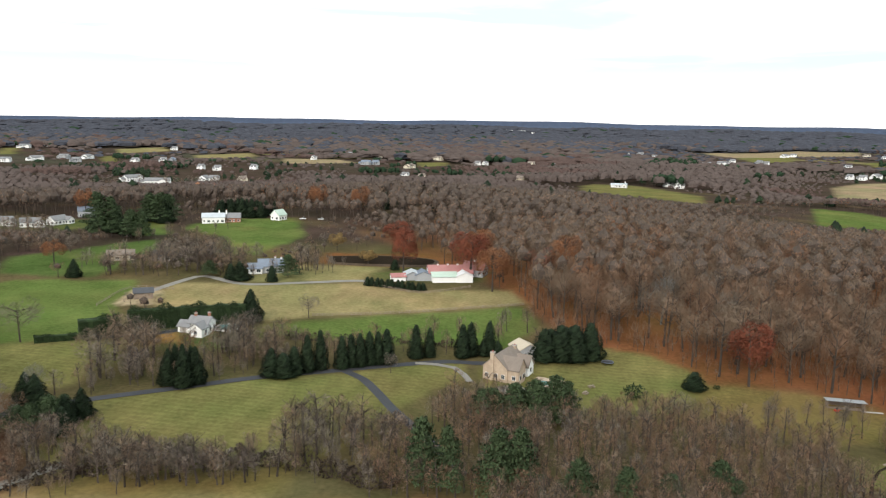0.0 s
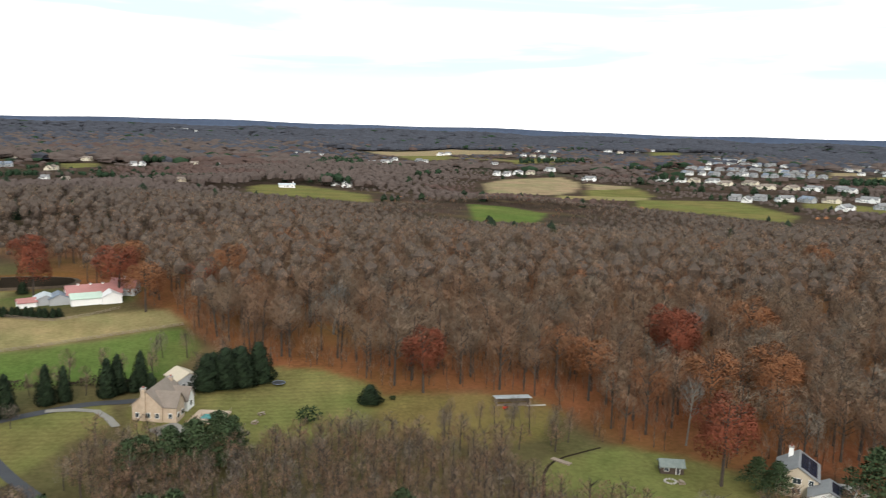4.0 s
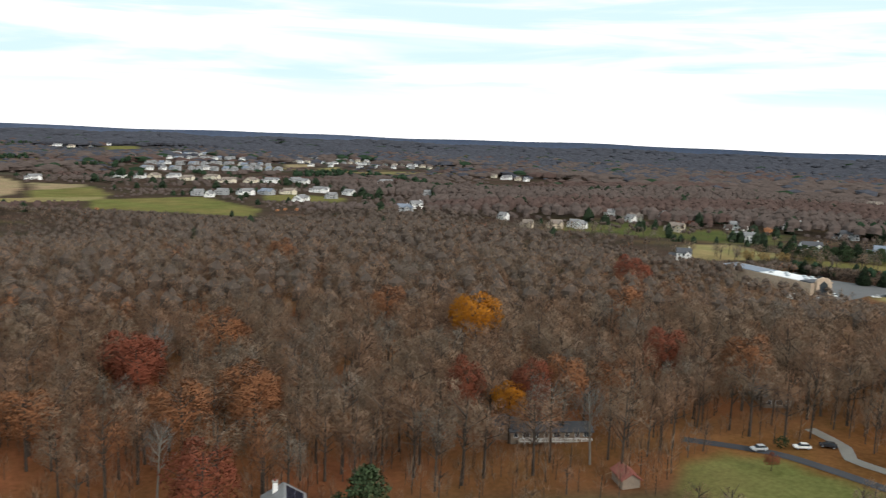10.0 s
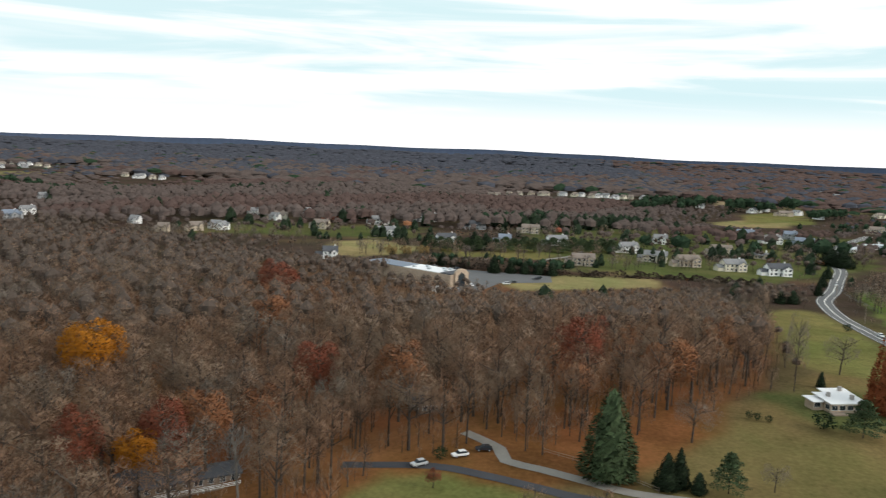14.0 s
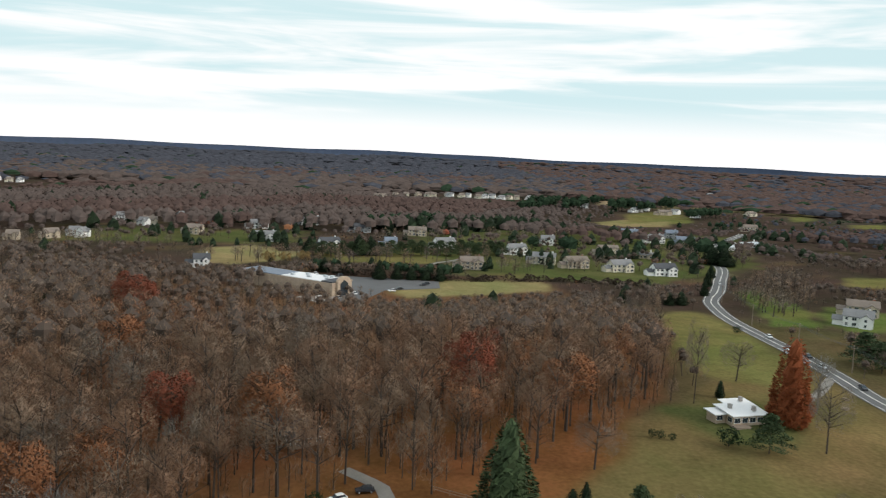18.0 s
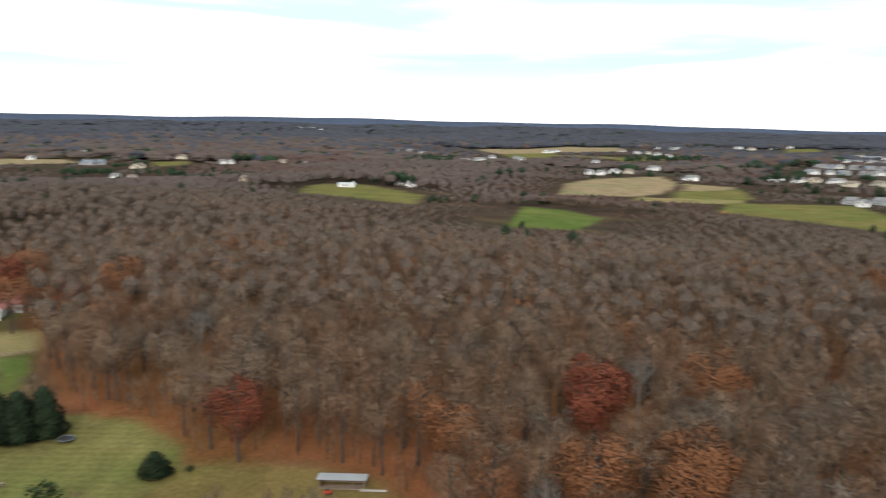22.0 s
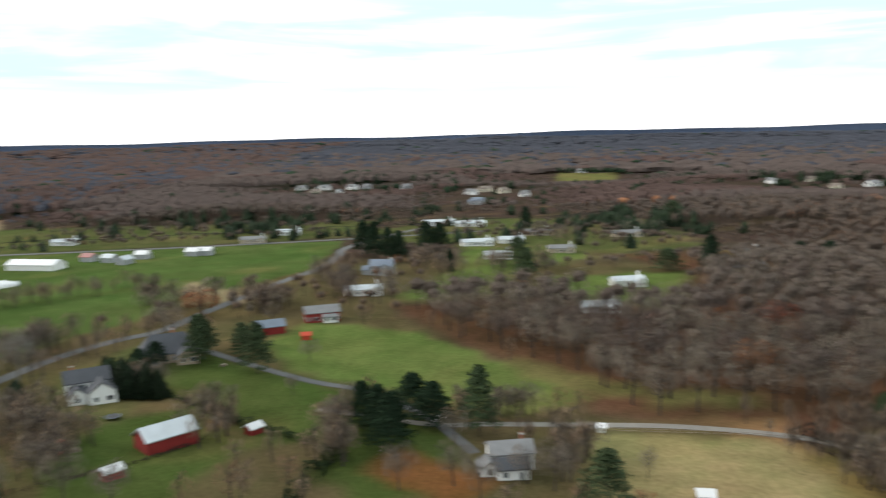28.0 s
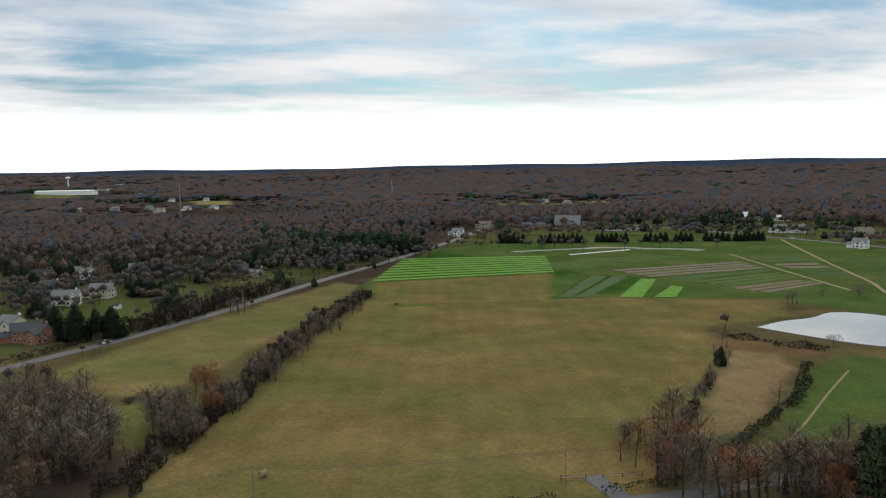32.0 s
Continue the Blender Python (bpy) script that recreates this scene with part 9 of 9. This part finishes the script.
for _hx, _hy, _hr, _hm, _hl in ((-424, -140, 70, "roofmetal", "galvanised farm shed"), (-414, -126, 160, "roofmetal", "silver gabled farm shed"), (-436, -122, 80, "roofwhite", "white roofed farm shed"), (-444, -90, 80, "roofwhite", "small white farm hut"), (-446, -82, 80, "roofwhite", "small white farm hut"), (-430, -156, 70, "roofred", "red roofed farm shed"), (-392, -214, 70, "roofmetal", "long low pale farm trailer")):
    house(_hx, _hy, _hr, _hl + " in a farmyard", [(0, 0, 9, 7, 3.4, 5.4, "x", "greywall", _hm, {"windows": False})], name="shed", category="shed", group="farm sheds")
house(-306, -816, 150, "church hall with a large grey roof", [(0, 0, 30, 20, 4.0, 14.0, "x", "brick", "roofgrey")], name="church", category="church")
house(-262, -816, 160, "red brick hall with a dark roof", [(0, 0, 26, 14, 5.0, 8.0, "x", "brick", "roofdark")], name="church_hall", category="hall")
house(-545, -792, 150, "white hall with an arched roof", [(0, 0, 28, 18, 6.0, 11.0, "x", "white", "roofwhite")], name="hall", category="hall")
house(-575, -778, 150, "long white hall beside a road", [(0, 0, 26, 12, 5.0, 7.0, "x", "white", "roofwhite")], name="hall", category="hall")
sheet("car_park", [(-312, -752), (-350, -735), (-380, -770), (-330, -790)], M["road"], "grey car park beside a church", 0.14, "car park")
house(156, -416, 140, "white garden shed with a rounded roof", [(0, 0, 3.6, 3.0, 2.2, 3.4, "x", "white", "roofdark", {"windows": False})], name="shed", category="shed")
house(150, -196, 150, "small grey shed under bare trees", [(0, 0, 6, 4, 2.4, 3.4, "x", "wood", "roofgrey", {"windows": False})], name="shed", category="shed")


# ---- water ----
def pond(name, poly, mat, label, depth, category="pond"):
    x = sum(p[0] for p in poly) / len(poly)
    y = sum(p[1] for p in poly) / len(poly)
    z = max(ground_z(px, py) for px, py in poly) + depth
    bm = bmesh.new()
    line = bezier_line(poly + poly[:1], 5.0)[:-1]
    bmesh.ops.triangulate(bm, faces=[bm.faces.new([bm.verts.new((p.x, p.y, z)) for p in line])])
    tagged(part(name, bm, mat, None), label, category, kind="structure")
    # the bank: a low earthen rim
    bm = bmesh.new()
    rows = []
    for p in line:
        d = Vector((p.x - x, p.y - y, 0)).normalized()
        rows.append([bm.verts.new((p.x + d.x * o, p.y + d.y * o, q if q is not None else ground_z(p.x + d.x * o, p.y + d.y * o) - 0.05)) for o, q in ((-0.4, z - 0.2), (0.5, z + 0.15), (2.6, None))])
    for a, b in zip(rows, rows[1:] + rows[:1]):
        for i in (0, 1):
            bm.faces.new((a[i], a[i + 1], b[i + 1], b[i]))
    tagged(part("bank", bm, BANK, None), "grassy earthen bank round a pond", "bank", kind="structure")


BANK = material("earthen_bank", (0.064, 0.044, 0.028), 0.95, 0.4, 3.0)
pond("water_1", [(-141, -245), (-162, -253), (-180, -255), (-199, -263), (-211, -256), (-219, -241), (-229, -229), (-227, -215), (-217, -204), (-198, -192), (-180, -183), (-163, -196), (-152, -216)], M["water"], "still farm pond, pale sky reflection painted into its colour", 0.15)
pond("water_2", [(-267, -208), (-279, -206), (-283, -198), (-271, -188), (-261, -187), (-260, -196)], M["bluewater"], "small blue farm pond", 0.1)
pond("water_3", [(-62, 452), (-57, 433), (-30, 429), (-8, 430), (-6, 446), (-30, 455)], M["darkwater"], "woodland pond with brown banks, mirrored trees painted as dark colour", 0.1)


# ---- vehicles ----
CARBODY = {}
for _nm, _mat in (("white", M["carwhite"]), ("dark", M["cardark"]), ("silver", M["roofmetal"])):
    _bm = bmesh.new()
    prism(_bm, [(-2.25, 0.35), (2.25, 0.35), (2.3, 0.8), (1.2, 0.95), (-2.2, 0.98), (-2.3, 0.7)], -0.88, 0.88)
    bmesh.ops.bevel(_bm, geom=_bm.edges[:], offset=0.05, segments=1, affect="EDGES")
    CARBODY[_nm] = bpy.data.meshes.new("body")
    _bm.to_mesh(CARBODY[_nm])
    _bm.free()
    CARBODY[_nm].materials.append(_mat)
_bm = bmesh.new()
prism(_bm, [(-2.0, 0.95), (1.1, 0.95), (0.4, 1.5), (-1.5, 1.52)], -0.76, 0.76)
CABIN = bpy.data.meshes.new("cabin_glass")
_bm.to_mesh(CABIN)
_bm.free()
CABIN.materials.append(M["glass"])
_bm = bmesh.new()
tube(_bm, (-0.1, 0, 0), (0.1, 0, 0), 0.34, 0.34, 12)
WHEEL = bpy.data.meshes.new("wheel")
_bm.to_mesh(WHEEL)
_bm.free()
WHEEL.materials.append(M["tyre"])
ROOFS = {k: unit_mesh("roof", [(-0.7, -1.45, 1.505, 0.7, 0.38, 1.56, 0)], [m]) for k, m in (("white", M["carwhite"]), ("dark", M["cardark"]), ("silver", M["roofmetal"]))}


_bm = bmesh.new()
tube(_bm, (-0.03, 0, 0), (0.03, 0, 0), 0.2, 0.2, 10)
HUBCAP = bpy.data.meshes.new("hubcap")
_bm.to_mesh(HUBCAP)
_bm.free()
HUBCAP.materials.append(M["roofmetal"])


def car(x, y, rot, hue, where):
    ob = thing("car", pose(x, y, ground_z(x, y) + 0.2, 0, 0, rot), hue + " car " + where, "car", "cars")
    share("body", CARBODY[hue], ob)
    share("cabin", CABIN, ob)
    share("roof", ROOFS[hue], ob)
    for a in (-0.85, 0.85):
        for b in (-1.4, 1.4):
            wheel = share("wheel", WHEEL, ob, pose(a, b, 0.34))
            share("hubcap", HUBCAP, wheel, pose(0.12 if a > 0 else -0.12, 0, 0), "silver hubcap")


for _cx, _cy, _cr, _ch in ((447, -108, 85, "white"), (408, -106.5, 88, "dark"), (390, -103, 88, "silver"), (360, -102, 84, "dark"), (620, -152, 70, "white"), (150, -312, -37, "white"), (-440, -590, 10, "white"), (-464, -330, 0, "white")):
    car(_cx, _cy, _cr, _ch, "driving on the grey road")
for _cx, _cy, _cr, _ch in ((-119.5, 77, 40, "white"), (-160, -36, 30, "white"), (-128, -62, 100, "white"), (268, 72, 30, "white"), (272, 66, 10, "dark"), (262, 82, 40, "silver"), (-106, 607, 90, "white"), (-92, 604, 90, "white"), (188, -560, 60, "dark"), (236, -540, 20, "white"), (244, -536, 20, "dark")):
    car(_cx, _cy, _cr, _ch, "parked beside a house")
for _cx, _cy, _cr, _ch in ((545, 66, 20, "white"), (552, 62, 20, "dark"), (570, 48, 30, "dark"), (574, 46, 30, "dark"), (532, 86, 110, "white"), (516, 94, 56, "silver"), (522, 104, 56, "white"), (530, 114, 56, "dark"), (536, 124, 56, "white"), (542, 132, 56, "silver"), (600, 116, 30, "white"), (597, 100, 30, "dark")):
    car(_cx, _cy, _cr, _ch, "parked beside the office building")


# ---- poles, wires and towers ----
def utility_pole(x, y, h, rot, label="brown wooden utility pole with a crossarm"):
    root = thing("utility_pole", pose(x, y, ground_z(x, y), 0, 0, rot), label, "utility pole", "utility poles")
    bm = bmesh.new()
    tube(bm, (0, 0, -0.5), (0, 0, h), 0.17, 0.12, 7)
    part("pole", bm, M["wood"], root)
    bm = bmesh.new()
    box(bm, -1.2, -0.07, h - 0.9, 1.2, 0.07, h - 0.75)
    part("crossarm", bm, M["wood"], root)
    for u in (-1.1, 0.0, 1.1):
        bm = bmesh.new()
        tube(bm, (u, 0, h - 0.74 if u else h), (u, 0, h - 0.5 if u else h + 0.25), 0.05, 0.04, 6)
        part("insulator", bm, M["concrete"], root)
    return Vector((x, y, ground_z(x, y) + h - 0.5))


def wires(tops, label="thin sagging overhead wires", spread=(-1.0, 0.0, 1.0), sag=1.0, r=0.035):
    bm = bmesh.new()
    for a, b in zip(tops, tops[1:]):
        n = Vector((b.y - a.y, a.x - b.x, 0)).normalized()
        for s in spread:
            pts = [a.lerp(b, k / 8) + n * s - Vector((0, 0, sag * 4 * (k / 8) * (1 - k / 8))) for k in range(9)]
            for p, q in zip(pts, pts[1:]):
                tube(bm, p, q, r, r, 3)
    tagged(part("power_line", bm, M["metal"], None), label, "wires")


wires([utility_pole(x, y, 9.5, r) for x, y, r in ((150, -92, 80), (95, -104, 75), (25, -93, 84), (-40, -94, 90), (-100, -96, 100), (-142, -84, 110))])
wires([utility_pole(x, y, 10.5, r) for x, y, r in ((600, -150, 60), (545, -124, 60), (480, -114, 80), (430, -113, 88), (385, -112, 88), (340, -108, 86))])
wires([utility_pole(x, y, 12, r) for x, y, r in ((-395, -790, 150), (-425, -640, 170), (-452, -500, 175), (-459, -390, 0), (-455, -300, 0), (-462, -200, 0), (-478, -100, 5), (-500, 0, 5), (-530, 110, 10), (-560, 220, 15))], sag=1.6, r=0.06)


def water_tower(x, y, h):
    root = thing("water_tower", pose(x, y, ground_z(x, y)), "white water tower on a slim stem", "water tower")
    bm = bmesh.new()
    tube(bm, (0, 0, -1), (0, 0, h - 5), 2.6, 1.8, 12)
    part("stem", bm, M["white"], root)
    bm = bmesh.new()
    bmesh.ops.create_uvsphere(bm, u_segments=16, v_segments=10, radius=8, matrix=Matrix.Translation((0, 0, h - 5)) @ Matrix.Diagonal((1, 1, 0.62, 1)))
    part("tank", bm, M["white"], root)


water_tower(563, -2850, 46)


def mast(x, y, h):
    root = thing("radio_mast", pose(x, y, ground_z(x, y)), "tall slim grey lattice mast", "mast")
    bm = bmesh.new()
    for k in range(3):
        a = 2.0944 * k
        tube(bm, (1.0 * math.cos(a), 1.0 * math.sin(a), -0.5), (0.35 * math.cos(a), 0.35 * math.sin(a), h), 0.18, 0.10, 4)
    part("lattice_leg", bm, M["roofmetal"], root)
    for z in range(3, int(h), 3):
        bm = bmesh.new()
        r = 1.0 - 0.65 * z / h
        for k in range(3):
            a, b = 2.0944 * k, 2.0944 * (k + 1)
            tube(bm, (r * math.cos(a), r * math.sin(a), z), (r * math.cos(b), r * math.sin(b), z + 1.5), 0.08, 0.08, 3)
        part("brace", bm, M["roofmetal"], root)


mast(149, -1188, 52)
mast(-240, -1500, 40)

# ---- small things in the fields and yards ----
for _bx, _by in ((92, -121), (96, -196)):
    _t = thing("hay_bale", pose(_bx, _by, ground_z(_bx, _by), 0, 0, 30), "pale straw bale lying in the field", "bale", "bales")
    _bm = bmesh.new()
    tube(_bm, (-0.9, 0, 0.75), (0.9, 0, 0.75), 0.8, 0.8, 14)
    bmesh.ops.contextual_create(_bm, geom=[e for e in _bm.edges if e.is_boundary])
    part("straw_roll", _bm, M["straw"], _t)
    _bm = bmesh.new()
    for _u in (-0.5, 0.0, 0.5):
        tube(_bm, (_u - 0.04, 0, 0.75), (_u + 0.04, 0, 0.75), 0.815, 0.815, 14)
    part("binding", _bm, M["wood"], _t)


def trampoline(x, y):
    root = thing("trampoline", pose(x, y, ground_z(x, y)), "round black trampoline on a lawn", "trampoline")
    bm = bmesh.new()
    n = 20
    a = [bm.verts.new((2.0 * math.cos(6.2832 * k / n), 2.0 * math.sin(6.2832 * k / n), 0.85)) for k in range(n)]
    b = [bm.verts.new((2.0 * math.cos(6.2832 * k / n), 2.0 * math.sin(6.2832 * k / n), 0.80)) for k in range(n)]
    bm.faces.new(a)
    bm.faces.new(b[::-1])
    for k in range(n):
        bm.faces.new((a[k], b[k], b[(k + 1) % n], a[(k + 1) % n]))
    part("mat", bm, M["metal"], root)
    bm = bmesh.new()
    for k in range(n):
        p, q = 6.2832 * k / n, 6.2832 * (k + 1) / n
        tube(bm, (2.15 * math.cos(p), 2.15 * math.sin(p), 0.85), (2.15 * math.cos(q), 2.15 * math.sin(q), 0.85), 0.09, 0.09, 5)
    part("frame", bm, M["roofblue"], root)
    for k in range(6):
        bm = bmesh.new()
        tube(bm, (2.1 * math.cos(1.047 * k), 2.1 * math.sin(1.047 * k), -0.1), (2.1 * math.cos(1.047 * k), 2.1 * math.sin(1.047 * k), 0.85), 0.05, 0.05, 5)
        part("leg", bm, M["metal"], root)


trampoline(-117, -18)
trampoline(61, 285)


def picnic_set(x, y, rot):
    root = thing("garden_table", pose(x, y, ground_z(x, y), 0, 0, rot), "weathered wooden picnic table on the lawn", "table", "garden tables")
    for nm, b in (("tabletop", (-1.0, -0.4, 0.72, 1.0, 0.4, 0.78)), ("bench", (-1.0, -0.95, 0.42, 1.0, -0.65, 0.47)), ("bench", (-1.0, 0.65, 0.42, 1.0, 0.95, 0.47)), ("leg", (-0.8, -0.9, 0, -0.7, 0.9, 0.418)), ("leg", (0.7, -0.9, 0, 0.8, 0.9, 0.418))):
        bm = bmesh.new()
        box(bm, *b)
        part(nm, bm, M["wood"], root)


for _p in ((51, 262, 20), (48, 256, 60), (346, -88, 10), (335, -82, 40), (148, 186, 70), (-92, -18, 30), (-172, 0, 10)):
    picnic_set(*_p)
_t = thing("playhouse", pose(-92, -22, ground_z(-92, -22), 0, 0, 30), "small wooden climbing frame with a red slide", "playground")
for _nm, _b, _m in (("platform", (-1, -1, 1.3, 1, 1, 1.45), "wood"), ("post", (-1, -1, 0, -0.85, -0.85, 2.8), "wood"), ("post", (0.85, -1, 0, 1, -0.85, 2.8), "wood"), ("post", (-1, 0.85, 0, -0.85, 1, 2.8), "wood"), ("post", (0.85, 0.85, 0, 1, 1, 2.8), "wood"), ("roof", (-1.2, -1.2, 2.8, 1.2, 1.2, 2.95), "redplay"), ("slide", (1.0, -0.4, 0.2, 3.0, 0.4, 0.35), "redplay")):
    _bm = bmesh.new()
    box(_bm, *_b)
    part(_nm, _bm, M[_m], _t)


# ---- far settlements: house after house to the distance ----
def far_house(kind, w):
    """Walls and gabled roofs of a small far house with a cross wing and a garage, as one mesh."""
    wall, roof = {"w": ("white", "roofgrey"), "c": ("cream", "roofbrown"), "t": ("tan", "roofbrown"), "g": ("greywall", "roofgrey"), "b": ("greywall", "roofblue")}[kind]
    bm = bmesh.new()
    d, e = min(10.0, 0.72 * w), 4.7 if w < 22 else 4.0
    for x, y, lx, ly, eave, ridge, axis in ((0, 0, w, d, e, e + 3.0, "x"), (0.24 * w, -0.42 * d, 0.36 * w, 0.7 * d, 0.92 * e, 0.92 * e + 2.2, "y"), (-0.62 * w, 0.06 * d, 0.32 * w, 0.8 * d, 2.9, 4.9, "x")):
        old = set(bm.verts)
        L, D = (lx, ly) if axis == "x" else (ly, lx)
        prism(bm, [(-D / 2, -1.2), (D / 2, -1.2), (D / 2, eave), (0, ridge), (-D / 2, eave)], -L / 2, L / 2, 0)
        s_, f = (ridge - eave) / (D / 2), D / 2 + 0.5
        lo = eave - 0.5 * s_
        prism(bm, [(-f, lo + 0.02), (0, ridge + 0.02), (f, lo + 0.02), (f, lo + 0.3), (0, ridge + 0.3), (-f, lo + 0.3)], -L / 2 - 0.5, L / 2 + 0.5, 1)
        for v in bm.verts:
            if v not in old:
                v.co = pose(x, y, 0, 0, 0, 0 if axis == "x" else 90) @ v.co
    n = max(2, int(w / 3.2))
    for z in (1.0, 3.6) if e > 4.5 else (1.0,):
        for k in range(n):
            u = (k + 0.5) / n * w - w / 2
            for q in (-d / 2 - 0.06, d / 2 - 0.04):
                box(bm, u - 0.55, q, z, u + 0.55, q + 0.1, z + 1.4, 2)
    me = bpy.data.meshes.new("house")
    bm.to_mesh(me)
    bm.free()
    for m in (wall, roof, "glass"):
        me.materials.append(M[m])
    return me


FAR_LABEL = {"w": "white gabled house with a grey roof in the distance", "c": "cream gabled house with a brown roof in the distance", "t": "tan gabled house with a brown roof in the distance", "g": "grey gabled house with a grey roof in the distance", "b": "grey house with a slate-blue roof in the distance"}
FAR_MESH = {}
for _i, (_hx, _hy, _hw, _hk) in enumerate(FAR_HOUSE):
    _w = min((9, 11, 13, 16, 20, 28, 40), key=lambda q: abs(q - 0.88 * _hw))
    if (_hk, _w) not in FAR_MESH:
        FAR_MESH[_hk, _w] = far_house(_hk, _w)
    _face = math.degrees(math.atan2(_hy - HUB[1], _hx - HUB[0])) - 90  # fronts turned roughly to the flight, to suit the camera's view
    _ob = new("house", FAR_MESH[_hk, _w])
    _ob.matrix_basis = pose(_hx, _hy, ground_z(_hx, _hy), 0, 0, _face + (-35, -15, 10, 25, 60)[_i * 7 % 5])
    tagged(_ob, FAR_LABEL[_hk], "house", "far houses")
house(483, -2310, 168, "long white flat industrial hall near a water tower", [(0, 0, 150, 44, 10.0, 12.0, "x", "white", "roofwhite", {"windows": False, "door": "garage"})], name="warehouse", category="hall")
